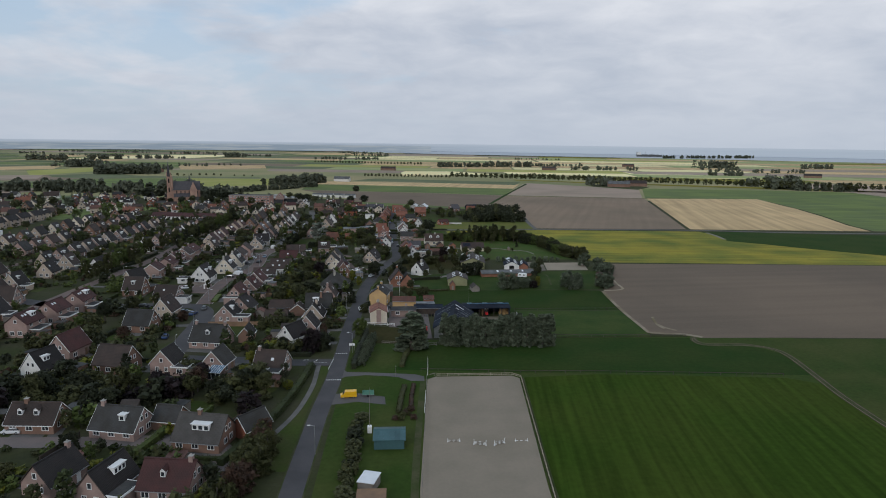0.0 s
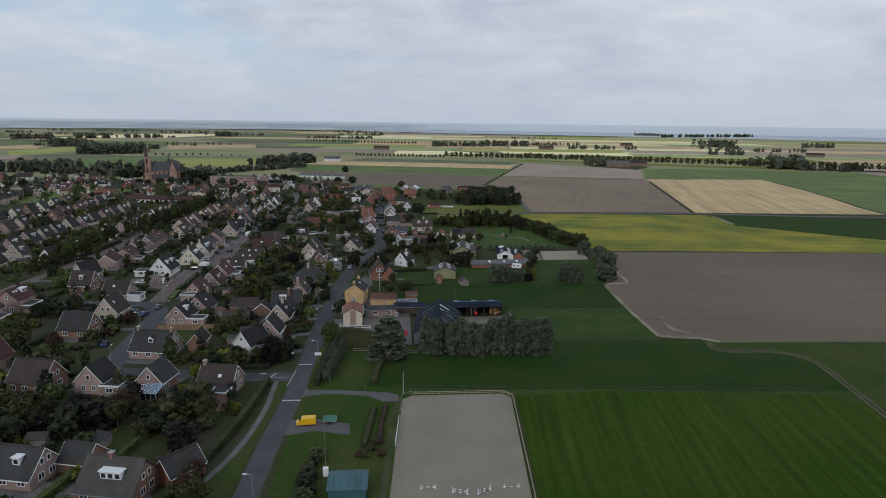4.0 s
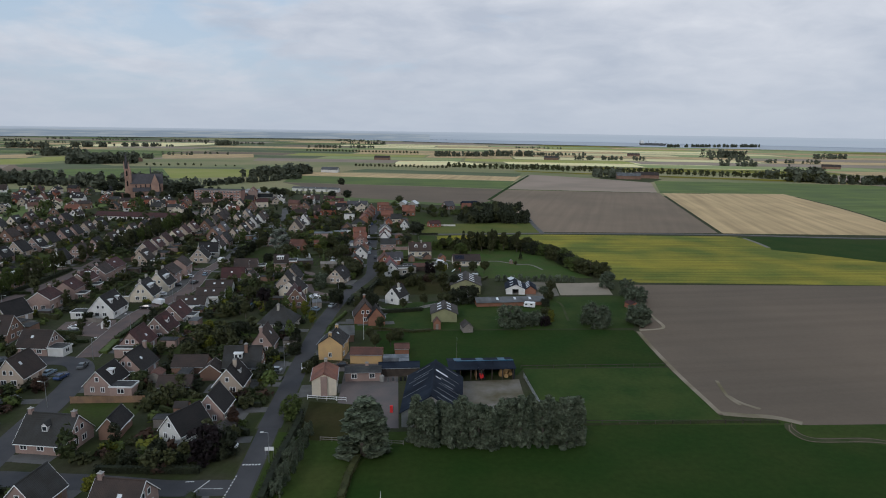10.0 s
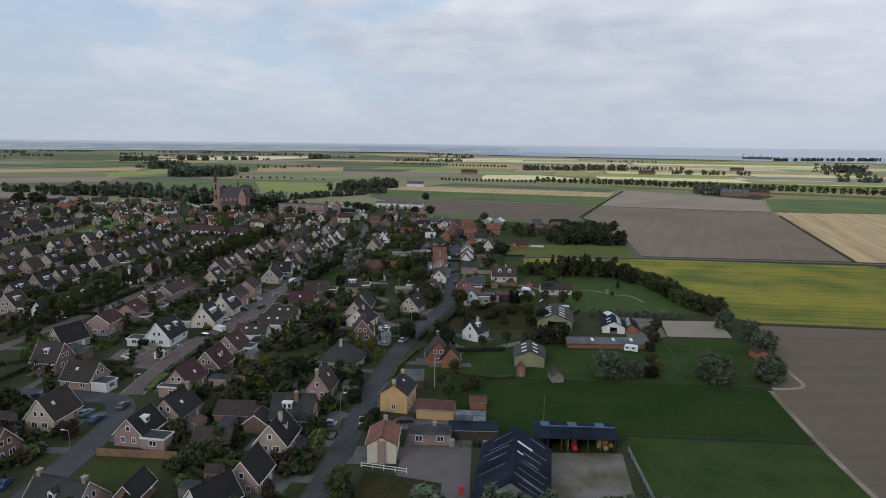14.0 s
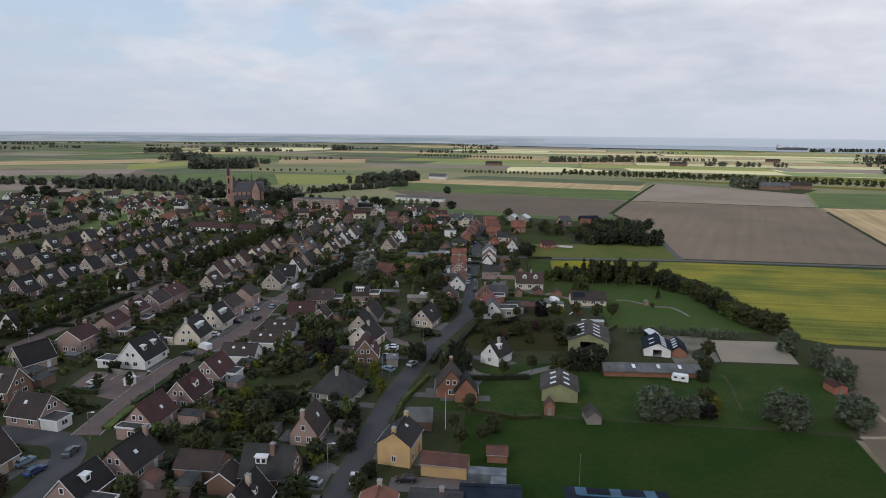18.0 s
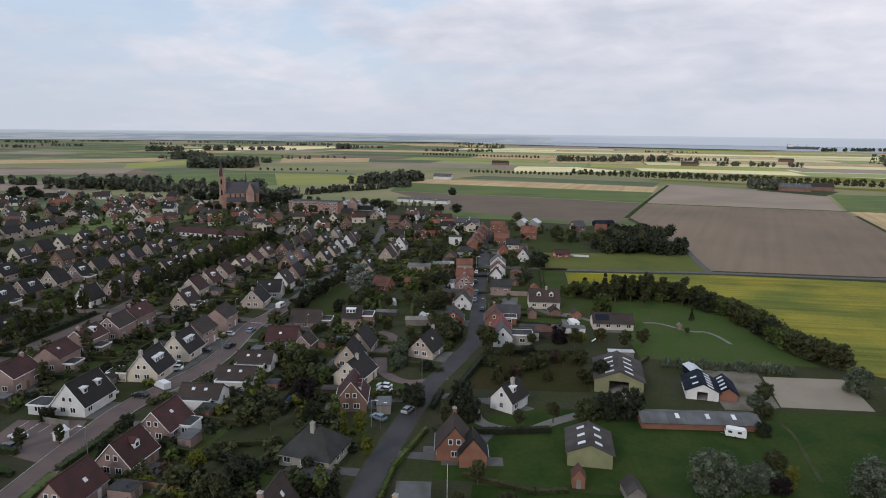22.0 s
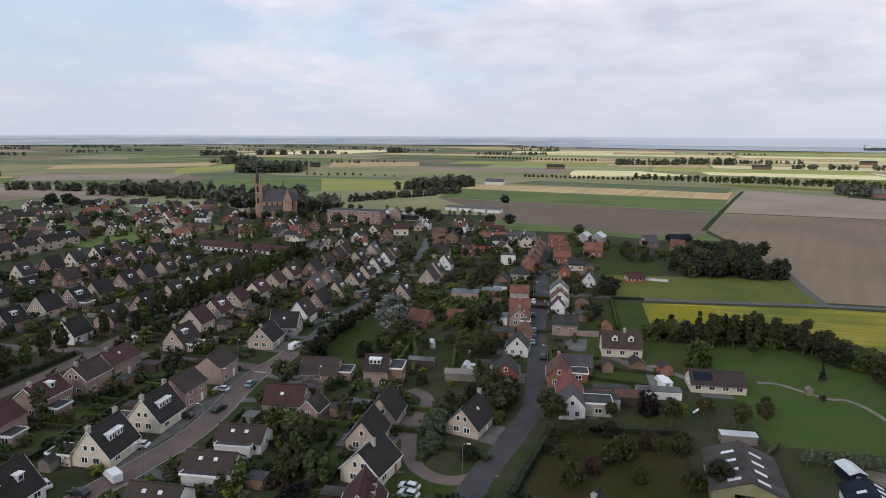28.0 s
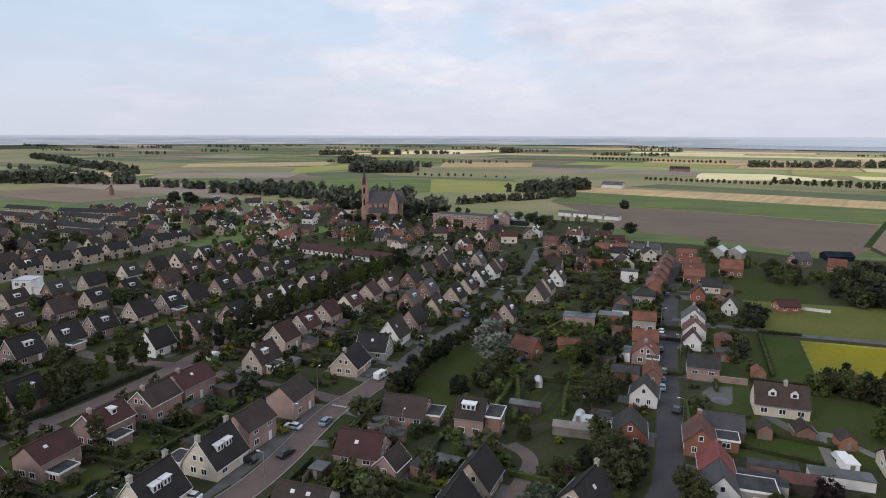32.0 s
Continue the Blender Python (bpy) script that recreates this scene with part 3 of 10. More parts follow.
sheet("golden_field", [(235, 1372), (240, 1500), (518, 1525), (800, 1320), (780, 1180), (540, 1290)], "stubble_pale", 0.05, "pale golden stubble field", "field")
ribbon("pale_field_edge", [(81, 210), (81.2, 217), (81.8, 236), (83.4, 258), (85, 273)], 1.3, "soil_pale", 0.09, "pale trampled edge of a ploughed field", "field", keep=False)
ribbon("pale_field_edge", [(98, 300), (97, 288), (95.5, 277), (86, 274.5)], 1.2, "soil_pale", 0.09, "pale trampled edge of a ploughed field", "field", keep=False)
ribbon("pale_field_edge", [(81.5, 210), (87, 208.6), (93, 207.4), (98, 204)], 2.0, "soil_pale", 0.085, "pale trampled edge of a ploughed field", "field", keep=False)
ribbon("pale_field_edge", [(90.5, 230), (89, 224), (88.1, 219), (88.6, 214.5)], 0.9, "soil_pale", 0.085, "pale trampled streak in a ploughed field", "field", keep=False)
ribbon("pale_field_edge", [(88.4, 220), (89.6, 215.5), (92.4, 212)], 1.1, "soil_pale", 0.088, "pale trampled streak in a ploughed field", "field", keep=False)

# the patchwork of the open polder
rng = random.Random(11)
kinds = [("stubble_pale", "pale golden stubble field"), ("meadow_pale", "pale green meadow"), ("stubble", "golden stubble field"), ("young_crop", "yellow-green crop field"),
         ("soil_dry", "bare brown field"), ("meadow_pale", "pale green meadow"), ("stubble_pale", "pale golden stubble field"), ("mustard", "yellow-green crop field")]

# duller crops west of the village stand in for cloud shadow on the land
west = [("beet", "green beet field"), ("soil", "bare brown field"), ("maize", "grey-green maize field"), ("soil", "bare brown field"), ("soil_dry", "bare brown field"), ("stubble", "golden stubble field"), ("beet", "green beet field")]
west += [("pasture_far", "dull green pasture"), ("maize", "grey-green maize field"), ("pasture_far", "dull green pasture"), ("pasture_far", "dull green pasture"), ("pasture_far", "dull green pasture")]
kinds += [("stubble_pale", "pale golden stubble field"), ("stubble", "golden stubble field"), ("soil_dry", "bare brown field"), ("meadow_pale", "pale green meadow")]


def parcel(cx, cy, lx, ly, turn, mat, label, z):
    c, s = math.cos(turn), math.sin(turn)
    pts = [(cx + c * a * lx / 2 - s * b * ly / 2, cy + s * a * lx / 2 + c * b * ly / 2) for a, b in ((-1, -1), (1, -1), (1, 1), (-1, 1))]
    sheet("field", pts, mat, z, label, "field")


for row in range(17):
    d = 1230 + 120 * row + 6.5 * row * row
    depth = 115 + 12 * row
    x = -1.45 * d
    while x < 0.95 * d:
        w = (rng.uniform(180, 460) if x > -350 else rng.uniform(110, 330)) * (1 + row / 14)
        mat, label = rng.choice(kinds if x > -350 else west)
        cx, cy = x + w / 2, d - 0.13 * (x + w / 2) + depth / 2
        if not (-600 < cx < 560 and cy < 1420) and cy < 4200 and math.hypot(cx, cy) < 4150 and not (cx > 200 and cy > 3300):
            parcel(cx, cy, w * 0.985, depth * 0.96, -0.13, mat, label, 0.06 + 0.02 * (row % 2))
        x += w
for row in range(6):
    x = -2300
    while x < -480:
        w = rng.uniform(120, 260)
        mat, label = rng.choice(west)
        parcel(x + w / 2, 420 + row * 110 - 0.13 * x, w * 0.98, 104, -0.13, mat, label, 0.06)
        x += w
for row in range(5):
    x = 660
    while x < 2200:
        w = rng.uniform(160, 420)
        mat, label = rng.choice(kinds)
        parcel(x + w / 2, 250 + row * 190 - 0.1 * (x - 660), w * 0.98, 180, -0.1, mat, label, 0.06)
        x += w
sheet("estuary", [(-300, 4150), (300, 3650), (1100, 3300), (2600, 2500), (4300, 1500), (4400, 2600), (3200, 3900), (1200, 4690), (-300, 4690)], "water", 0.25,
      "grey-blue estuary water on the horizon", "water")


# the hazy distance on the horizon: low wooded land in the west, the far shore in the east
def distance(name, radius, base, rise, colors, label, seed, span=(-75, 62)):
    r = np.random.default_rng(seed)
    a = np.radians(np.linspace(*span, 420))
    wob = np.convolve(r.normal(size=460), np.ones(9) / 9, "same")[:420] + 0.5 * np.convolve(r.normal(size=460), np.ones(3) / 3, "same")[:420]
    top = base + rise * np.clip(wob + 0.4, 0, 3)
    s = Shape()
    for i in range(419):
        p, q = [(radius * math.sin(t), 120 + radius * math.cos(t)) for t in (a[i], a[i + 1])]
        s.face([(*p, -1), (*q, -1), (*q, top[i + 1]), (*p, top[i])])
    m = bpy.data.materials.new(name)
    m.use_nodes = True
    n, l = m.node_tree.nodes, m.node_tree.links
    bs = n["Principled BSDF"]
    geo, sep = n.new("ShaderNodeNewGeometry"), n.new("ShaderNodeSeparateXYZ")
    l.new(geo.outputs["Position"], sep.inputs[0])
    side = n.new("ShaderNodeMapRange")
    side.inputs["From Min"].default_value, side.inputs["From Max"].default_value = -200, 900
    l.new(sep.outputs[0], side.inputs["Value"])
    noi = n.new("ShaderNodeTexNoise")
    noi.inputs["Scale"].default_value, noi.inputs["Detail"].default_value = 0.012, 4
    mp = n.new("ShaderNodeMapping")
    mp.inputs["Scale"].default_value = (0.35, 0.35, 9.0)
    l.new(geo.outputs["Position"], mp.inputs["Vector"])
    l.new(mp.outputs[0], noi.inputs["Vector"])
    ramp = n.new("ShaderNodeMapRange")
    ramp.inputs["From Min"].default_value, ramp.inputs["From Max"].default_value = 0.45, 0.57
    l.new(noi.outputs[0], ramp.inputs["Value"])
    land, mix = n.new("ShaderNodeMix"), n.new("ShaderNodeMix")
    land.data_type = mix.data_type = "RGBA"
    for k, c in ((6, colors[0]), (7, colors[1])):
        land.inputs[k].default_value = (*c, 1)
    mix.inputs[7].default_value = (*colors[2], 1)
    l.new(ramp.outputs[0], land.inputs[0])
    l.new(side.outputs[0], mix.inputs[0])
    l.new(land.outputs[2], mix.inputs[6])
    # distance haze is painted on: the strip glows and pales towards the sky colour
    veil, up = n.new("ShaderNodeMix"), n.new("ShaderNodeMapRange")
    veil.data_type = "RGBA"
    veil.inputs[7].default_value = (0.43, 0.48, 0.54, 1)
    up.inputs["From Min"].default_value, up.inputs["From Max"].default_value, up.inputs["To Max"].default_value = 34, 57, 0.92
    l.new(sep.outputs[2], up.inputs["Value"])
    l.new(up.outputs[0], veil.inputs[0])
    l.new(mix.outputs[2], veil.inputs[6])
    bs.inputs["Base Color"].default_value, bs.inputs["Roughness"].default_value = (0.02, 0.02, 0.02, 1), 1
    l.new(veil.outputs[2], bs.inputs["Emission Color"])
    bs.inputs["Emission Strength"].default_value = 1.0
    M[name] = m
    return solo(name, s, name, label=label, category="backdrop", kind="structure")


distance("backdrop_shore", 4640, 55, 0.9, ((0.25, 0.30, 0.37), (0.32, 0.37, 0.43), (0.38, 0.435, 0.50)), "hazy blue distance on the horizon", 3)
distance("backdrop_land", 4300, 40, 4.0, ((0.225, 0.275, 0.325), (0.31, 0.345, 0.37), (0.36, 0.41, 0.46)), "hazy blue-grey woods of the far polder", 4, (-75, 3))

sheet("south_paddock", [(-12, 277), (-13, 300), (10, 312), (62, 318), (98, 320), (92, 298), (85, 277)], "rough_pasture", 0.028, "green paddock between farm buildings", "field")
sheet("back_lawn", [(-3, 430), (-4, 474), (15, 473), (17, 431)], "lawn", 0.03, "green garden lawn behind old houses", "lawn")
sheet("back_lawn", [(-2, 484), (-2, 610), (14, 600), (46, 560), (44, 524), (13, 520), (14, 482)], "lawn", 0.03, "green grass between houses and a wood", "lawn")

# roads
SOUTH = [(-29.6, 60), (-29.1, 110), (-28.9, 121), (-28.5, 137), (-28.1, 149), (-26.9, 169), (-26.4, 190), (-26.2, 207)]
MAIN = [(-26.2, 206.9), (-25.8, 220), (-25, 248), (-23.5, 282), (-19, 320), (-16, 333), (-12.3, 347), (-9.8, 358), (-9.2, 370), (-10, 390), (-11, 414),
        (-12.3, 450), (-13.2, 495), (-14.3, 560), (-16, 600), (-30, 640)]
ribbon("main_road", SOUTH, 4.5, "asphalt", 0.06, "grey asphalt village road")
ribbon("main_road", MAIN, 5.4, "asphalt", 0.06, "grey asphalt village road")
for line, half in ((SOUTH, 2.4), (MAIN, 2.9)):
    for off in (-half, half):
        ribbon("road_edge", [(x + off, y) for x, y in line], 0.4, "track", 0.05, "worn sandy edge of a road", "road", keep=False)
ribbon("side_street", [(-27, 183), (-33, 183.2), (-41, 183.5), (-55, 186), (-80, 189)], 5.4, "asphalt", 0.055, "grey asphalt side street")
sheet("farm_lane", [(-25, 169.4), (-23.6, 171), (-18, 172), (-12, 171), (-8.6, 170), (-5, 167), (-1.3, 167), (-1.3, 170.4), (-3.6, 172), (-9.2, 173), (-18, 174.2), (-23.4, 174.6), (-25, 177)], "old_asphalt", 0.055, "pale concrete farm lane", "road")
ribbon("cycle_path", [(-32.4, 181), (-32.3, 176), (-32.1, 164), (-33.6, 149), (-36.6, 137.4), (-41, 126), (-44, 118)], 1.3, "paving", 0.05, "narrow grey paved footpath behind a hedge")
ribbon("front_street", [(-44, 120), (-49, 131), (-66, 134), (-82, 134), (-110, 135), (-150, 136)], 5.0, "yard", 0.055, "reddish-grey paved residential street")
ribbon("loop_street", [(-78.5, 188), (-79.3, 200), (-80.1, 212), (-80.9, 224), (-82.3, 236), (-85, 245), (-90, 250.6), (-98, 251.9), (-112, 252.3), (-140, 252), (-165, 262)], 6.6, "asphalt", 0.055,
       "grey asphalt residential street")
ribbon("clinker_street", [(-87.5, 254), (-88.6, 264), (-89.4, 274), (-90.2, 287), (-90, 300), (-86.6, 315), (-84.1, 329), (-84.4, 342), (-86, 355), (-87, 368), (-85.6, 378), (-84.8, 390), (-84, 397)], 6.2, "clinker", 0.06,
       "reddish clinker-paved residential street", kerb=0.05)
ribbon("clinker_street", [(-84, 396), (-84.5, 416), (-82, 450), (-81, 495), (-84, 557), (-90, 600)], 5.0, "old_asphalt", 0.055, "grey residential street")
ribbon("cross_street", [(-84, 371.5), (-99, 373), (-117, 373.5), (-132, 375), (-141, 376), (-170, 372), (-210, 376)], 4.4, "clinker", 0.058, "reddish clinker-paved cross street")
ribbon("avenue_street", [(-152, 250), (-149.5, 290), (-146, 330), (-144.6, 352), (-144.9, 372), (-147, 400), (-147.5, 440), (-148, 480), (-150, 520), (-156, 580)], 5.0, "clinker", 0.055,
       "reddish clinker-paved avenue")
ribbon("west_street", [(-210, 330), (-203, 400), (-202, 470), (-205, 560)], 4.6, "clinker", 0.055, "reddish clinker-paved street")
ribbon("far_west_street", [(-268, 360), (-268, 420), (-268, 540), (-262, 620)], 4.8, "asphalt", 0.055, "grey asphalt street")
ribbon("close_street", [(-15, 329), (-24, 324), (-32, 329), (-36, 342), (-36, 360), (-42, 366)], 3.4, "clinker", 0.058,
       "reddish clinker-paved close")
ribbon("barn_lane", [(-16, 316), (-8, 316), (-4, 303), (6, 300), (14, 306), (30, 318), (34, 326)], 3.0, "gravel", 0.05, "pale gravel lane to the barn")
ribbon("field_road", [(-12, 480), (20, 476), (60, 478), (100, 481), (150, 480), (223, 478), (340, 462), (640, 452)], 4.0, "paving", 0.07, "narrow concrete field road")
ribbon("wood_road", [(100, 482), (101, 505), (103, 530), (106, 560)], 3.2, "paving", 0.075, "pale concrete track at the edge of a wood")
TRACK = [(95, 204), (93.4, 201), (93.8, 197.4), (97, 195.8), (107.6, 195.4), (113, 193), (116, 189.4), (116.6, 184), (115.7, 177), (113.6, 165.5), (111, 151), (109, 130), (107, 100), (105, 60)]
ribbon("farm_track", TRACK, 2.4, "track", 0.07, "worn grassy farm track with muddy ruts")
for off in (-0.75, 0.75):
    ribbon("wheel_rut", [(x + off, y + (off if y > 195 else 0)) for x, y in TRACK], 0.24, "soil_moist", 0.085, "brown muddy wheel rut of a farm track", keep=False)
ribbon("garden_path", [(50, 390), (55, 390), (60, 386), (65, 382), (69, 382), (72, 378), (74, 370)], 1.3, "gravel", 0.07, "winding gravel garden path")
ribbon("drive", [(22, 379), (22, 394), (24, 397), (28, 393), (32, 389), (36, 386)], 2.2, "gravel", 0.06, "curved gravel drive")
sheet("parking", [(-109, 276), (-111, 289), (-95, 291), (-92.5, 284), (-91.5, 272), (-100, 274)], "clinker", 0.05, "reddish paved parking square", "pavement")
sheet("farm_yard", [(-12, 219.6), (-2.6, 217.4), (-2.4, 206), (3, 205.6), (3, 240), (-12, 240)], "yard", 0.05, "brown-grey paved farm yard", "pavement")
sheet("farm_plot", [(-19, 201), (-19, 221), (-12.3, 219.4), (-3, 217), (-3, 200)], "rough_grass", 0.035, "worn brownish grass plot beside a farm yard", "lawn")
sheet("house_yard", [(-16.5, 240.4), (-16.5, 245.2), (-10.7, 246), (3.0, 246.4), (3.0, 240.4)], "yard", 0.051, "brown-grey paved yard between ochre buildings", "pavement")
sheet("forecourt", [(-34, 238.5), (-28.6, 239), (-28.7, 248.6), (-34, 250)], "paving", 0.05, "grey paved forecourt with planting beds", "pavement")
ribbon("paddock_path", [(66, 314), (67.2, 307), (65.4, 294), (64.2, 286)], 0.9, "track", 0.06, "stony path through a paddock", "path", keep=False)
sheet("cattle_yard", [(18, 204), (19, 232), (36, 233), (34, 206)], "muddy_yard", 0.05, "muddy pale yard behind the blue-roofed shed", "pavement")
sheet("barn_apron", [(56, 318), (56, 345), (73, 345), (70, 321), (64, 318)], "muddy_yard", 0.05, "stony apron beside the white stable", "pavement")
sheet("garden_lawn", [(42, 352), (40, 428), (70, 428), (84, 402), (86, 375), (94, 352)], "park_lawn", 0.045, "open green park lawn", "lawn")
sheet("house_lawn", [(0, 378), (0, 428), (38, 430), (38, 384)], "lawn", 0.05, "green garden lawn", "lawn")
sheet("orchard_grass", [(-8, 322), (-6, 350), (24, 352), (24, 324)], "rough_grass", 0.045, "rough grass paddock with shrubs", "lawn")
sheet("street_green", [(-79, 402), (-79, 421), (-74, 436), (-66, 436), (-60, 404), (-60, 378), (-76, 378)], "lawn", 0.04, "long green lawn beside a street", "lawn")
sheet("road_verge", [(-43, 119), (-31.6, 119), (-31.1, 149), (-29.6, 168), (-29, 179), (-31.5, 180), (-31.4, 164), (-32.9, 149.4), (-36, 137)], "lawn", 0.04, "grass verge beside the road", "lawn")

sheet("fenced_lawn", [(-76, 209), (-76.3, 222.5), (-58.5, 222.8), (-58.5, 210)], "lawn", 0.04, "fenced green garden lawn with shrubs", "lawn")
sheet("corner_lawn", [(-35, 318), (-35.5, 324), (-30, 326.5), (-21.5, 322.5), (-22, 317)], "lawn", 0.04, "green lawn at a street corner", "lawn")
sheet("street_strip", [(-90, 318), (-89.2, 318), (-87.8, 332), (-87.9, 342), (-89.4, 356), (-90.4, 364), (-92, 364), (-91, 340)], "paving", 0.05, "grey paved parking strip beside a clinker street", "pavement")
sheet("allotment", [(-50, 378), (-47, 402), (-30, 402), (-27, 380)], "vegetable_bed", 0.035, "dark vegetable garden behind the houses", "garden")
for k in range(7):
    sheet("vegetable_row", [(-46 + 2.3 * k, 381), (-45.2 + 2.3 * k, 381), (-44.2 + 2.3 * k, 398), (-45 + 2.3 * k, 398)], "lawn", 0.06, "green row of vegetables in an allotment", "garden")

# riding arenas
ribbon("arena_margin", [(19.0, 62), (21.4, 110), (26.8, 168.4)], 1.0, "track", 0.05, "worn brown strip beside the arena", "path", keep=False)
ribbon("arena_margin", [(-6.2, 62), (-5.6, 110), (-1.6, 168.4)], 1.6, "track", 0.045, "worn brown strip beside the arena", "path", keep=False)
arena = sheet("riding_arena", [(-4.6, 60), (-4.6, 110), (-0.4, 168), (2, 170), (24, 170), (26, 168), (20.5, 110), (18, 60)], "arena_sand", 0.06,
              "raked grey sand riding arena", "arena", thick=0.1)
sheet("small_arena", [(70.5, 321.4), (93, 322), (96, 343), (73.5, 342)], "arena_sand", 0.06, "small pale sand riding arena", "arena", thick=0.1)


# ---- plants ----
def leaf_mesh(name, centres, radii, count, size, mat, seed, flat=1.0, core=None):
    """Many small leaf sprays round the given clump centres."""
    r = np.random.default_rng(seed)
    per = max(1, count // len(centres))
    c = np.repeat(np.array(centres, float), per, axis=0)
    rad = np.repeat(np.array(radii, float), per)
    d = r.normal(size=c.shape)
    d /= np.linalg.norm(d, axis=1)[:, None]
    p = c + d * (rad * r.uniform(0.62, 1.12, len(c)))[:, None] * np.array([1, 1, flat])
    nrm = d + np.array([0, 0, 0.25]) + r.normal(scale=0.7, size=d.shape)
    nrm /= np.linalg.norm(nrm, axis=1)[:, None]
    t = np.cross(nrm, r.normal(size=d.shape))
    t /= np.linalg.norm(t, axis=1)[:, None] + 1e-9
    b = np.cross(nrm, t)
    s = size * r.uniform(0.6, 1.35, len(c))[:, None]
    quad = np.stack([p - t * s, p - b * s * 0.6, p + t * s, p + b * s * 0.6], 1).reshape(-1, 3)
    n = len(c)
    if not core and count >= 1400:
        # larger sprays inside the clumps, which close the view through them
        pick = slice(None, None, 3 if count > 4000 else 2)
        w = s[pick] * (3.0 if count > 4000 else 2.0)
        q = c[pick] + d[pick] * (rad[pick] * 0.4)[:, None] * np.array([1, 1, flat])
        inner = np.stack([q - t[pick] * w, q - b[pick] * w * 0.8, q + t[pick] * w, q + b[pick] * w * 0.8], 1).reshape(-1, 3)
        quad = np.concatenate([quad, inner])
        n += len(inner) // 4
    if not core and len(centres) < 120 and count < 1400:
        # twiggy inner masses that close the view through the clumps
        box = np.array([(-1, -1, -1), (1, -1, -1), (1, 1, -1), (-1, 1, -1), (-1, -1, 1), (1, -1, 1), (1, 1, 1), (-1, 1, 1)], float)
        side = [(3, 2, 1, 0), (4, 5, 6, 7), (0, 1, 5, 4), (1, 2, 6, 5), (2, 3, 7, 6), (3, 0, 4, 7)]
        inner = []
        step = 2 if count > 300 else 3
        for cc, rr in list(zip(np.array(centres, float), radii))[::step]:
            q, _ = np.linalg.qr(r.normal(size=(3, 3)))
            v = cc + (box @ q) * rr * (0.5, 0.53)[step - 2] * np.array([1, 1, flat])
            inner += [v[list(f)] for f in side]
        inner = np.concatenate(inner)
        quad = np.concatenate([quad, inner])
        n += len(inner) // 4
    me = bpy.data.meshes.new(name)
    verts, faces = quad.tolist(), [(4 * i, 4 * i + 1, 4 * i + 2, 4 * i + 3) for i in range(n)]
    if core:
        k = len(verts)
        verts += core.v
        faces += [tuple(k + i for i in f) for f in core.f]
    me.from_pydata(verts, [], faces)
    me.materials.append(M[mat])
    me.update()
    return me


def crown(kind, mat, seed, dense=1.0):
    """Crown meshes for trees of 10 m height; the outline comes from clumps of unequal size."""
    r = np.random.default_rng(seed)
    clumps, radii = [], []
    if kind == "round":
        for _ in range(46):
            d = r.normal(size=3)
            d /= np.linalg.norm(d)
            q = r.uniform(0.35, 1.0) ** 0.6
            clumps.append((d[0] * 2.65 * q, d[1] * 2.65 * q, 6.0 + d[2] * 2.75 * q))
            radii.append(r.uniform(0.75, 1.45))
    elif kind == "oval":
        for _ in range(44):
            z = r.uniform(2.2, 9.6)
            w = 2.0 * math.sin(math.pi * (z - 1.2) / 9.2) ** 0.7
            a, q = r.uniform(0, 6.28), r.uniform(0.3, 1) ** 0.5
            clumps.append((w * q * math.cos(a), w * q * math.sin(a), z))
            radii.append(r.uniform(0.6, 1.1))
    elif kind == "bush":
        for _ in range(70):
            a, q = r.uniform(0, 6.28), r.uniform(0.15, 1) ** 0.5
            z = r.uniform(0.8, 9.2) * (1 - 0.35 * q)
            clumps.append((3.5 * q * math.cos(a), 3.5 * q * math.sin(a), z))
            radii.append(r.uniform(0.9, 1.6))
    elif kind == "column":
        for _ in range(84):
            z = r.uniform(0.3, 9.6)
            w = 1.15 * (1 - (z / 10.6) ** 2.4) + 0.12
            a, q = r.uniform(0, 6.28), r.uniform(0.25, 1) ** 0.5
            clumps.append((w * q * math.cos(a), w * q * math.sin(a), z))
            radii.append(r.uniform(0.22, 0.5))
    elif kind == "conifer":
        for _ in range(48):
            z = r.uniform(0.8, 9.9)
            w = 2.3 * (1 - z / 10.2) + 0.1
            a, q = r.uniform(0, 6.28), r.uniform(0.5, 1)
            clumps.append((w * q * math.cos(a), w * q * math.sin(a), z))
            radii.append(0.25 + 0.5 * (1 - z / 10))
    elif kind == "weeping":
        for _ in range(70):
            a, q = r.uniform(0, 6.28), r.uniform(0.5, 1.0)
            z = r.uniform(1.2, 9.0)
            w = 4.4 * min(1, 1.35 - (z / 9.5) ** 2)
            clumps.append((w * q * math.cos(a), w * q * math.sin(a), z))
            radii.append(r.uniform(0.4, 0.85))
    return leaf_mesh("crown", clumps, radii, int((4400 if dense == 1 and mat == "leaf_grey" else 1900 if dense == 1 else 1050) * dense), (0.15 if dense == 1 and mat == "leaf_grey" else 0.26 if dense == 1 else 0.34) / dense ** 0.4, mat, seed, 1.6 if kind in ("weeping", "column") else 0.85)


def trunk_mesh(seed, kind):
    r = random.Random(seed)
    s = Shape()
    s.tube((0, 0, -0.2), (0.05, 0, 2.2), 0.26, 0.2)
    s.tube((0.05, 0, 2.1), (r.uniform(-0.3, 0.3), r.uniform(-0.3, 0.3), 6.5), 0.2, 0.09)
    if kind in ("round", "bush", "weeping"):
        for k in range(5):
            a = k * 1.26 + r.uniform(0, 0.5)
            s.tube((0.05, 0, 2.0 + 0.35 * k), (1.9 * math.cos(a), 1.9 * math.sin(a), 4.8 + 0.5 * k), 0.11, 0.04, 5)
    return s.mesh("trunk", "bark")


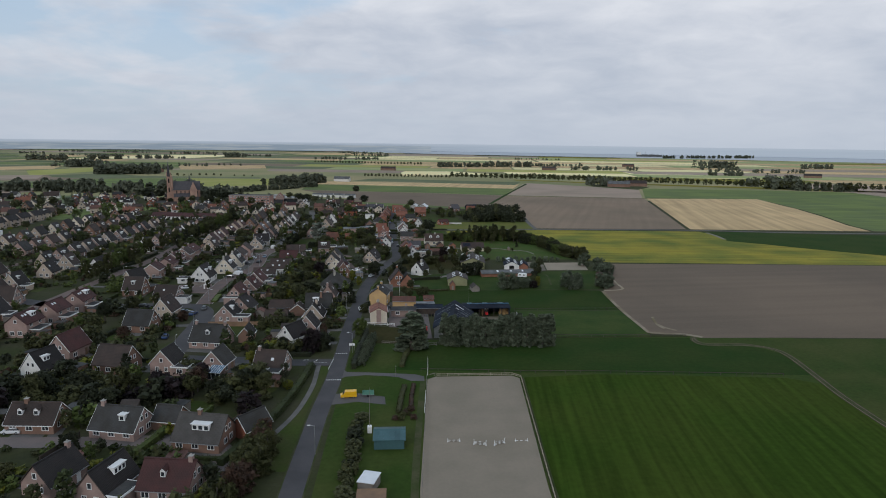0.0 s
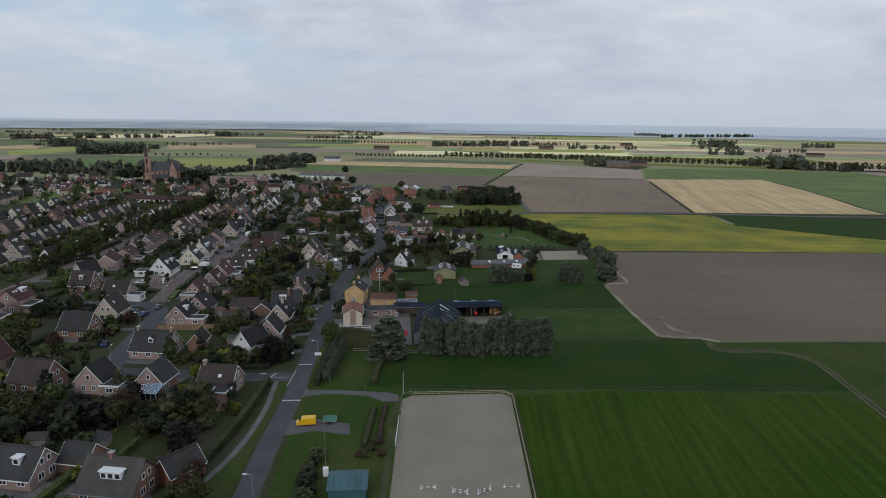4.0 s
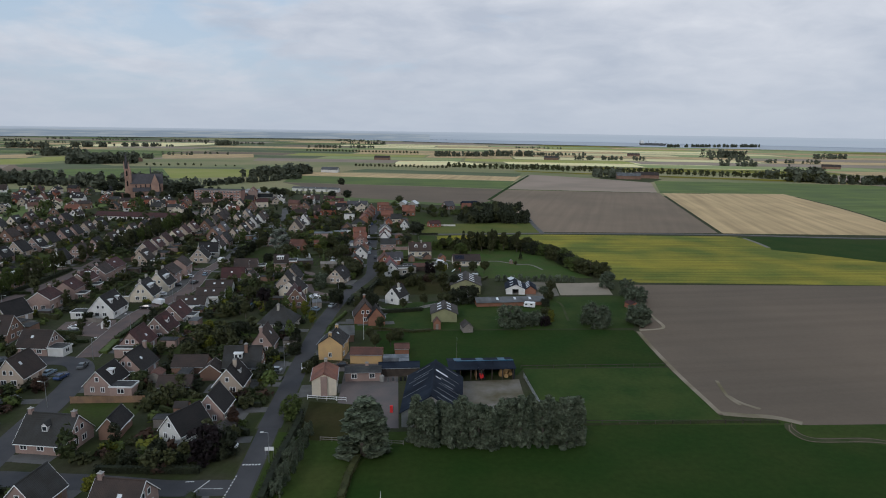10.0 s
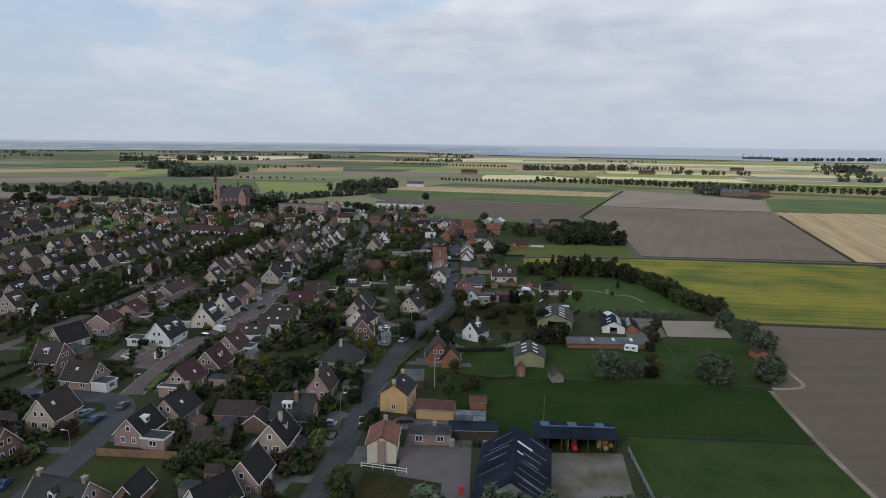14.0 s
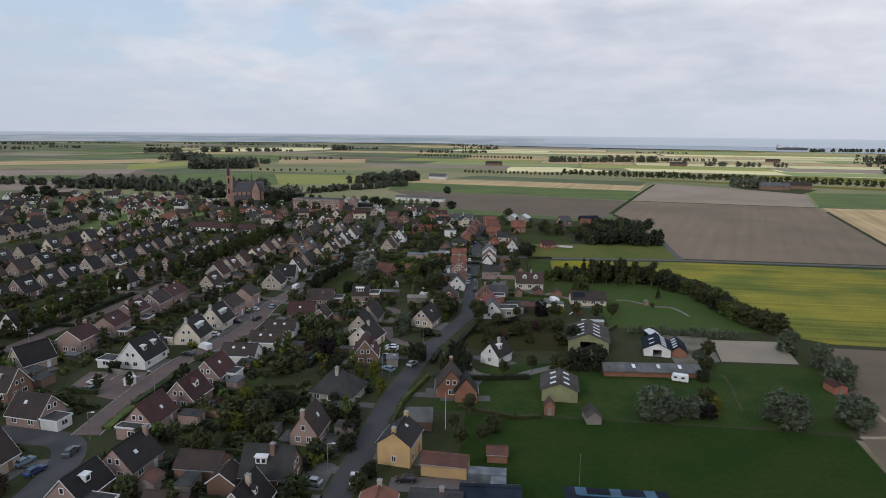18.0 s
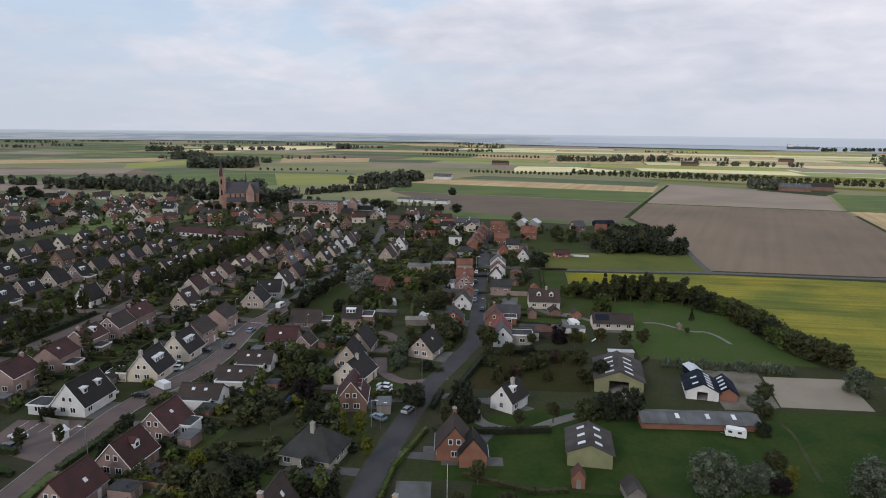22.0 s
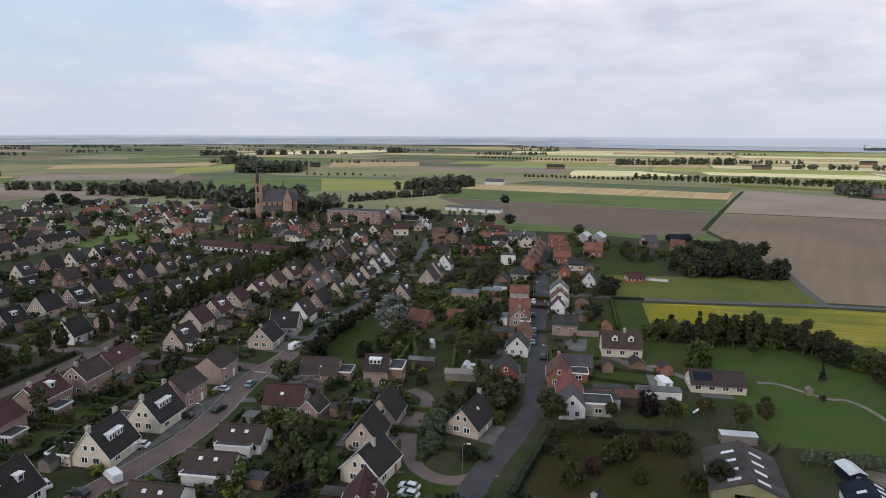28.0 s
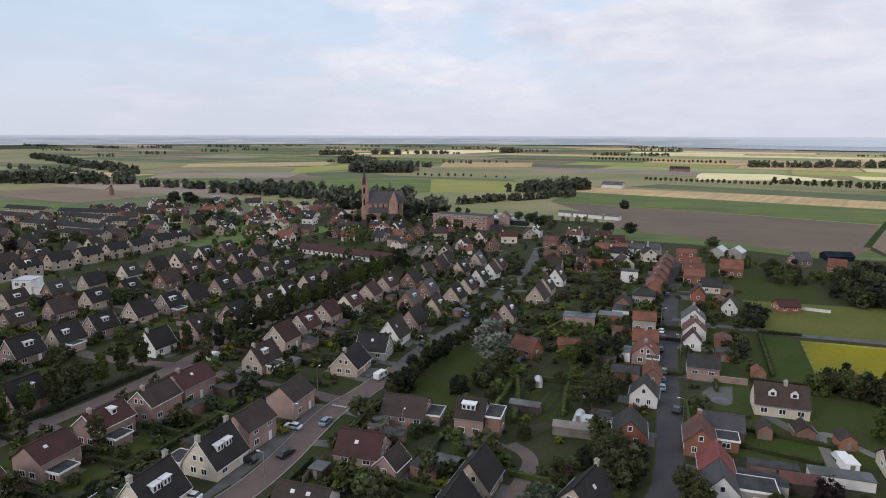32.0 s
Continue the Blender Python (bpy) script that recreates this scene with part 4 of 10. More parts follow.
TREE_LABEL = {"leaf": "green broad-leaved", "leaf_dark": "dark green", "leaf_grey": "grey-green willow-leaved", "leaf_silver": "silver-white leaved",
              "leaf_yellow": "yellow-leaved", "leaf_olive": "olive-green", "leaf_purple": "dark copper-leaved", "leaf_brown": "brownish autumn",
              "leaf_fresh": "fresh green", "leaf_wood": "dull green", "leaf_hedge": "green"}
SHAPE_LABEL = {"round": "round-crowned tree", "oval": "oval-crowned tree", "bush": "bushy tree", "column": "slender columnar tree",
               "conifer": "conical conifer", "weeping": "weeping willow tree"}
treern = random.Random(5)
TREES = []


FAR_TREES = []


def tree(x, y, h, kind="round", mat="leaf", wide=1.0, group="", where="in a garden", dense=1.0):
    v = treern.randrange(3)
    if dense < 1:
        k = h / 10
        FAR_TREES.append((("crown", kind, mat, v, dense), mat, x, y, k * wide, k, treern.uniform(0, 6.28)))
        stored(FAR_TREES[-1][0], lambda: crown(kind, mat, 17 + v * 7 + len(kind) * 31 + len(mat), dense))
        TREES.append((x, y, h * 0.35 * wide))
        return None
    cr = stored(("crown", kind, mat, v, dense), lambda: crown(kind, mat, 17 + v * 7 + len(kind) * 31 + len(mat), dense))
    tr = stored(("trunk", kind, v), lambda: trunk_mesh(v + 3, kind))
    ob = thing("tree", x, y, treern.uniform(0, 360), 0, f"{TREE_LABEL[mat]} {SHAPE_LABEL[kind]} {where}", "tree", group)
    k = h / 10
    ob.scale = (k * wide, k * wide * treern.uniform(0.9, 1.1), k)
    part("trunk", tr, None, ob)
    part("crown", cr, None, ob)
    TREES.append((x, y, h * 0.35 * wide))
    return ob


BULK = []


def shrub(x, y, h, mat="leaf", wide=1.0, group="garden shrubs", where="in a garden", bulk=False):
    v = treern.randrange(3)

    def make():
        r = np.random.default_rng(v * 5 + len(mat))
        cl = [(0.62 * math.cos(a) * q, 0.62 * math.sin(a) * q, 0.18 + 0.62 * u * (1 - 0.4 * q)) for a, q, u in zip(r.uniform(0, 6.28, 11), r.uniform(0.2, 1, 11), r.uniform(0, 1, 11))]
        return leaf_mesh("shrub", cl, r.uniform(0.2, 0.34, 11), 84, 0.19, mat, v)
    me = stored(("shrub", mat, v), make)
    if bulk:
        BULK.append((("shrub", mat, v), mat, x, y, h * wide, h, treern.uniform(0, 6.28)))
        return None
    ob = solo("shrub", me, None, x, y, treern.uniform(0, 360), 0, f"{TREE_LABEL[mat]} rounded shrub {where}", "shrub", group)
    ob.scale = (h * wide, h * wide, h)
    return ob


def mass(name, items, label, category):
    """Many plants as one object: items of (stored mesh, material, x, y, width, height, turn)."""
    co, mi, names = [], [], []
    for key, mat, x, y, w, hh, turn in items:
        me = STORE[key]
        v = np.empty(len(me.vertices) * 3)
        me.vertices.foreach_get("co", v)
        v = v.reshape(-1, 3)
        v = v[: len(v) // 4 * 4]
        c, s = math.cos(turn), math.sin(turn)
        co.append(np.c_[x + w * (c * v[:, 0] - s * v[:, 1]), y + w * (s * v[:, 0] + c * v[:, 1]), hh * v[:, 2]])
        if mat not in names:
            names.append(mat)
        mi.append(np.full(len(v) // 4, names.index(mat)))
    co, mi = np.concatenate(co), np.concatenate(mi)
    n = len(mi)
    me = bpy.data.meshes.new(name)
    me.vertices.add(4 * n)
    me.vertices.foreach_set("co", co.ravel())
    me.loops.add(4 * n)
    me.loops.foreach_set("vertex_index", np.arange(4 * n))
    me.polygons.add(n)
    me.polygons.foreach_set("loop_start", np.arange(0, 4 * n, 4))
    for q in names:
        me.materials.append(M[q])
    me.polygons.foreach_set("material_index", mi)
    me.update()
    me.validate()
    return solo(name, me, None, label=label, category=category, kind="stuff")


def hedge(pts, h=1.6, w=1.0, mat="leaf_hedge", label="clipped green hedge", fine=1.0):
    """A hedge along a line of points."""
    cl, core = [], Shape()
    for (x0, y0), (x1, y1) in zip(pts, pts[1:]):
        d = math.hypot(x1 - x0, y1 - y0)
        n = max(2, int(d / 0.8))
        ux, uy = (x1 - x0) / d, (y1 - y0) / d
        for i in range(n + 1):
            for off in (-0.3, 0.3):
                for zz in (0.28, 0.72):
                    cl.append((x0 + ux * d * i / n - uy * off * w, y0 + uy * d * i / n + ux * off * w, h * zz))
        q = 0.33 * w
        ring = [(x0 + uy * q, y0 - ux * q), (x1 + uy * q, y1 - ux * q), (x1 - uy * q, y1 + ux * q), (x0 - uy * q, y0 + ux * q)]
        core.solid([(*p, 0) for p in ring], [(*p, h * 0.82) for p in ring])
    me = leaf_mesh("hedge", cl, [0.36 * min(w, h) + 0.05] * len(cl), int(len(cl) * 11 * fine), 0.19, mat, len(cl), 0.9, core)
    return solo("hedge", me, None, label=label, category="hedge")


# ---- houses ----
def window_mesh(w, h, panes, whole):
    """A frame with recessed openings; whole: with its panes in the same mesh, for windows seen from far."""
    def make():
        t, q = 0.13, 0.05
        xs = [-w / 2, -w / 2 + t]
        for k in range(1, panes):
            xs += [-w / 2 + w * k / panes - q, -w / 2 + w * k / panes + q]
        xs += [w / 2 - t, w / 2]
        zs = [0, t, h - t, h]
        s, seen = Shape(), {}

        def vert(i, k, y):
            key = (i, k, y)
            if key not in seen:
                seen[key] = len(s.v)
                s.v.append((xs[i], y, zs[k]))
            return seen[key]

        for i in range(len(xs) - 1):
            for k in range(3):
                hole = k == 1 and i % 2 == 1
                corner = [(i, k), (i + 1, k), (i + 1, k + 1), (i, k + 1)]
                if hole:
                    for (a, b), (c, d) in zip(corner, corner[1:] + corner[:1]):
                        s.f.append((vert(a, b, -0.07), vert(c, d, -0.07), vert(c, d, -0.025), vert(a, b, -0.025)))
                        s.m.append(0)
                    s.f.append(tuple(vert(a, b, -0.025) for a, b in corner))
                    s.m.append(1)
                else:
                    s.f.append(tuple(vert(a, b, -0.07) for a, b in corner))
                    s.m.append(0)
        n = len(xs) - 1
        rim = [(i, 0) for i in range(n)] + [(n, k) for k in range(3)] + [(i, 3) for i in range(n, 0, -1)] + [(0, k) for k in range(3, 0, -1)]
        for (a, b), (c, d) in zip(rim, rim[1:] + rim[:1]):
            s.f.append((vert(a, b, 0.02), vert(c, d, 0.02), vert(c, d, -0.07), vert(a, b, -0.07)))
            s.m.append(0)
        sill = Shape().box(-w / 2 - 0.06, -0.14, -0.07, w / 2 + 0.06, 0.0, 0.0)
        return s.mesh("window", "white", "glass"), sill.mesh("sill", "concrete")
    return stored(("window", w, h, panes), make)


def window(parent, x, y, z, facing, w=1.2, h=1.3, panes=2, near=True):
    """facing: the direction that the window looks, in degrees in its thing's plane (-90 looks along -y)."""
    a, b = window_mesh(w, h, panes, not near)
    ob = part("window", a, None, parent, at=(x, y, z), turn=radians(facing + 90))
    return ob


def door(parent, x, y, z, facing, w=1.0, h=2.1, mat="white"):
    me = stored(("door", w, h, mat), lambda: Shape().box(-w / 2, -0.06, 0, w / 2, 0.02, h).mesh("door", mat))
    kn = stored(("door_handle",), lambda: Shape().box(-0.02, -0.12, 0, 0.1, -0.06, 0.03).mesh("door_handle", "metal"))
    ob = part("door", me, None, parent, at=(x, y, z), turn=radians(facing + 90))
    part("door_handle", kn, None, ob, at=(w * 0.35, 0, 1.0))
    return ob


PLACED = []
HOMES = []


def settle(x, y, k):
    """Lower ridges lie a little further off along the same line of sight."""
    return x + k * (x + 3), y + k * (y - max(0, min(240, y - 100)))


def slope_z(W, he, hr, x):
    return hr - (hr - he) * abs(x) / (W / 2)


FAR = Shape()
FAR_MATS = []


def far_mat(name):
    if name not in FAR_MATS:
        FAR_MATS.append(name)
    return FAR_MATS.index(name)


SINGLE = []


def single_house(x, y, rot, W, L, he, hr, wall, roof, dorm, chim):
    """A plain gabled house, with the parts that show from some way off."""
    wn_ = {"white_wall": "white plastered", "cream": "cream plastered", "stone": "pale stone"}.get(wall, wall.replace("brick_", "") + " brick")
    ob = thing("house", x, y, rot, 0, f"{wn_} house with steep {roof.replace('roof_', '')} tiled roof", "house", "houses of the outer streets")
    a, b = W / 2, L / 2
    k = (hr - he) / a
    z = he - 0.35 * k
    part("wall", Shape().prism([(-a, -0.2), (a, -0.2), (a, he), (0, hr - 0.1), (-a, he)], -b, b), wall, ob)
    part("roof", Shape().prism([(-a - 0.35, z), (0, hr), (a + 0.35, z), (a + 0.35, z + 0.2), (0, hr + 0.2), (-a - 0.35, z + 0.2)][::-1], -b - 0.25, b + 0.25), roof, ob)
    window(ob, -1.5, -b, 0.85, -90, 1.5, 1.4, 2, False)
    window(ob, 1.5, -b, 0.85, -90, 1.5, 1.4, 2, False)
    window(ob, 0, -b, max(3.3, he + 0.2), -90, 1.2, 1.25, 2, False)
    for yy in (-b * 0.5, b * 0.5):
        window(ob, a, yy, 0.85, 0, 1.5, 1.3, 2, False)
    if chim:
        part("chimney", Shape().box(-0.35, b - 1.1, hr - 1, 0.35, b - 0.4, hr + 0.9), "brick_brown", ob)
    if dorm:
        zb = slope_z(W, he, hr, a * 0.6)
        d = part("dormer", Shape().box(a * 0.15, -1.2, zb - 0.3, a * 0.62, 1.2, zb + 1.35), "white", ob, "white flat-roofed dormer")
        window(d, a * 0.62, 0, zb + 0.2, 0, 2.0, 1.0, 2, False)
    return ob


def far_house(x, y, rot, W, L, he, hr, wall, roof, dorm=False, chim=True):
    """A house that stays far off: its walls, roof, windows and chimney go into one object with its neighbours."""
    x, y = settle(x, y, hr * 0.15 / (67 - hr * 0.85))
    W, L, he, hr = W * 0.88, L * 0.87, he * 0.92, hr * 0.85
    HOMES.append((x, y, rot, W, L))
    PLACED.append((x, y, max(W, L) * 0.6))
    if math.hypot(x + 10, y - 240) < 330 and len(SINGLE) < 105:
        SINGLE.append(single_house(x, y, rot, W, L, he, hr, wall, roof, dorm, chim))
        return
    s = Shape()
    a, b = W / 2, L / 2
    mw, mr, mg, mf = far_mat(wall), far_mat(roof), far_mat("glass"), far_mat("white")
    s.prism([(-a, -0.2), (a, -0.2), (a, he), (0, hr - 0.1), (-a, he)], -b, b, mw)
    k = (hr - he) / a
    z = he - 0.35 * k
    s.prism([(-a - 0.35, z), (0, hr), (a + 0.35, z), (a + 0.35, z + 0.2), (0, hr + 0.2), (-a - 0.35, z + 0.2)][::-1], -b - 0.25, b + 0.25, mr)
    for e in (-1, 1):
        for xx, zz in ((-1.8, 0.9), (1.2, 0.9), (-0.6, max(3.5, he + 0.2))):
            s.box(xx - 0.1, min(e * b, e * (b + 0.06)), zz - 0.1, xx + 1.3, max(e * b, e * (b + 0.06)), zz + 1.4, mf)
            s.box(xx, min(e * b, e * (b + 0.08)), zz, xx + 1.2, max(e * b, e * (b + 0.08)), zz + 1.3, mg)
        for yy in (-L / 3.2, L / 3.2 - 1.2):
            for zz in ((0.9, 3.4) if he > 4.6 else (0.9,)):
                s.box(min(e * a, e * (a + 0.06)), yy - 0.1, zz - 0.1, max(e * a, e * (a + 0.06)), yy + 1.5, zz + 1.4, mf)
                s.box(min(e * a, e * (a + 0.08)), yy, zz, max(e * a, e * (a + 0.08)), yy + 1.4, zz + 1.3, mg)
    if chim:
        s.box(-0.4, b - 1.2, hr - 1, 0.4, b - 0.4, hr + 0.9, mw)
    if dorm:
        zb = slope_z(W, he, hr, a * 0.6)
        for e in (-1, 1):
            s.box(min(e * a * 0.6, e * a * 0.2), -1.2, zb - 0.2, max(e * a * 0.6, e * a * 0.2), 1.2, zb + 1.5, mf)
            s.box(min(e * a * 0.6, e * (a * 0.6 + 0.05)), -0.95, zb + 0.2, max(e * a * 0.6, e * (a * 0.6 + 0.05)), 0.95, zb + 1.25, mg)
    c, q = math.cos(radians(rot)), math.sin(radians(rot))
    n = len(FAR.v)
    FAR.v += [(x + c * p[0] - q * p[1], y + q * p[0] + c * p[1], p[2]) for p in s.v]
    FAR.f += [tuple(i + n for i in f) for f in s.f]
    FAR.m += s.m


def house(x, y, rot=0.0, W=8.0, L=9.5, he=3.2, hr=9.0, wall="brick_pink", roof="roof_brown", label="", trim="white", chim=(), dorm=(), sky=(),
          near=True, annex=(), hip=0.0, group="", gable=2, front=1, solarp=(), category="house", over=0.35, storeys=None, exact=False):
    """A gabled house; its ridge runs along its own y. chim: (x, y) of chimneys; dorm: (side, y, width, kind); sky: (side, y, how far up);
    annex: (x0, y0, x1, y1, height, wall); hip: how far the ridge is drawn in at both ends."""
    if category in ("house", "garage"):
        if not exact:
            x, y = settle(x, y, hr * 0.15 / (67 - hr * 0.85))
            W, L, he, hr = W * 0.88, L * 0.87, he * 0.92, hr * 0.85
        chim, dorm, sky = [(p * 0.8, q * 0.87) for p, q in chim], [(p, q * 0.87, v * 0.9, kd) for p, q, v, kd in dorm], [(p, q * 0.87, u) for p, q, u in sky]
        annex, solarp = [(p * 0.88, q * 0.87, u * 0.88, v * 0.87, zz, mt) for p, q, u, v, zz, mt in annex], [(p, q * 0.87, u * 0.87, n) for p, q, u, n in solarp]
    ob = thing("house", x, y, rot, 0, label, category, group)
    if category == "house":
        HOMES.append((x, y, rot, W, L))
    PLACED.append((x, y, max(W, L) * 0.6))
    a, b = W / 2, L / 2
    if hip:
        s = Shape().box(-a, -b, -0.2, a, b, he)
    else:
        s = Shape().prism([(-a, -0.2), (a, -0.2), (a, he), (0, hr - 0.1), (-a, he)], -b, b)
    part("wall", s, wall, ob)
    pitch = (hr - he) / a
    e, t = over, 0.2
    s = Shape()
    if hip:
        q = b - hip
        top = [(-a - e, -b - e), (a + e, -b - e), (a + e, b + e), (-a - e, b + e)]
        z = he - e * pitch * 0.6
        k = len(s.v)
        s.v += [(*p, z - 0.15) for p in top] + [(*p, z) for p in top] + [(0, -q, hr), (0, q, hr)]
        s.f += [(k + 3, k + 2, k + 1, k)] + [(k + i, k + (i + 1) % 4, k + 4 + (i + 1) % 4, k + 4 + i) for i in range(4)]
        s.f += [(k + 4, k + 5, k + 8), (k + 5, k + 6, k + 9, k + 8), (k + 6, k + 7, k + 9), (k + 7, k + 4, k + 8, k + 9)]
        s.m += [0] * 9
    else:
        z = he - e * pitch
        g = 0.22
        s.prism([(-a - e, z), (0, hr), (a + e, z), (a + e, z + t), (0, hr + t), (-a - e, z + t)][::-1], -b - g, b + g)
    rf = part("roof", s, roof, ob)
    qq = (b - hip) if hip else b + 0.22
    part("ridge", Shape().prism([(-0.2, hr + 0.04), (0.2, hr + 0.04), (0.12, hr + t + 0.12), (-0.12, hr + t + 0.12)], -qq, qq), roof, rf)
    if trim and not hip:
        for end in (-1, 1):
            y0, y1 = sorted((end * (b + 0.22), end * (b + 0.27)))
            s = Shape()
            for sx in (-1, 1):
                pr = [(0, hr + 0.0), (sx * (a + e), he - e * pitch + 0.0), (sx * (a + e), he - e * pitch + 0.03 + t), (0, hr + 0.03 + t)]
                s.prism(pr if sx < 0 else pr[::-1], y0, y1)
            part("bargeboard", s, trim, ob, "white painted bargeboard" if trim == "white" else "")
    if near:
        for sx in (-1, 1):
            part("gutter", Shape().box(min(sx * (a + e), sx * (a + e + 0.14)), -b - 0.1, he - e * pitch + 0.02, max(sx * (a + e), sx * (a + e + 0.14)), b + 0.1, he - e * pitch + 0.14), "white" if trim == "white" else "metal", ob)
    for cx, cy in chim:
        zz = slope_z(W, he, hr, cx)
        c = part("chimney", Shape().box(cx - 0.4, cy - 0.4, zz - 0.9, cx + 0.4, cy + 0.4, hr + 1.0), wall if wall not in ("white_wall", "cream") else "stone", ob)
        part("cap", Shape().box(cx - 0.48, cy - 0.48, hr + 1.0, cx + 0.48, cy + 0.48, hr + 1.1).tube((cx, cy, hr + 1.1), (cx, cy, hr + 1.45), 0.16, 0.13), "concrete", c)
    two = he > 4.6 if storeys is None else storeys > 1
    # windows in the gables
    if gable:
        for end, face in ((-1, -90), (1, 90)):
            for k in range(gable):
                xx = (k - (gable - 1) / 2) * min(2.6, W / (gable + 0.6))
                window(ob, xx, end * b, 0.9, face, 1.5 if W > 7 else 1.1, 1.4, 2, near)
            if hr - he > 3 and not hip:
                up = max(he + 0.2, 3.6)
                n = 2 if (W > 7.2 and not two) else 1
                for k in range(n):
                    window(ob, (k - (n - 1) / 2) * 1.7, end * b, up, face, 1.0, 1.25, 1, near)
    # windows and door along the sides
    for sx, face in ((-1, 180), (1, 0)):
        n = max(2, int(L / 3.2)) if front else 0
        for k in range(n):
            yy = (k - (n - 1) / 2) * (L / n)
            if k == n // 2 and sx > 0:
                door(ob, sx * a, yy, 0.05, face, 1.0, 2.1, "wood" if hash_of(x, y) % 2 else "white")
            else:
                window(ob, sx * a, yy, 0.85, face, 1.6, 1.4, 2, near)
            if two:
                window(ob, sx * a, yy, 3.4, face, 1.5, 1.25, 2, near)
    for sx, yy, w, kind in dorm:
        xf = a * 0.62
        zb = slope_z(W, he, hr, xf)
        h = 1.55 if kind == "flat" else 1.5
        xin = max(0.1, a * (hr - zb - h) / (hr - he))
        s = Shape()
        if kind == "flat":
            s.box(min(sx * xin, sx * xf), yy - w / 2, zb - 0.3, max(sx * xin, sx * xf), yy + w / 2, zb + h)
            d = part("dormer", s, "white", ob, "white flat-roofed dormer")
            part("flat_roof", Shape().box(min(sx * (xin - 0.1), sx * (xf + 0.25)), yy - w / 2 - 0.2, zb + h, max(sx * (xin - 0.1), sx * (xf + 0.25)), yy + w / 2 + 0.2, zb + h + 0.14), "white", d)
        else:
            pr = [(yy - w / 2, zb - 0.3), (yy + w / 2, zb - 0.3), (yy + w / 2, zb + h), (yy, zb + h + w * 0.45), (yy - w / 2, zb + h)]
            k = len(s.v)
            x0, x1 = sx * xin * 0.6, sx * xf
            if sx > 0:
                s.solid([(x0, p, q) for p, q in reversed(pr)], [(x1, p, q) for p, q in reversed(pr)])
            else:
                s.solid([(x0, p, q) for p, q in pr], [(x1, p, q) for p, q in pr])
            d = part("dormer", s, "white", ob, "white gabled dormer")
            s = Shape()
            for sg in (-1, 1):
                ring = [(yy, zb + h + w * 0.45 + 0.02), (yy + sg * (w / 2 + 0.2), zb + h - 0.18), (yy + sg * (w / 2 + 0.2), zb + h - 0.06), (yy, zb + h + w * 0.45 + 0.16)]
                s.solid([(sx * xin * 0.5, p, q) for p, q in ring], [(sx * (xf + 0.15), p, q) for p, q in ring])
            part("dormer_roof", s, roof, d)
        n = max(1, round(w / 1.2))
        for k in range(n):
            window(d, sx * xf, yy + (k - (n - 1) / 2) * (w / n), zb + 0.25, 0 if sx > 0 else 180, min(1.15, w / n - 0.1), h - 0.4, 1, False)
    for sx, yy, up in sky:
        x0, x1 = a * (1 - up), a * (1 - up) - 0.55
        z0, z1 = slope_z(W, he, hr, x0) + t + 0.03, slope_z(W, he, hr, x1) + t + 0.03
        s = Shape()
        ring = [(sx * x0, yy - 0.4, z0), (sx * x0, yy + 0.4, z0), (sx * x1, yy + 0.4, z1), (sx * x1, yy - 0.4, z1)]
        s.solid([(p, q, zz - 0.12) for p, q, zz in ring], [(p, q, zz + 0.06) for p, q, zz in ring])
        part("skylight", s, "rooflight", ob, "pale roof window")
    for sx, y0, y1, n in solarp:
        for k in range(n):
            for r in range(2):
                u0, u1 = 0.25 + 0.3 * r, 0.52 + 0.3 * r
                xa, xb = a * (1 - u0), a * (1 - u1)
                za, zb = slope_z(W, he, hr, xa) + t + 0.06, slope_z(W, he, hr, xb) + t + 0.06
                ya, yb = y0 + (y1 - y0) * k / n, y0 + (y1 - y0) * (k + 0.95) / n
                ring = [(sx * xa, ya, za), (sx * xa, yb, za), (sx * xb, yb, zb), (sx * xb, ya, zb)]
                part("solar_panel", Shape().solid([(p, q, zz - 0.03) for p, q, zz in ring], [(p, q, zz + 0.03) for p, q, zz in ring]), "solar", ob)
    for x0, y0, x1, y1, h, mt in annex:
        an = part("annex", Shape().box(x0, y0, -0.1, x1, y1, h), mt, ob, "flat-roofed annex")
        part("flat_roof", Shape().box(x0 - 0.2, y0 - 0.2, h, x1 + 0.2, y1 + 0.2, h + 0.1), "bitumen", an)
        part("fascia", Shape().box(x0 - 0.25, y0 - 0.25, h - 0.25, x1 + 0.25, y0 - 0.1, h + 0.16).box(x0 - 0.25, y1 + 0.1, h - 0.25, x1 + 0.25, y1 + 0.25, h + 0.16)
             .box(x0 - 0.25, y0 - 0.1, h - 0.25, x0 - 0.1, y1 + 0.1, h + 0.16).box(x1 + 0.1, y0 - 0.1, h - 0.25, x1 + 0.25, y1 + 0.1, h + 0.16), "white", an)
        window(an, (x0 + x1) / 2, y0, 0.9, -90, min(1.8, (x1 - x0) * 0.5), 1.3, 2, False)
    return ob


def villa_at(*place, **details):
    """A house whose numbers are taken as they stand."""
    return house(*place, exact=True, **details)


def hash_of(x, y):
    return int(abs(x * 7.3 + y * 3.1) * 10)


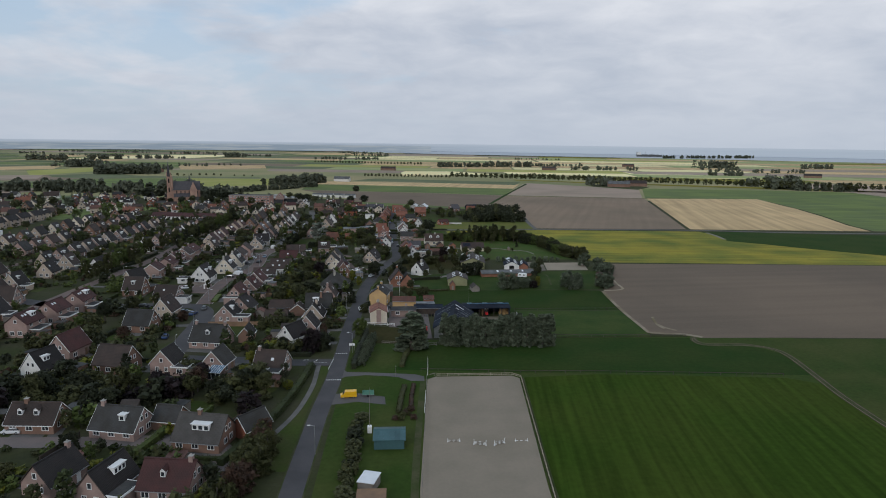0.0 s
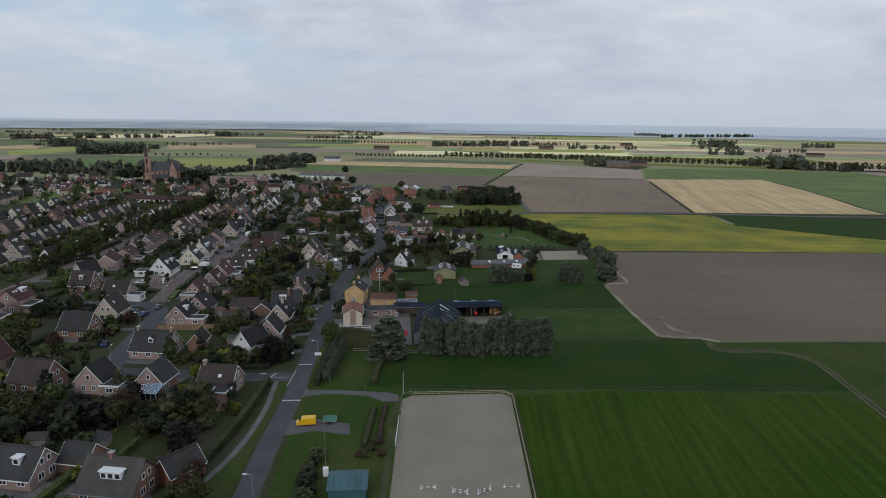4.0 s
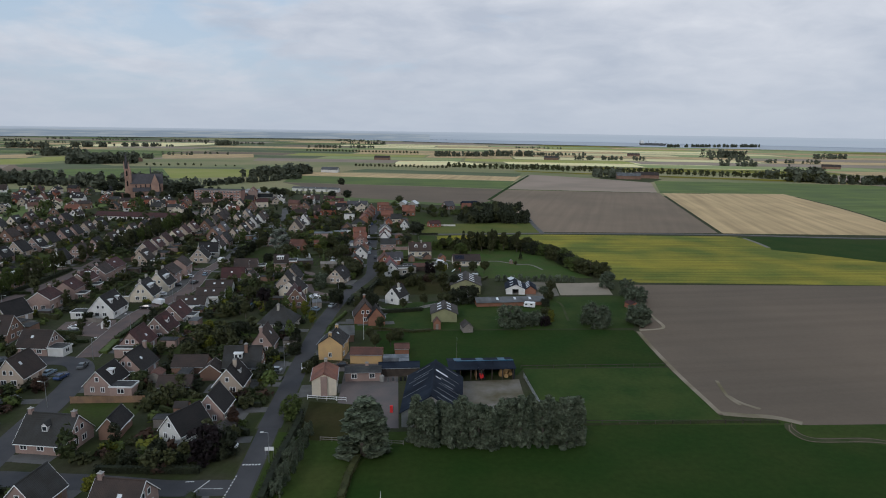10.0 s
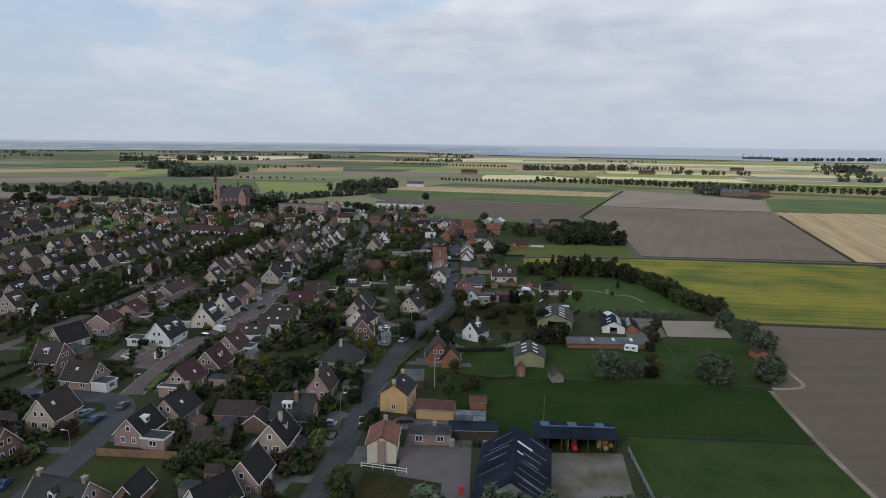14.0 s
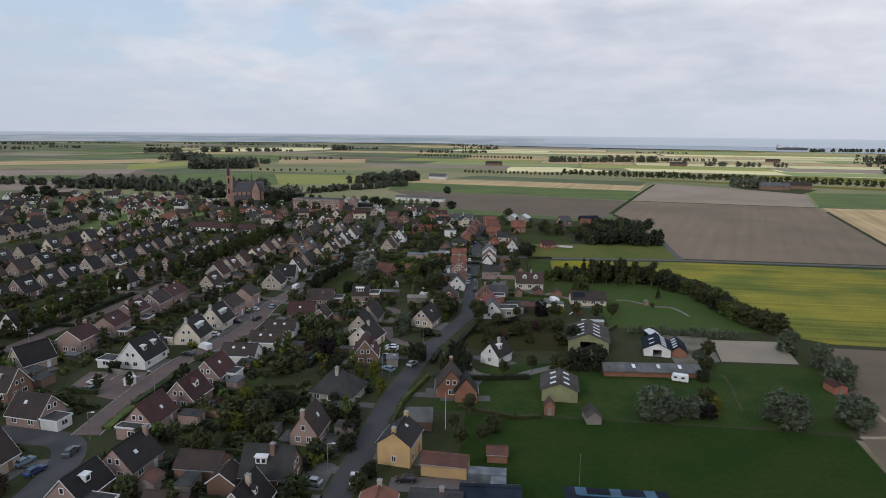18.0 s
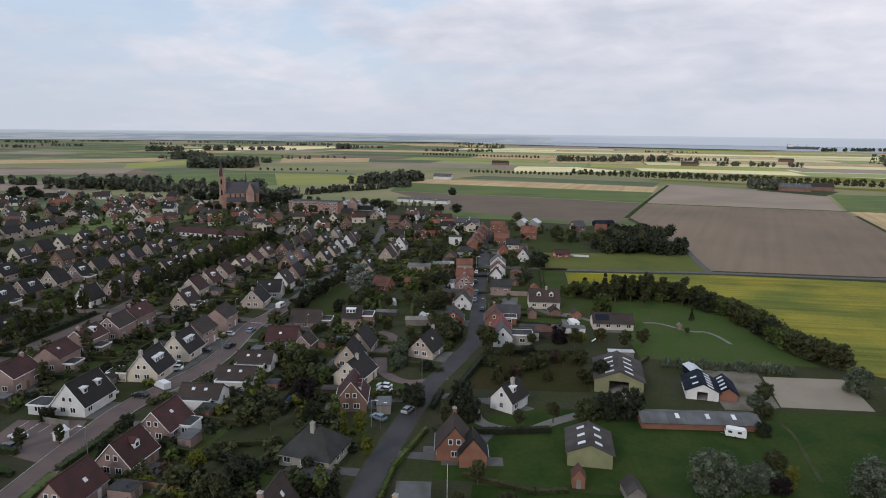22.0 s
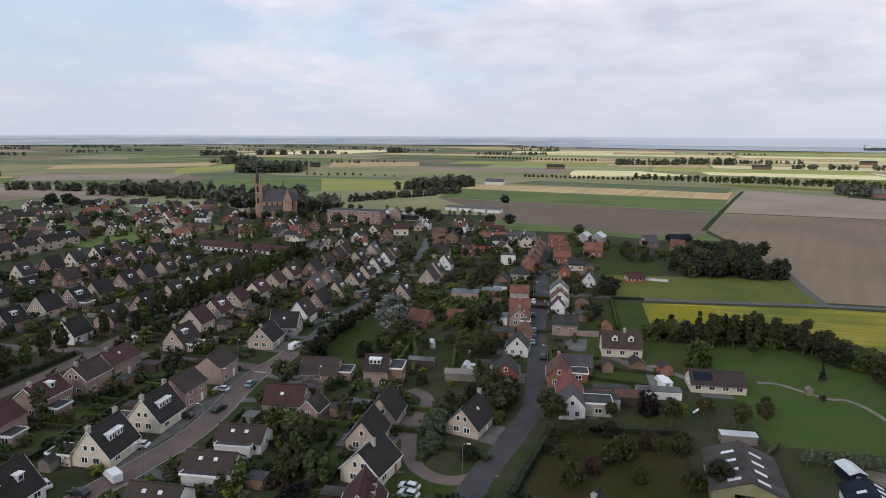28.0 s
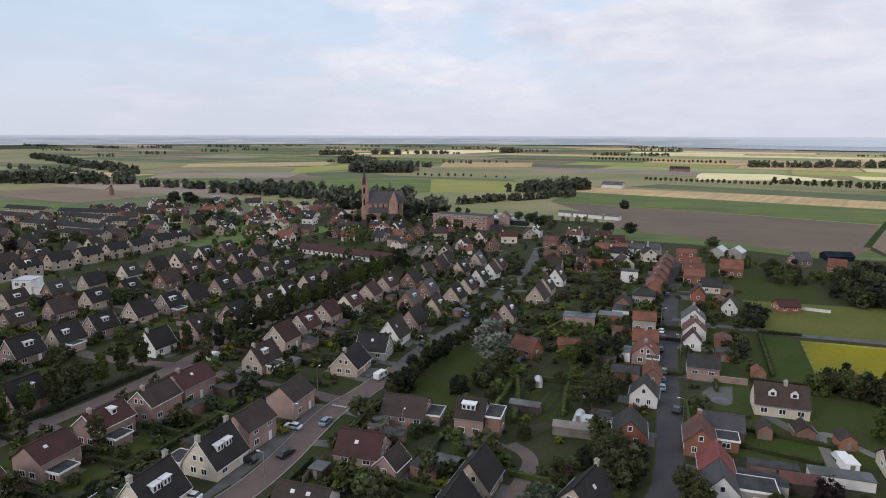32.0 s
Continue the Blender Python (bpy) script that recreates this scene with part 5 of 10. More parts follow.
def shed(x, y, rot=0.0, W=2.6, L=3.2, he=2.1, hr=3.0, wall="wood_dark", roof="bitumen", label="small dark timber garden shed", cat="shed", flat=False, group="garden sheds"):
    ob = thing("shed", x, y, rot, 0, label, cat, group)
    a, b = W / 2, L / 2
    if flat:
        part("wall", Shape().box(-a, -b, -0.1, a, b, he), wall, ob)
        part("roof", Shape().box(-a - 0.15, -b - 0.15, he, a + 0.15, b + 0.15, he + 0.12), roof, ob)
    else:
        part("wall", Shape().prism([(-a, -0.1), (a, -0.1), (a, he), (0, hr - 0.06), (-a, he)], -b, b), wall, ob)
        k = (hr - he) / a
        part("roof", Shape().prism([(-a - 0.2, he - 0.2 * k), (0, hr), (a + 0.2, he - 0.2 * k), (a + 0.2, he - 0.2 * k + 0.1), (0, hr + 0.1), (-a - 0.2, he - 0.2 * k + 0.1)][::-1], -b - 0.15, b + 0.15), roof, ob)
    door(ob, 0, -b, 0, -90, 0.9, 1.9, "wood_grey")
    return ob


def car(x, y, rot, paint="silver", kind="car", label="", z=0.06):
    """Front along its own +y."""
    names = {"silver": "silver-grey", "paleblue": "pale blue"}
    ob = thing(kind, x, y, rot, z, label or f"{names.get(paint, paint)} {kind} parked beside a street", kind, "parked cars")

    def body():
        s = Shape()
        if kind == "van":
            prof = [(-2.5, 0.35), (2.45, 0.35), (2.5, 0.95), (1.75, 1.25), (1.25, 1.95), (0.9, 2.1), (-2.4, 2.1), (-2.5, 1.9)]
            w = 0.95
        else:
            prof = [(-2.05, 0.32), (2.0, 0.32), (2.1, 0.62), (1.95, 0.82), (1.0, 0.98), (-1.9, 1.0), (-2.1, 0.8)]
            w = 0.87
        low = [(-w * (0.97 if q < 0.5 else 1), p, q) for p, q in prof]
        s.solid([(p[0], p[1], p[2]) for p in low], [(-p[0], p[1], p[2]) for p in low])
        return s.mesh("body", "car_" + paint)

    def cabin():
        s = Shape()
        if kind == "van":
            s.solid([(-0.86, 1.86, 1.26), (0.86, 1.86, 1.26), (0.9, 1.0, 1.3), (-0.9, 1.0, 1.3)], [(-0.8, 1.32, 1.98), (0.8, 1.32, 1.98), (0.84, 1.0, 2.0), (-0.84, 1.0, 2.0)])
        else:
            s.solid([(-0.82, -1.85, 0.97), (0.82, -1.85, 0.97), (0.82, 1.05, 0.96), (-0.82, 1.05, 0.96)], [(-0.62, -1.35, 1.42), (0.62, -1.35, 1.42), (0.62, 0.2, 1.42), (-0.62, 0.2, 1.42)])
        return s.mesh("cabin_glass", "glass")

    part("body", stored(("car", kind, paint), body), None, ob)
    part("cabin_glass", stored(("cabin", kind), cabin), None, ob)
    if kind != "van":
        part("roof", stored(("car_roof", paint), lambda: Shape().solid([(-0.64, -1.4, 1.41), (0.64, -1.4, 1.41), (0.64, 0.25, 1.41), (-0.64, 0.25, 1.41)], [(-0.56, -1.25, 1.48), (0.56, -1.25, 1.48), (0.56, 0.1, 1.48), (-0.56, 0.1, 1.48)]).mesh("roof", "car_" + paint)), None, ob)
    wh = stored(("wheel",), lambda: Shape().tube((-0.1, 0, 0), (0.1, 0, 0), 0.32, 0.32, 12).mesh("wheel", "tyre"))
    rim = stored(("rim",), lambda: Shape().tube((-0.11, 0, 0), (0.11, 0, 0), 0.19, 0.19, 10).mesh("rim", "metal"))
    lamp = stored(("headlight",), lambda: Shape().box(-0.16, -0.06, -0.07, 0.16, 0.06, 0.07).mesh("headlight", "rooflight"))
    yw = 1.6 if kind == "van" else 1.3
    for sx in (-1, 1):
        for yy in (-yw, yw):
            q = part("wheel", wh, None, ob, at=(sx * 0.82, yy, 0.3))
            part("rim", rim, None, q)
        part("headlight", lamp, None, ob, at=(sx * 0.6, 2.44 if kind == "van" else 2.02, 0.7))
    return ob


def street_lamp(x, y, rot=0.0, h=6.5):
    ob = thing("street_lamp", x, y, rot, 0, "slender grey steel street lamp with a short arm", "street lamp", "street lamps")
    part("pole", stored(("pole", h), lambda: Shape().tube((0, 0, 0), (0, 0, h), 0.09, 0.05, 8).mesh("pole", "metal")), None, ob)
    part("arm", stored(("arm", h), lambda: Shape().tube((0, 0, h - 0.05), (1.1, 0, h + 0.15), 0.04, 0.03, 6).mesh("arm", "metal")), None, ob)
    part("lamp_head", stored(("lamp_head", h), lambda: Shape().box(0.9, -0.12, h + 0.08, 1.6, 0.12, h + 0.22).mesh("lamp_head", "white")), None, ob)
    return ob


def fence(pts, h=1.8, mat="wood", label="brown timber garden fence", step=1.8, slab=True, rails=2):
    """Posts with panels or rails between them."""
    ob = thing("fence", 0, 0, 0, 0, label, "fence")
    for (x0, y0), (x1, y1) in zip(pts, pts[1:]):
        d = math.hypot(x1 - x0, y1 - y0)
        n = max(1, round(d / step))
        ux, uy = (x1 - x0) / d, (y1 - y0) / d
        post = stored(("post", h, mat), lambda: Shape().box(-0.06, -0.06, -0.1, 0.06, 0.06, h + 0.08).mesh("post", mat))
        ln = d / n
        me = stored(("panel", h, mat, round(ln, 2), slab), lambda: (Shape().box(0.06, -0.025, 0.05, ln - 0.06, 0.025, h) if slab else
                    [s := Shape(), [s.box(0.06, -0.03, h * (k + 1) / rails - 0.14, ln - 0.06, 0.03, h * (k + 1) / rails) for k in range(rails)]][0]).mesh("panel" if slab else "rail", mat))
        for k in range(n + 1):
            part("post", post, None, ob, at=(x0 + ux * d * k / n, y0 + uy * d * k / n, 0))
            if k < n:
                part("panel" if slab else "rail", me, None, ob, at=(x0 + ux * d * k / n, y0 + uy * d * k / n, 0), turn=math.atan2(uy, ux))
    return ob


# ---- the village: houses by the front street and the junction ----
villa_at(-74.8, 116.2, -18, 6.6, 8.8, 2.6, 6.3, "brick_pink", "roof_black", "brick gabled house with steep black tiled roof", trim="wood_dark", chim=[(0, 4)], dorm=[], sky=[], gable=2)
villa_at(-63.2, 112.3, -16, 6.6, 9, 2.8, 6.9, "brick_pink", "roof_black", "brick gabled house with black roof and wide dormer", trim="wood_dark", dorm=[(1, 1, 3.4, "flat")],
      annex=[(3.7, -5, 7, 1, 2.8, "brick_pink")])
villa_at(-51.6, 112.7, 82, 7.8, 9.8, 2.6, 6.6, "brick_pink", "roof_maroon", "brick house with maroon tiled roof and small white dormer", trim=None, chim=[(0, -4.6)], dorm=[(-1, 0.5, 1.1, "gable")], sky=[(1, -2, 0.5)])
villa_at(-51.3, 132.4, 78, 8.8, 10.8, 2.4, 6.8, "brick_brown", "roof_pale", "brown brick house with worn grey roof and long flat dormer", trim="wood_dark", chim=[(0, 1.0)], dorm=[(-1, -0.6, 4.4, "flat")])
villa_at(-71.5, 138.5, 77, 7.9, 11, 2.3, 6.3, "brick_pink", "roof_grey", "pale brick house with grey tiled roof and tall chimney", chim=[(0, 5)], dorm=[(-1, -2, 1.6, "flat")])
villa_at(-61.8, 141.5, 77, 5.6, 6, 2.4, 5, "brick_brown", "roof_grey", "low brick wing with grey gabled roof", gable=1, front=0)
villa_at(-91.7, 142, 86, 7.2, 11, 2.4, 6, "brick_brown", "roof_brown", "brown brick house with two white gabled dormers", chim=[(0, 2.6)], dorm=[(-1, 3, 1.3, "gable"), (-1, -1.2, 1.3, "gable")])
house(-112, 140, 87, 8.4, 11, 3.1, 9.0, "brick_brown", "roof_black", "brown brick house with dark tiled roof", near=False)
house(-92, 112, -14, 8, 10, 4.5, 9.5, "brick_brown", "roof_brown", "brown brick house with tiled roof", near=False)
house(-42.3, 137, -38, 5.2, 7.2, 2.3, 5.0, "brick_red", "roof_grey", "small red brick barn with grey slate roof", gable=0, front=0, category="barn")
villa_at(-75.3, 178.4, -9, 7, 7.2, 3.1, 7, "brick_pink", "roof_black", "pink brick house with white-edged gable and black roof", annex=[(3.7, -5, 9, -1, 2.7, "brick_pink")])
villa_at(-61, 178, -11, 6.8, 7.2, 2.9, 6.7, "brick_pink", "roof_grey", "brick house with white-edged gable and dark roof beside a conservatory")
villa_at(-69.5, 201.5, 80, 8.8, 11.2, 2.4, 6.9, "brick_pink", "roof_grey", "long brick house with dark grey roof and central white dormer", chim=[(0, 5.6), (0, -5.6)], dorm=[(-1, 0, 1.4, "gable")])
villa_at(-59.3, 206.5, 0, 4.2, 7, 2.5, 4.9, "brick_brown", "roof_black", "brick garage with steep black gabled roof", gable=0, front=0, category="garage")
villa_at(-45, 175.8, 80, 7.3, 8.8, 2.8, 6.5, "brick_pink", "roof_brown", "pink brick house with brown tiled roof", chim=[(0, 4.2)], sky=[(-1, -1, 0.35)], annex=[(-8, -5, -4.1, -1, 2.6, "brick_pink")])
house(-88, 177, 76, 9, 11.5, 3.1, 8.8, "brick_brown", "roof_brown", "brown brick house with dark tiled roof among trees", near=False)
house(-107, 189.5, -12, 8.5, 11, 3.6, 9.2, "brick_pink", "roof_maroon", "pink brick house with maroon roof and white-edged gable", near=False)
house(-106.5, 174, -20, 8.6, 9, 3.0, 8.8, "white_wall", "roof_black", "house with steep black roof and white dormer", dorm=[(1, -1, 2.2, "flat")], near=False)
for k, yy in enumerate((213, 228.5, 244)):
    house(-132.5 + 1.6 * k, yy, -4, 8.4, 11, 5.2, 9.3, "brick_pink", "roof_maroon", "pink brick semi-detached house with maroon roof", trim=None, dorm=[(1, 1.5, 2.6, "flat")] if k != 1 else [],
          sky=[(1, -3, 0.6), (1, -1.4, 0.6)], annex=[(4.2, -4, 8, 3, 2.7, "brick_brown")], near=False, group="pink row houses")
house(-96.5, 217, 80, 8.6, 11, 3.0, 8.4, "brick_brown", "roof_grey", "brown brick house with grey tiled roof", near=False)
house(-94, 234, -4, 8.4, 10.5, 3.2, 9.0, "brick_buff", "roof_brown", "buff brick house with brown roof behind a shrub garden", sky=[(1, -2, 0.5)])
villa_at(-103.5, 259.5, 82, 7.6, 9.4, 2.6, 6.6, "brick_pink", "roof_brown", "pink brick house with brown roof and flat garage", sky=[(-1, 1, 0.5)], annex=[(-4.2, -11, 0.5, -5.6, 2.6, "white_wall")])
house(-118.5, 269, 85, 8.6, 9.5, 3.2, 9.0, "brick_brown", "roof_brown", "brown brick house with dormered roof", dorm=[(-1, 0, 1.4, "flat")])
villa_at(-129, 290, -20, 7, 9.6, 2.7, 7.3, "brick_buff", "roof_black", "buff brick house with white-edged gable and black roof")
villa_at(-71.8, 230.8, -5, 7, 8.6, 2.6, 6.3, "brick_pink", "roof_black", "pink brick house with white-edged gable and dormer", dorm=[(1, -0.5, 1.6, "flat")], annex=[(3.8, -5.5, 10, -1.5, 2.7, "brick_pink")])
villa_at(-68.8, 241.5, -7, 8.2, 8.8, 2.6, 6.8, "brick_pink", "roof_black", "pink brick house with black roof and chimney", trim=None, chim=[(1, 4.4)], sky=[(1, -1, 0.4)])
villa_at(-75.5, 260, -3, 7.4, 9.4, 2.8, 7, "brick_pink", "roof_maroon", "pink brick house with maroon roof", trim=None, sky=[(1, 1, 0.3)], annex=[(-4.1, -8.2, 4.1, -5.8, 3.0, "brick_pink")])
villa_at(-73.3, 273.3, -5, 7.8, 8.6, 2.8, 7.1, "brick_pink", "roof_maroon", "pink brick house with white-edged gable and maroon roof", dorm=[(1, 0, 1.8, "gable")])
villa_at(-73.7, 288, -4, 7.8, 9, 2.8, 6.9, "brick_pink", "roof_maroon", "pink brick house with maroon roof and glazed bay", sky=[(1, 0, 0.5)], annex=[(4.2, -1, 7.5, 4, 2.7, "white_wall")])
villa_at(-39.5, 241.2, 91, 7.6, 10, 2.9, 7.4, "brick_brown", "roof_grey", "large brown brick house with grey roof and white dormer", trim=None, chim=[(-1.2, -1)], dorm=[(-1, 1.2, 2.4, "flat")])
villa_at(-39.9, 229.8, -2, 7.2, 8.8, 2.5, 6.9, "brick_buff", "roof_black", "buff brick gabled house with black roof", chim=[(1.0, 0)], dorm=[(1, 0, 1.1, "gable")])
villa_at(-39.8, 213.4, -4, 6.4, 7.6, 3, 7, "brick_pink", "roof_black", "brick house with white-edged gable and black roof")
villa_at(-43.6, 204.4, -30, 6.4, 8.4, 2.5, 6.2, "white_wall", "roof_black", "white gabled house with black roof under a copper tree")
villa_at(-37.6, 259.3, -2, 6.3, 8.2, 2.8, 7.4, "brick_pink", "roof_brown", "pink brick house with steep brown roof and corner chimney", trim=None, chim=[(0, -4.8)], sky=[(1, 1, 0.4)])
house(-36.5, 280, 80, 11.5, 13, 2.8, 8.4, "stone", "roof_grey", "villa with broad grey hipped roof", hip=4.2, chim=[(-1.2, 0)], trim=None)
house(-53, 227.5, 90, 6.0, 9.5, 2.5, 4.9, "wood_dark", "roof_brown", "low garden house with brown roof and white lantern", trim=None, gable=0, front=0, category="garage")
house(-53.5, 241.5, 90, 7.0, 10.5, 2.5, 5.2, "brick_brown", "roof_brown", "low brown-roofed brick garage between gardens", trim=None, gable=0, front=0, category="garage")
house(-52, 420.5, 70, 7.0, 9.0, 2.8, 6.4, "brick_orange", "roof_orange", "orange pantile cottage behind the old street", trim=None, gable=1)
house(-41, 431, 95, 4.4, 8, 2.4, 4.0, "brick_red", "roof_orange", "low shed with orange roof in a garden", trim=None, gable=0, front=0, category="garage")
house(-46.5, 236.5, 0, 6, 6, 2.6, 5.2, "brick_brown", "roof_brown", "brick garden wing with brown roof", gable=0, front=0, near=False)

# the clinker street: white gabled houses, pink houses, and bungalows across the road
villa_at(-100.6, 298, -2, 8.7, 11, 2.7, 7.9, "white_wall", "roof_black", "white house with steep black roof and two dormers", dorm=[(1, -3, 1.5, "flat"), (1, 2.6, 1.5, "flat")],
      annex=[(-11.5, -7, -5.6, -2, 2.5, "white_wall")], group="white houses in the clinker street")
villa_at(-95.7, 318.8, 2, 8.6, 9.6, 2.5, 7.8, "cream", "roof_black", "cream house with steep black roof, chimney and dormers", chim=[(0, -5.3), (-1, 5.2)], dorm=[(1, -1.6, 2.0, "flat"), (1, 1.2, 2.0, "flat")],
      annex=[(-11, -6, -5, -1, 2.6, "cream")], group="white houses in the clinker street")
villa_at(-95.2, 334.6, 0, 8.6, 9.6, 2.6, 7.8, "cream", "roof_black", "cream house with steep black roof, chimney and dormers", chim=[(0, -5.3), (-1, 5.2)], dorm=[(1, -1.6, 2.0, "flat"), (1, 1.2, 2.0, "flat")],
      annex=[(-9.5, -6, -5, -1, 2.6, "cream")], group="white houses in the clinker street")
villa_at(-96, 346.2, -2, 7.6, 9, 4.8, 7.8, "brick_pink", "roof_brown", "pink brick two-storey house with brown roof", trim=None, gable=0, group="pink houses in the clinker street")
villa_at(-96.6, 362.6, 2, 7.8, 9, 4.6, 7.7, "brick_pink", "roof_brown", "pink brick two-storey house with brown roof", trim=None, gable=0, group="pink houses in the clinker street")
villa_at(-96.3, 391.5, 5, 8.2, 10, 2.5, 6.9, "brick_buff", "roof_black", "buff brick gabled house with slate-dark roof", chim=[(0, -4.6)], group="houses in the clinker street")
villa_at(-95.8, 405, 98, 8, 9.5, 2.8, 7, "stone", "roof_black", "pale stone house with dark tiled roof", sky=[(-1, 0, 0.5)])
villa_at(-69.2, 349, 96, 8.2, 9.6, 2.3, 5.9, "brick_pink", "roof_maroon", "pink brick bungalow with maroon roof and side gable", sky=[(-1, 0.6, 0.45)], trim=None)
villa_at(-61, 346, -4, 5, 6, 2.4, 4.9, "brick_pink", "roof_brown", "gabled wing of a brick bungalow", front=0, gable=1)
villa_at(-68.5, 369.6, 97, 8.2, 10.6, 2.2, 5.6, "brick_pink", "roof_brown", "pink brick bungalow with brown tiled roof", trim=None, annex=[(-3, -10, 3, -6, 2.6, "brick_pink")])
villa_at(-52, 369.5, 95, 7.6, 6.6, 4.4, 7.6, "brick_pink", "roof_brown", "brick house with white dormer and solar panels", dorm=[(-1, 0.4, 3.4, "flat")], trim=None, annex=[(-3, -8, 4, -4, 5.0, "brick_brown")])
for x, y, turn in ((-69.8, 328.7, 94), (-69.9, 316.8, 93), (-73.2, 304.3, 92)):
    villa_at(x, y, turn, 6.6, 10.4, 2.5, 4.9, "white_wall", "roof_brown", "low white bungalow with brown roof and flat-roofed side", trim=None, sky=[(-1, -1.6, 0.5), (-1, 2, 0.5)],
             annex=[(-5.4, -4, -3.6, 4.8, 2.5, "white_wall")], gable=1, group="white bungalows")
villa_at(-43.4, 347.2, -2, 7.6, 8.8, 2.6, 7.2, "brick_buff", "roof_black", "buff brick gabled house with steep black roof", trim=None, group="gabled houses in the close")
villa_at(-44, 335.8, 0, 7.2, 8.8, 2.6, 6.9, "brick_buff", "roof_black", "buff brick gabled house with steep black roof", trim=None, group="gabled houses in the close")
villa_at(-39.3, 323.5, -12, 8.4, 9.5, 2.8, 6.6, "cream", "roof_black", "cream house with dark roof and white edges", chim=[(0.6, 0)], group="gabled houses in the close")
villa_at(-36.2, 308.5, 10, 7.4, 9.2, 2.8, 7.6, "brick_brown", "roof_maroon", "brick house with maroon roof and row of small dormers", dorm=[(1, -3, 1.0, "gable"), (1, 0, 1.0, "gable"), (1, 3, 1.0, "gable")])
villa_at(-23, 347.8, -15, 8, 10.5, 2.3, 6.5, "brick_buff", "roof_black", "buff brick house with steep black roof by the road", trim=None, chim=[(0, 5.4)], sky=[(1, 0, 0.5)])

# row streets further west: houses one behind the other, ridges along the street
rowrn = random.Random(21)


def row(x, ys, walls, roofs, label, turn=0.0, W=8.4, L=10, he=3.2, hr=9.0, dormers=0.5, drift=0.0, near=False, group="", side=1, exact=False):
    for k, yy in enumerate(ys):
        wall, roof = rowrn.choice(walls), rowrn.choice(roofs)
        wn_, rn_ = wall.split("_")[-1] if wall.startswith("brick") else wall.split("_")[0], roof.split("_")[1]
        d = [(side, rowrn.uniform(-1.5, 1.5), rowrn.choice((1.4, 2.2, 3.0)), "flat")] if rowrn.random() < dormers else []
        sk = [(side, rowrn.uniform(-3, 3), 0.5)] if rowrn.random() < 0.5 else []
        an = [(side * 4.2 if side > 0 else -8.2, -4, 8.2 if side > 0 else -4.2, 1, 2.6, wall)] if rowrn.random() < 0.35 else []
        if not near and (yy > 425 or x < -200 or yy < 200 and x < -120):
            far_house(x + rowrn.uniform(-0.8, 0.8), yy + rowrn.uniform(-0.6, 0.6), turn + rowrn.uniform(-3, 3), W, L * rowrn.uniform(0.92, 1.08), he, hr * rowrn.uniform(0.95, 1.04), wall, roof, bool(d), rowrn.random() < 0.5)
            continue
        house(x + drift * k + rowrn.uniform(-0.8, 0.8), yy + rowrn.uniform(-0.6, 0.6), turn + rowrn.uniform(-3, 3), W * rowrn.uniform(0.94, 1.06), L * rowrn.uniform(0.92, 1.08), he, hr * rowrn.uniform(0.95, 1.04),
              wall, roof, label.format(wall=wn_, roof=rn_), trim=rowrn.choice(("white", None)), dorm=d, sky=sk, annex=an, near=near, group=group, exact=exact,
              chim=[(0, rowrn.choice((-4, 4)))] if rowrn.random() < 0.45 else [])


LAB = "{wall} gabled house with {roof} tiled roof"
row(-126, (306, 320.5, 335, 348.5, 361), ("brick_pink",), ("roof_maroon", "roof_maroon", "roof_brown"), "pink brick row house with {roof} roof and rear annex", W=7.6, L=9.6, he=4.4, hr=7.4, dormers=0.2, near=True, exact=True, group="row houses by the avenue")
row(-119, (380,), ("brick_buff",), ("roof_brown",), "buff brick gabled house with brown roof")
row(-124, (396, 410, 424, 439.5, 455, 470), ("brick_buff", "cream", "brick_buff"), ("roof_maroon", "roof_brown", "roof_maroon"), "buff brick house with {roof} roof", he=4.2, hr=9.6, dormers=0.8, group="gabled houses by the avenue")
row(-120, (485, 502, 517, 531), ("brick_buff", "brick_brown", "white_wall"), ("roof_black", "roof_brown"), LAB, group="gabled houses by the avenue")
row(-155.5, (318, 337, 379, 396, 413, 431, 446, 461, 476, 492), ("brick_buff", "brick_pink", "white_wall"), ("roof_black", "roof_brown", "roof_black"), LAB, group="houses west of the avenue")
row(-186.5, (330, 345, 358, 372, 386, 402, 415, 427, 443, 456, 470, 485), ("brick_buff", "brick_pink", "brick_pink"), ("roof_black", "roof_brown", "roof_black"), LAB, group="houses in the west street")
row(-172.5, (265, 280, 307, 324), ("brick_buff", "brick_brown"), ("roof_black", "roof_brown"), LAB, group="houses in the west street")
row(-217, (365, 379, 394, 409, 424, 444, 460, 475, 490, 506), ("brick_buff", "brick_pink", "brick_brown"), ("roof_black", "roof_grey", "roof_brown"), LAB, group="houses in the far west street", he=3.4)
row(-243, (380, 396, 412, 428, 447, 463, 480, 497, 512), ("brick_buff", "cream", "brick_brown"), ("roof_black", "roof_grey", "roof_brown"), LAB, group="houses in the far west street")
row(-293, (420, 436, 452, 468, 484, 500, 516, 530), ("brick_buff",), ("roof_black",), "buff brick row house with black roof", L=13.5, W=8.6, he=5.4, hr=9.8, dormers=0.2, turn=-6, group="buff row houses")
row(-315, (390, 406, 422, 440, 456), ("brick_buff", "brick_brown"), ("roof_black", "roof_brown"), LAB, he=5.2, hr=9.2, L=13)
row(-154, (170, 190, 212, 232), ("brick_brown", "brick_pink"), ("roof_brown", "roof_black", "roof_maroon"), LAB)
row(-160, (252,), ("brick_pink",), ("roof_brown",), LAB, turn=90)
row(-135, (140, 160, 178), ("brick_brown", "brick_pink"), ("roof_brown", "roof_black"), LAB, turn=80)
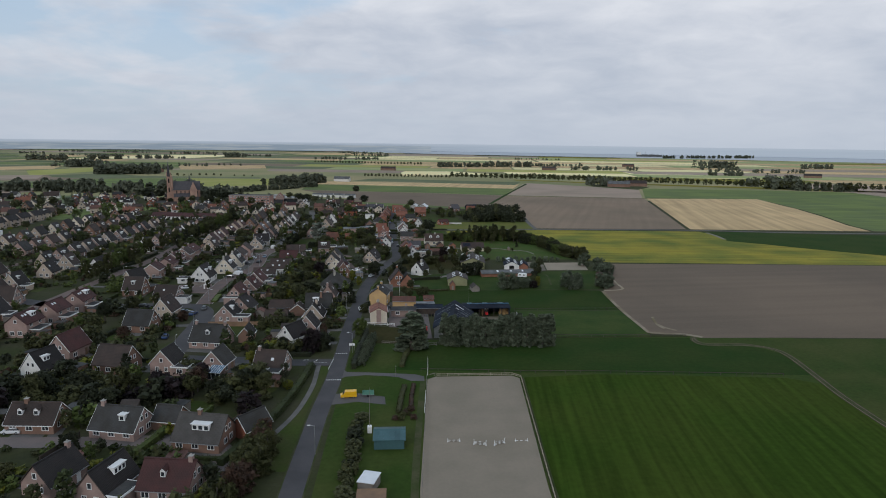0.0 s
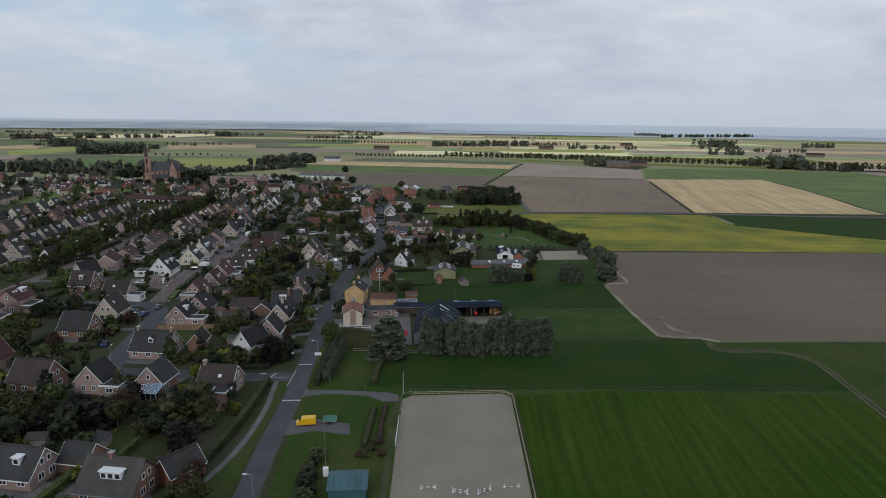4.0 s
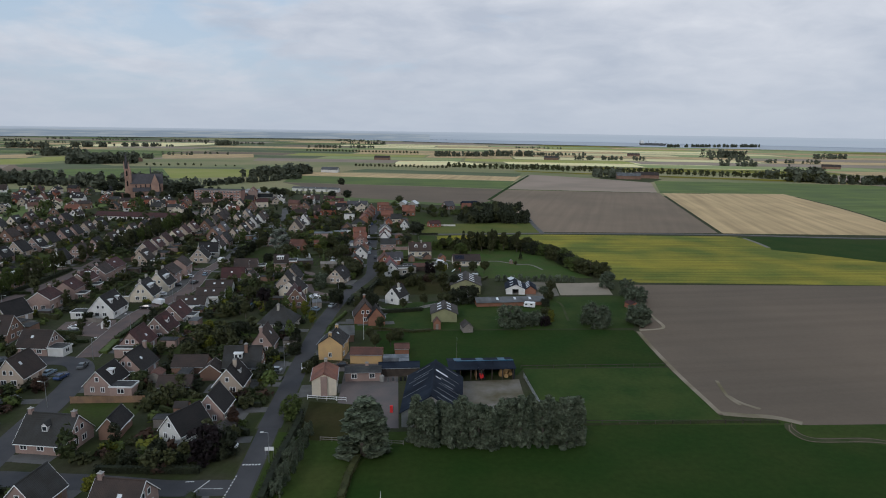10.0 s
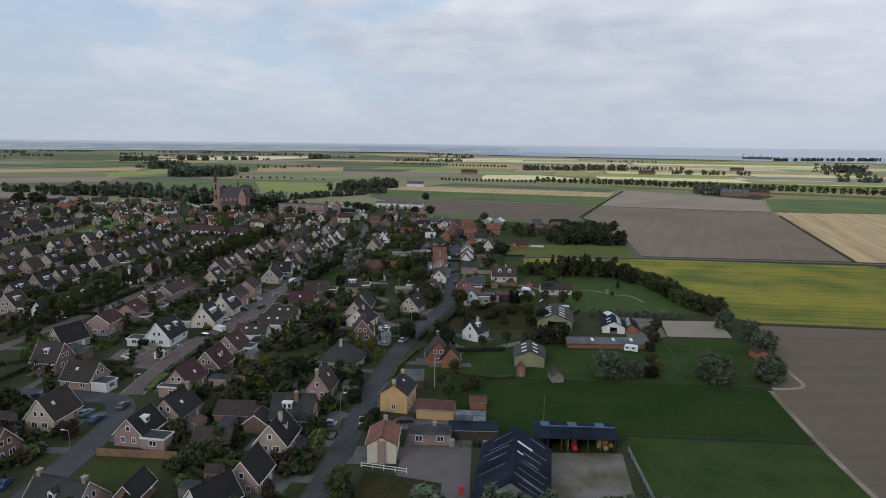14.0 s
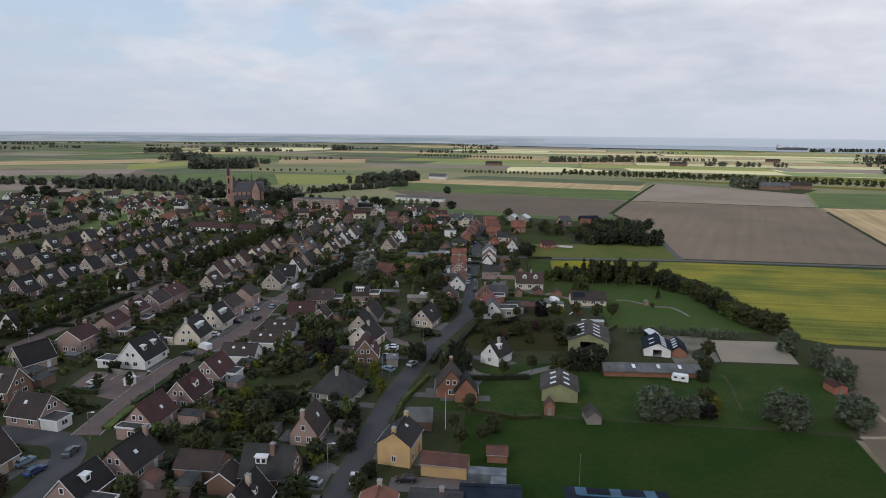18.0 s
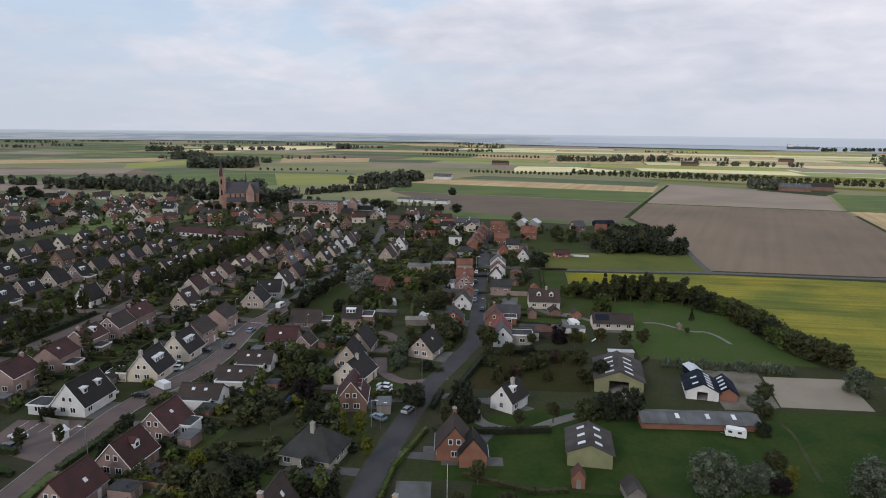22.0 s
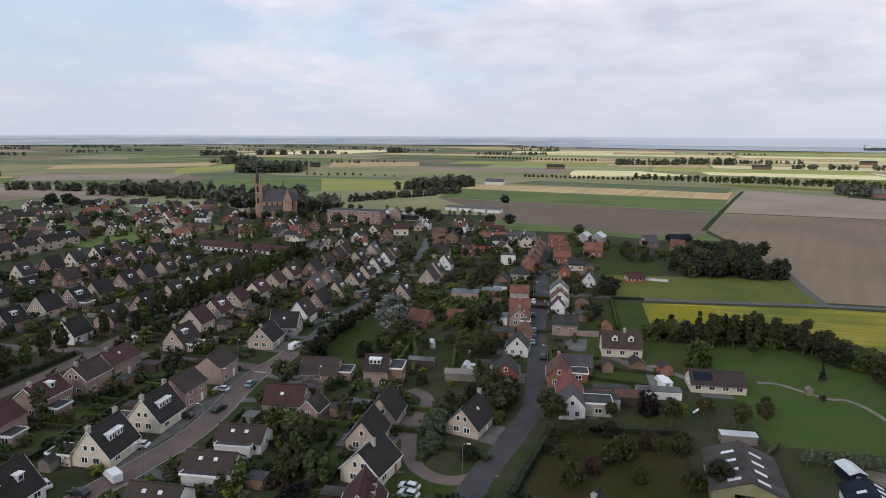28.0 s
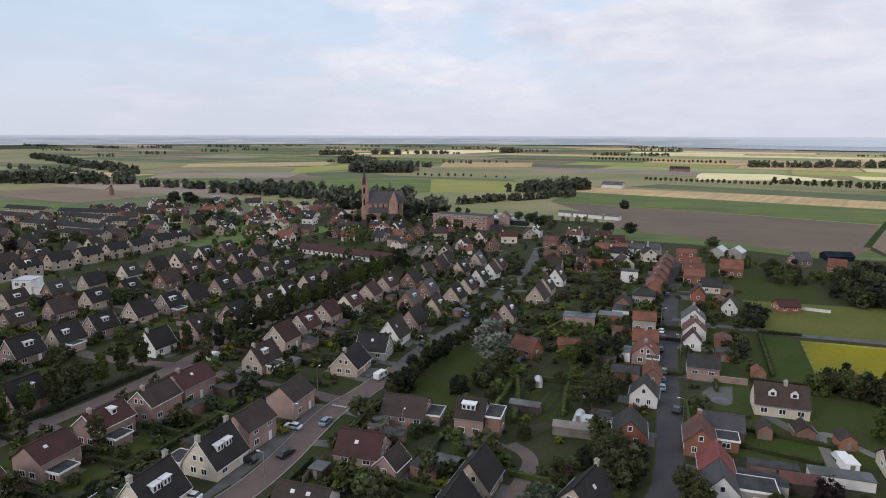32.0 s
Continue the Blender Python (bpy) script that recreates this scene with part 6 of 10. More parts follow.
row(-195, (215, 235, 256, 280, 302), ("brick_brown", "brick_pink", "brick_buff"), ("roof_brown", "roof_black"), LAB)
row(-228, (240, 262, 285, 306, 330), ("brick_buff", "brick_pink"), ("roof_brown", "roof_black"), LAB)
row(-258, (270, 292, 316, 340, 362), ("brick_buff", "white_wall"), ("roof_brown", "roof_black"), LAB)
row(-93, (415, 430, 447, 466, 482, 498, 514, 530), ("brick_buff", "brick_pink", "white_wall"), ("roof_black", "roof_brown"), LAB, group="houses in the north street")
row(-67, (432, 450), ("brick_buff", "brick_pink"), ("roof_black", "roof_maroon"), LAB, group="houses in the north street")
row(-62, (478, 494, 512), ("brick_buff", "white_wall"), ("roof_brown", "roof_grey"), LAB, group="houses in the north street")
row(-106, (452, 470, 512, 534), ("brick_buff", "brick_brown"), ("roof_black", "roof_slate"), LAB)

# terraces and larger blocks
for cx, cy, n, tr in ((-397, 535, 12, -2), (-421, 571, 7, -5), (-382, 567, 3, 8), (-506, 588, 7, 2), (-441, 594, 9, 11), (-478, 556, 5, 2), (-352, 515, 5, 4)):
    for k in range(n):
        off = (k - (n - 1) / 2) * 6.4
        far_house(cx + off * math.cos(radians(tr)), cy + off * math.sin(radians(tr)), tr + 90, 9.4, 7.35, 5.8, 9.0, "brick_buff", "roof_black", False, False)
for k in range(9):
    far_house(-180 + (k - 4) * 7.0 * 0.99, 533 - (k - 4) * 7.0 * 0.17, 80, 9, 8.1, 2.9, 6.2, "white_wall", "roof_maroon", False, False)
school = thing("school", -161.5, 669, -5, 0, "long three-storey pink brick block with flat roof", "school")
PLACED.append((-172, 669, 15))
PLACED.append((-150, 669, 15))
part("wall", Shape().box(-21.5, -6.5, -0.1, 21.5, 6.5, 9.6), "brick_rose", school)
part("flat_roof", Shape().box(-21.9, -6.9, 9.6, 21.9, 6.9, 9.9), "bitumen", school)
part("fascia", Shape().box(-21.95, -7.0, 9.35, 21.95, -6.9, 9.95), "concrete", school)
for k in range(13):
    for zz in (0.9, 4.1, 7.2):
        window(school, -19.2 + 3.2 * k, -6.5, zz, -90, 1.9, 1.5, 2, False)
house(-131, 673, 5, 9, 9, 7.5, 12.5, "brick_pink", "roof_orange", "brick house with orange roof beside the school", trim=None, near=False)
hall = thing("sports_hall", -136, 697, -5, 0, "low grey flat-roofed hall with glazed front", "hall")
PLACED.append((-136, 697, 22))
part("wall", Shape().box(-24, -8, -0.1, 24, 8, 5.2), "concrete", hall)
part("glass_front", Shape().box(-20, -8.12, 0.6, 20, -8.0, 4.2), "glass", hall)
part("flat_roof", Shape().box(-24.4, -8.4, 5.2, 24.4, 8.4, 5.5), "polycarbonate", hall)
part("plant_room", Shape().box(-8, -3, 5.5, 4, 4, 7.6), "metal", hall)
villa = thing("modern_house", -266, 419, 20, 0, "white modern house with flat grey roofs", "house")
PLACED.append((-266, 419, 10))
part("wall", Shape().box(-6, -4, -0.1, 2, 4, 6.2), "white_wall", villa)
part("flat_roof", Shape().box(-6.3, -4.3, 6.2, 2.3, 4.3, 6.45), "polycarbonate", villa)
part("wing", Shape().box(2, -3.5, -0.1, 8.5, 3.5, 3.2), "white_wall", villa)
part("wing_roof", Shape().box(2.0, -3.8, 3.2, 8.8, 3.8, 3.4), "polycarbonate", villa)
for xx, zz in ((-4, 0.9), (-1, 0.9), (-4, 3.8), (-1, 3.8)):
    window(villa, xx, -4, zz, -90, 1.8, 1.5, 2, False)
mill = thing("windmill", -597, 746, 25, 0, "dark tapered windmill with four lattice sails", "windmill")
mill.scale = (0.6, 0.6, 0.6)
part("tower", Shape().tube((0, 0, -0.1), (0, 0, 16), 4.6, 2.6, 10), "brick_brown", mill)
part("cap", Shape().tube((0, 0, 16), (0, 0, 19), 3.0, 0.6, 10), "wood_dark", mill)
part("gallery", Shape().tube((0, 0, 6), (0, 0, 6.3), 5.4, 5.4, 16), "wood_grey", mill)
part("shaft", Shape().tube((0, -2, 17.2), (0, -4.2, 17.2), 0.3, 0.3, 8), "wood_dark", mill)
for k in range(4):
    a = radians(35 + 90 * k)
    ux, uz = math.cos(a), math.sin(a)
    sail = part("sail", Shape().tube((0, -4.1, 17.2), (11 * ux, -4.1, 17.2 + 11 * uz), 0.18, 0.1, 6), "wood_grey", mill)
    ring = [(3 * ux, 17.2 + 3 * uz), (10.8 * ux, 17.2 + 10.8 * uz), (10.8 * ux - 1.9 * uz, 17.2 + 10.8 * uz + 1.9 * ux), (3 * ux - 1.9 * uz, 17.2 + 3 * uz + 1.9 * ux)]
    part("sail_lattice", Shape().solid([(p, -4.14, q) for p, q in ring], [(p, -4.06, q) for p, q in ring]), "wood", sail)
sheet("pond_green", [(-213, 559), (-208, 576), (-175, 577), (-168, 541), (-196, 545)], "lawn", 0.05, "green lawn round a village pond", "lawn")
PLACED.append((-192, 560, 15))
solo("village_pond", Shape().solid([(-200, 548, 0.0), (-182, 546, 0.0), (-176, 552, 0.0), (-186, 558, 0.0), (-198, 556, 0.0)], [(-200, 548, 0.07), (-182, 546, 0.07), (-176, 552, 0.07), (-186, 558, 0.07), (-198, 556, 0.07)]), "glass", label="dark still village pond on a lawn", category="pond")

# along the old road: small houses on both sides
villa_at(-0.2, 359.7, 4, 6, 7, 3.4, 6.6, "white_wall", "roof_slate", "white gabled house with dark slate and red roof", trim=None, annex=[(3.5, -1, 11, 5, 3.4, "stone")], gable=2)
villa_at(-0.7, 367, 4, 6.2, 7.2, 3.4, 6.7, "brick_orange", "roof_red", "old house with bright red tiled roof", trim=None)
villa_at(-3.6, 379.5, 3, 6.2, 8.4, 3.2, 6.3, "brick_orange", "roof_rust", "old orange brick house with rust-red roof", trim=None, chim=[(0, 4)], annex=[(3.3, 0, 9, 5, 2.8, "brick_orange")])
villa_at(1, 387.5, 94, 6, 9, 2.8, 5.2, "brick_brown", "roof_slate", "low brick house with dark slate roof", trim=None, near=False)
villa_at(-18, 378.5, 5, 7, 8, 2.8, 5.9, "brick_red", "roof_grey", "low red brick house with grey hipped gable roof", trim=None, chim=[(0, 4.2)])
villa_at(-16.4, 400, 0, 6.6, 6.6, 3, 6.4, "white_wall", "roof_grey", "white gabled cottage with grey roof", trim=None)
OLD = "old houses on the main road"
villa_at(-15.4, 415.5, 4, 4.6, 7.6, 2.8, 4.8, "brick_brown", "roof_orange", "small brick cottage with orange pantile roof", trim=None, gable=1, near=False, group=OLD)
villa_at(-18.3, 431.5, 2, 7.4, 8.4, 3.0, 6.5, "brick_pink", "roof_orange", "brick house with broad orange pantile gable", trim=None, chim=[(0, -3.6)], sky=[(1, -2, 0.5)], near=False, group=OLD,
         annex=[(0.6, -8.4, 4.4, -5.0, 3.3, "brick_brown")])
villa_at(-19, 441.8, 92, 6.4, 7.6, 3.6, 6.5, "stone", "roof_orange", "pale rendered street house with orange tiled roof", trim=None, chim=[(0, 0)], gable=1, near=False, group=OLD)
villa_at(-20.8, 462.5, 94, 5.2, 7.6, 4.4, 6.6, "stone", "roof_orange", "pale rendered house with orange tiled roof", trim=None, gable=1, near=False, group=OLD)
villa_at(-30.2, 486, 0, 6.4, 7.5, 3, 6.0, "brick_brown", "roof_brown", "brown brick gabled house with two windows", trim=None, gable=2, near=False, group=OLD)
villa_at(-23.6, 501, 90, 8, 8.4, 3.8, 6.3, "stone", "roof_grey", "pale stone house with dark hipped roof", trim=None, hip=2.8, near=False, group=OLD)
for y, turn, rf, wl_ in ((519, 4, "roof_orange", "brick_orange"), (532, 3, "roof_rust", "brick_red"), (546, 3, "roof_orange", "brick_orange"), (560, 2, "roof_rust", "brick_brown"), (574, 2, "roof_orange", "brick_red")):
    villa_at(-20.6 + 0.05 * (y - 519), y, turn, 6.4, 12.2, 4.2, 6.9, wl_, rf, f"old brick terrace house with {rf[5:]} pantile roof", trim=None, chim=[(0, 5)], gable=1, near=False, group=OLD)
for x, y, turn, ln, rf, wl_ in ((-52, 599, 97, 9.5, "roof_orange", "brick_red"), (-43, 600.5, 97, 7, "roof_orange", "brick_orange"), (-35, 605, 82, 8, "roof_slate", "white_wall"), (-26.5, 607, 80, 8.5, "roof_slate", "stone")):
    villa_at(x, y, turn, 7, ln, 4.4, 6.8, wl_, rf, f"terrace house with {rf[5:]} roof at the street bend", trim=None, chim=[(0, 3)], gable=0, near=False, group=OLD)
villa_at(-8.8, 596.5, 92, 6.6, 9.6, 5.0, 6.8, "brick_red", "roof_orange", "two-storey red brick house with white windows", trim=None, gable=1, near=False, group=OLD)
villa_at(-2.4, 426, 92, 7, 8.4, 3.2, 5.6, "brick_pink", "roof_grey", "pink rendered house with grey roof beside a wall", trim=None)
villa_at(-5.2, 449, 2, 5.0, 6.2, 2.8, 5.8, "white_wall", "roof_maroon", "small white gabled house with brown roof", gable=1, near=False, group=OLD)
villa_at(-4.6, 460.5, 2, 7.0, 7.6, 3.2, 6.5, "white_wall", "roof_rust", "white gabled cottage with rust-red pantile roof", trim=None, chim=[(0, 0)], sky=[(1, 0, 0.5)], near=False, group=OLD)
villa_at(-5.0, 474, 2, 7.6, 8, 3.6, 7.0, "white_wall", "roof_slate", "white gabled cottage with dark slate roof", trim=None, chim=[(0, 2)], sky=[(1, 0, 0.5), (1, 2, 0.5)], near=False, group=OLD)
villa_at(-3.3, 514, 2, 5.4, 7, 3.0, 6.0, "brick_red", "roof_brown", "small red brick gabled house with brown roof", trim=None, gable=1, near=False, group=OLD)
villa_at(2.2, 530, 92, 6.6, 8, 3.0, 6.0, "cream", "roof_grey", "cream house with mossy grey roof", trim=None, gable=1, near=False, group=OLD)
for y in (545, 558):
    villa_at(-4.8, y, 92, 6.6, 8.8, 4.0, 6.6, "brick_orange", "roof_orange" if y < 550 else "roof_rust", "brick street house with orange tiled roof and white eaves", trim=None, chim=[(0, 2)], gable=1, near=False, group=OLD)
villa_at(-6, 574, 92, 6.6, 8.4, 4.0, 6.6, "brick_red", "roof_orange", "brick street house with orange tiled roof", trim=None, gable=1, near=False, group=OLD)
villa_at(8, 496.5, -6, 5.6, 8, 3.2, 7, "white_wall", "roof_grey", "white gabled house with steep grey roof", trim=None, near=False)
villa_at(11.8, 568.6, 94, 8, 9.8, 4.2, 7.8, "brick_orange", "roof_orange", "large house with orange pantile roof and white base", trim=None, near=False)
house(28.6, 509, 110, 6, 8, 2.4, 4.2, "brick_red", "roof_maroon", "low dark red timber cabin", trim=None, near=False, category="cabin")
house(46, 604, 120, 9, 10, 3.2, 7.6, "brick_brown", "roof_slate", "dark farmhouse with solar roof", trim=None, near=False)
house(60, 590, 80, 8, 9, 3.2, 7.6, "brick_orange", "roof_orange", "brick cottage with orange roof among trees", trim=None, near=False)
for yy in (616.5, 618):
    house(8.3 if yy < 617 else 17, yy, -18, 7.6, 9, 3.8, 6.2, "concrete", "polycarbonate", "pale grey sheeted gabled shed", trim=None, near=False, gable=0, front=0, category="shed", group="pale sheds")

# the dormered farmhouse, the solar bungalow and their outbuildings
villa_at(14.9, 406.9, 93, 8.2, 11.9, 3, 6.9, "cream", "roof_thatch", "cream farmhouse with brown roof and two white dormers", trim=None, chim=[(0, -1)], dorm=[(-1, 2.5, 1.9, "gable"), (-1, -3, 1.9, "gable")], gable=1)
villa_at(37.7, 383.5, 92, 7.6, 13.8, 2.3, 4.9, "cream", "roof_brown", "long low bungalow with brown roof and solar panels", trim=None, solarp=[(-1, 1.5, 7, 6)], gable=1)
house(18, 392, 10, 4.5, 5, 2.4, 4.2, "brick_brown", "roof_brown", "small brick garden house", trim=None, gable=0, front=0)
villa_at(2.6, 312.8, -30, 6.2, 7.6, 2.9, 6.5, "white_wall", "roof_black", "white house with black roof, dormer and white chimney", trim=None, chim=[(1.0, 0)], dorm=[(1, -1, 1.8, "flat")], gable=1)
house(-8.6, 285.8, 6, 8.6, 8.5, 3.0, 8.8, "brick_orange", "roof_brown", "orange brick farmhouse with steep brown roof", trim=None, chim=[(0, 4.0)], gable=1)
house(-4.6, 282.9, 6, 6.4, 6, 3.0, 7.4, "brick_orange", "roof_black", "gabled brick wing with round windows", trim=None, front=0, gable=0)

sheet("patio", [(-2, 406.7), (4.7, 409.1), (5.1, 419.1), (-0.5, 417.1), (-2.6, 412)], "paving", 0.055, "grey paved patio in a garden", "pavement")
# the ochre house, the cottage and the yard buildings
villa_at(-16.2, 253.6, -9, 7, 8.4, 4.8, 7.3, "yellow", "roof_black", "ochre plastered house with black roof and two chimneys", trim=None, chim=[(0, -4.5), (0, 4.5)], sky=[(1, 1, 0.6)], gable=1)
villa_at(-6.1, 248.4, 86, 4.4, 9.2, 2.8, 4.0, "yellow", "roof_rust", "low ochre outbuilding with rust-red roof", trim=None, gable=0, front=0, category="outbuilding")
house(-14.2, 267.8, 95, 5, 6, 2.6, 4.4, "brick_brown", "sheet_grey", "brick outbuilding with grey sheet roof", trim=None, gable=0, front=0, category="outbuilding")
villa_at(-16, 228.6, 3, 6.1, 8.8, 4.2, 5.8, "cream", "roof_orange", "cream cottage with orange-red roof and brick chimney breast", trim=None, chim=[(0, 4.6)], gable=1)
solo("chimney_breast", Shape().box(-0.8, -0.35, 0, 0.8, 0.0, 5.2), "brick_pink", -15.8, 224.1, 3, label="brick chimney breast against a cream gable", category="chimney")


# ---- farm buildings ----
def barn(x, y, rot, W, L, he, hr, wall, roof, label, lights=(), gate=None, bays=0, category="barn", base=None, strake=False):
    """A sheeted barn: roof sheets as bays, roof lights as pieces of their own, gate: (width, height, half open)."""
    ob = thing("barn", x, y, rot, 0, label, category)
    PLACED.append((x, y, max(W, L) * 0.6))
    a, b = W / 2, L / 2
    k = (hr - he) / a
    if gate:
        gw, gh = gate[0] / 2, gate[1]
        s = Shape()
        s.prism([(-a, -0.1), (-gw, -0.1), (-gw, gh), (-gw, hr - k * gw), (-a, he)], -b, -b + 0.25)
        s.prism([(gw, -0.1), (a, -0.1), (a, he), (gw, hr - k * gw), (gw, gh)], -b, -b + 0.25)
        s.prism([(-gw, gh), (gw, gh), (gw, hr - k * gw), (0, hr - 0.05), (-gw, hr - k * gw)], -b, -b + 0.25)
        s.box(-a, -b + 0.25, -0.1, -a + 0.25, b, he).box(a - 0.25, -b + 0.25, -0.1, a, b, he)
        s.prism([(-a + 0.25, -0.1), (a - 0.25, -0.1), (a - 0.25, he), (0, hr - 0.05), (-a + 0.25, he)], b - 0.25, b)
        part("wall", s, wall, ob)
        part("door_panel", Shape().box(gw - 0.05, -b - 0.12, 0.05, gw + gate[0] * 0.55, -b - 0.04, gh), wall, ob, "sliding barn door pushed aside")
        part("floor", Shape().box(-a + 0.25, -b + 0.1, 0, a - 0.25, b - 0.25, 0.06), "concrete", ob)
    else:
        part("wall", Shape().prism([(-a, -0.1), (a, -0.1), (a, he), (0, hr - 0.05), (-a, he)], -b, b), wall, ob)
    if base:
        part("plinth", Shape().box(-a - 0.05, -b - 0.05, -0.1, a + 0.05, b + 0.05, 0.9), base, ob)
    e, t = 0.5, 0.14
    n = max(1, bays)
    for sx in (-1, 1):
        for i in range(n):
            y0, y1 = -b - 0.3 + (L + 0.6) * i / n, -b - 0.3 + (L + 0.6) * (i + 1) / n - (0.04 if n > 1 else 0)
            ring = [(sx * (a + e), y0, he - e * k), (sx * (a + e), y1, he - e * k), (0, y1, hr), (0, y0, hr)]
            if sx < 0:
                ring = ring[::-1]
            part("roof_sheet", Shape().solid(ring, [(p, q, z + t) for p, q, z in ring]), roof, ob)
    part("ridge", Shape().prism([(-0.35, hr + 0.02), (0.35, hr + 0.02), (0.0, hr + 0.3)], -b - 0.3, b + 0.3), roof, ob)
    if strake:
        rs = random.Random(7)
        for k2 in range(16):
            sx, yy, u0, u1 = rs.choice((-1, 1)), rs.uniform(-b, b - 0.4), rs.uniform(0.0, 0.5), rs.uniform(0.6, 1.0)
            xa, xb = (a + e) * (1 - u0), (a + e) * (1 - u1) + 0.1
            za, zb = hr - k * xa + t + 0.015, hr - k * xb + t + 0.015
            w = rs.uniform(0.15, 0.4)
            ring = [(sx * xa, yy, za), (sx * xa, yy + w, za), (sx * xb, yy + w, zb), (sx * xb, yy, zb)]
            part("strake", Shape().solid([(p, q, z - 0.05) for p, q, z in ring], [(p, q, z + 0.03) for p, q, z in ring]), "sheet_strake", ob, "pale weathered roof strake")
    for sx, yy, up, w, ln in lights:
        x0, x1 = a * (1 - up), a * (1 - up) - ln
        z0, z1 = slope_z(W, he, hr, x0) + t + 0.01, slope_z(W, he, hr, x1) + t + 0.01
        ring = [(sx * x0, yy - w / 2, z0), (sx * x0, yy + w / 2, z0), (sx * x1, yy + w / 2, z1), (sx * x1, yy - w / 2, z1)]
        part("rooflight", Shape().solid([(p, q, z - 0.08) for p, q, z in ring], [(p, q, z + 0.05) for p, q, z in ring]), "rooflight", ob, "pale translucent roof sheet")
    return ob


barn(19.6, 290.8, -3, 9.0, 10.6, 3.1, 5.0, "olive_wall", "sheet_dark", "olive-green sheeted barn with dark corrugated roof", [(s, y, 0.45, 1.0, 1.5) for s in (-1, 1) for y in (-3.4, 0, 3.4)], bays=7)
barn(31.9, 332.2, -6, 12.4, 16, 3.6, 6.1, "olive_wall", "sheet_dark", "large olive-green barn with open gate and dark roof", [(s, y, 0.42, 0.9, 2.2) for s in (-1, 1) for y in (-6, -2.5, 1, 4.5)],
     gate=(5.0, 3.4), bays=9)
barn(52.6, 328.3, -8, 7.8, 10.4, 2.4, 4.3, "white_wall", "sheet_navy", "white stable with dark blue roof and roof lights", [(1, y, 0.3, 0.9, 1.6) for y in (-4.2, -2.1, 0, 2.1, 4.2)] + [(-1, y, 0.4, 0.8, 1.4) for y in (-3, 1)],
     bays=8, gate=(2.6, 2.2))
barn(58.9, 328.2, -8, 4.6, 10, 1.9, 3.5, "brick_orange", "sheet_navy", "low brick stable wing with blue roof and solar panels", [(-1, y, 0.3, 0.9, 1.4) for y in (-3.6, -1.2, 1.2, 3.6)], bays=7)
barn(46.6, 309, 94, 6.6, 27, 1.7, 2.7, "brick_orange", "sheet_grey", "long low brick shed with grey fibre-cement roof", [(-1, y, 0.4, 0.9, 1.6) for y in (-8, -2, 5)], bays=13)
shed(16.3, 278.6, 0, 2.4, 2.6, 2.4, 3.9, "brick_orange", "roof_rust", "tiny brick hut with pointed rust-red roof")
shed(93.6, 302, 10, 3.6, 4.6, 2.0, 2.8, "brick_red", "roof_maroon", "small red timber field shed")
shed(26.2, 276, 8, 3.4, 4.8, 1.8, 3.2, "wood_grey", "sheet_dark", "small weathered hut with dark roof and pale front")

# the big navy shed, the blue open-fronted hay barn, the lean-to
barn(11.5, 216.5, -6, 13.5, 22, 3.6, 7.8, "concrete", "sheet_navy", "old farm shed with dark blue patched sheet roof", [(1, 5, 0.5, 0.7, 3.2), (1, 1, 0.75, 0.5, 1.2)], bays=17, strake=True)
hay = thing("hay_barn", 27, 236.5, 1, 0, "open-fronted hay barn with bright blue roof", "barn")
for k in range(6):
    part("post", Shape().box(-7.4 + 2.9 * k, -3.6, -0.1, -7.15 + 2.9 * k, -3.35, 3.4), "wood_dark", hay)
part("back_wall", Shape().box(-7.6, 3.2, -0.1, 7.6, 3.4, 2.9), "sheet_navy", hay)
for sx in (-1, 1):
    part("side_wall", Shape().box(sx * 7.6 - 0.1, -3.4, -0.1, sx * 7.6 + 0.1, 3.2, 2.9), "sheet_navy", hay)
part("partition", Shape().box(-2.9, -3.3, -0.1, -2.75, 3.2, 2.8), "wood", hay)
for k in range(9):
    x0, x1 = -10.5 + 18.5 * k / 9, -10.5 + 18.5 * (k + 1) / 9 - 0.05
    ring = [(x0, -4.3, 3.3), (x1, -4.3, 3.3), (x1, 0.6, 3.9), (x0, 0.6, 3.9)]
    part("roof_sheet", Shape().solid(ring, [(p, q, z + 0.12) for p, q, z in ring]), "sheet_navy", hay)
    ring = [(x0, 0.6, 3.9), (x1, 0.6, 3.9), (x1, 3.8, 3.5), (x0, 3.8, 3.5)]
    part("roof_sheet", Shape().solid(ring, [(p, q, z + 0.12) for p, q, z in ring]), "sheet_blue" if k % 3 == 1 else "sheet_navy", hay, "bright blue roof sheet" if k % 3 == 1 else "")
part("fascia", Shape().box(-8, 0.3, 3.95, 8, 0.75, 4.12), "sheet_blue", hay, "bright blue ridge sheet")
for k in range(11):
    r = random.Random(k)
    bx, bz = 3.4 + 1.25 * (k % 3) + r.uniform(-0.1, 0.1), 0.6 + 1.15 * (k // 4)
    solo("hay_bale", Shape().tube((0, -0.6, 0), (0, 0.6, 0), 0.6, 0.6, 12), "hay", 28 + bx, 235 + r.uniform(-0.6, 1.6), 0, 0.62 + (1.15 if k > 7 else 0), "round bale of brown hay in the barn", "hay bale", "hay bales")
tractor = thing("tractor", 25.6, 234.2, 0, 0, "dark red tractor parked in the hay barn", "tractor")
part("hood", Shape().box(-0.45, -2.0, 0.8, 0.45, -0.3, 1.6), "red_paint", tractor)
part("cab", Shape().box(-0.7, -0.3, 0.9, 0.7, 1.2, 2.6), "glass", tractor)
part("cab_roof", Shape().box(-0.8, -0.4, 2.6, 0.8, 1.3, 2.75), "white", tractor)
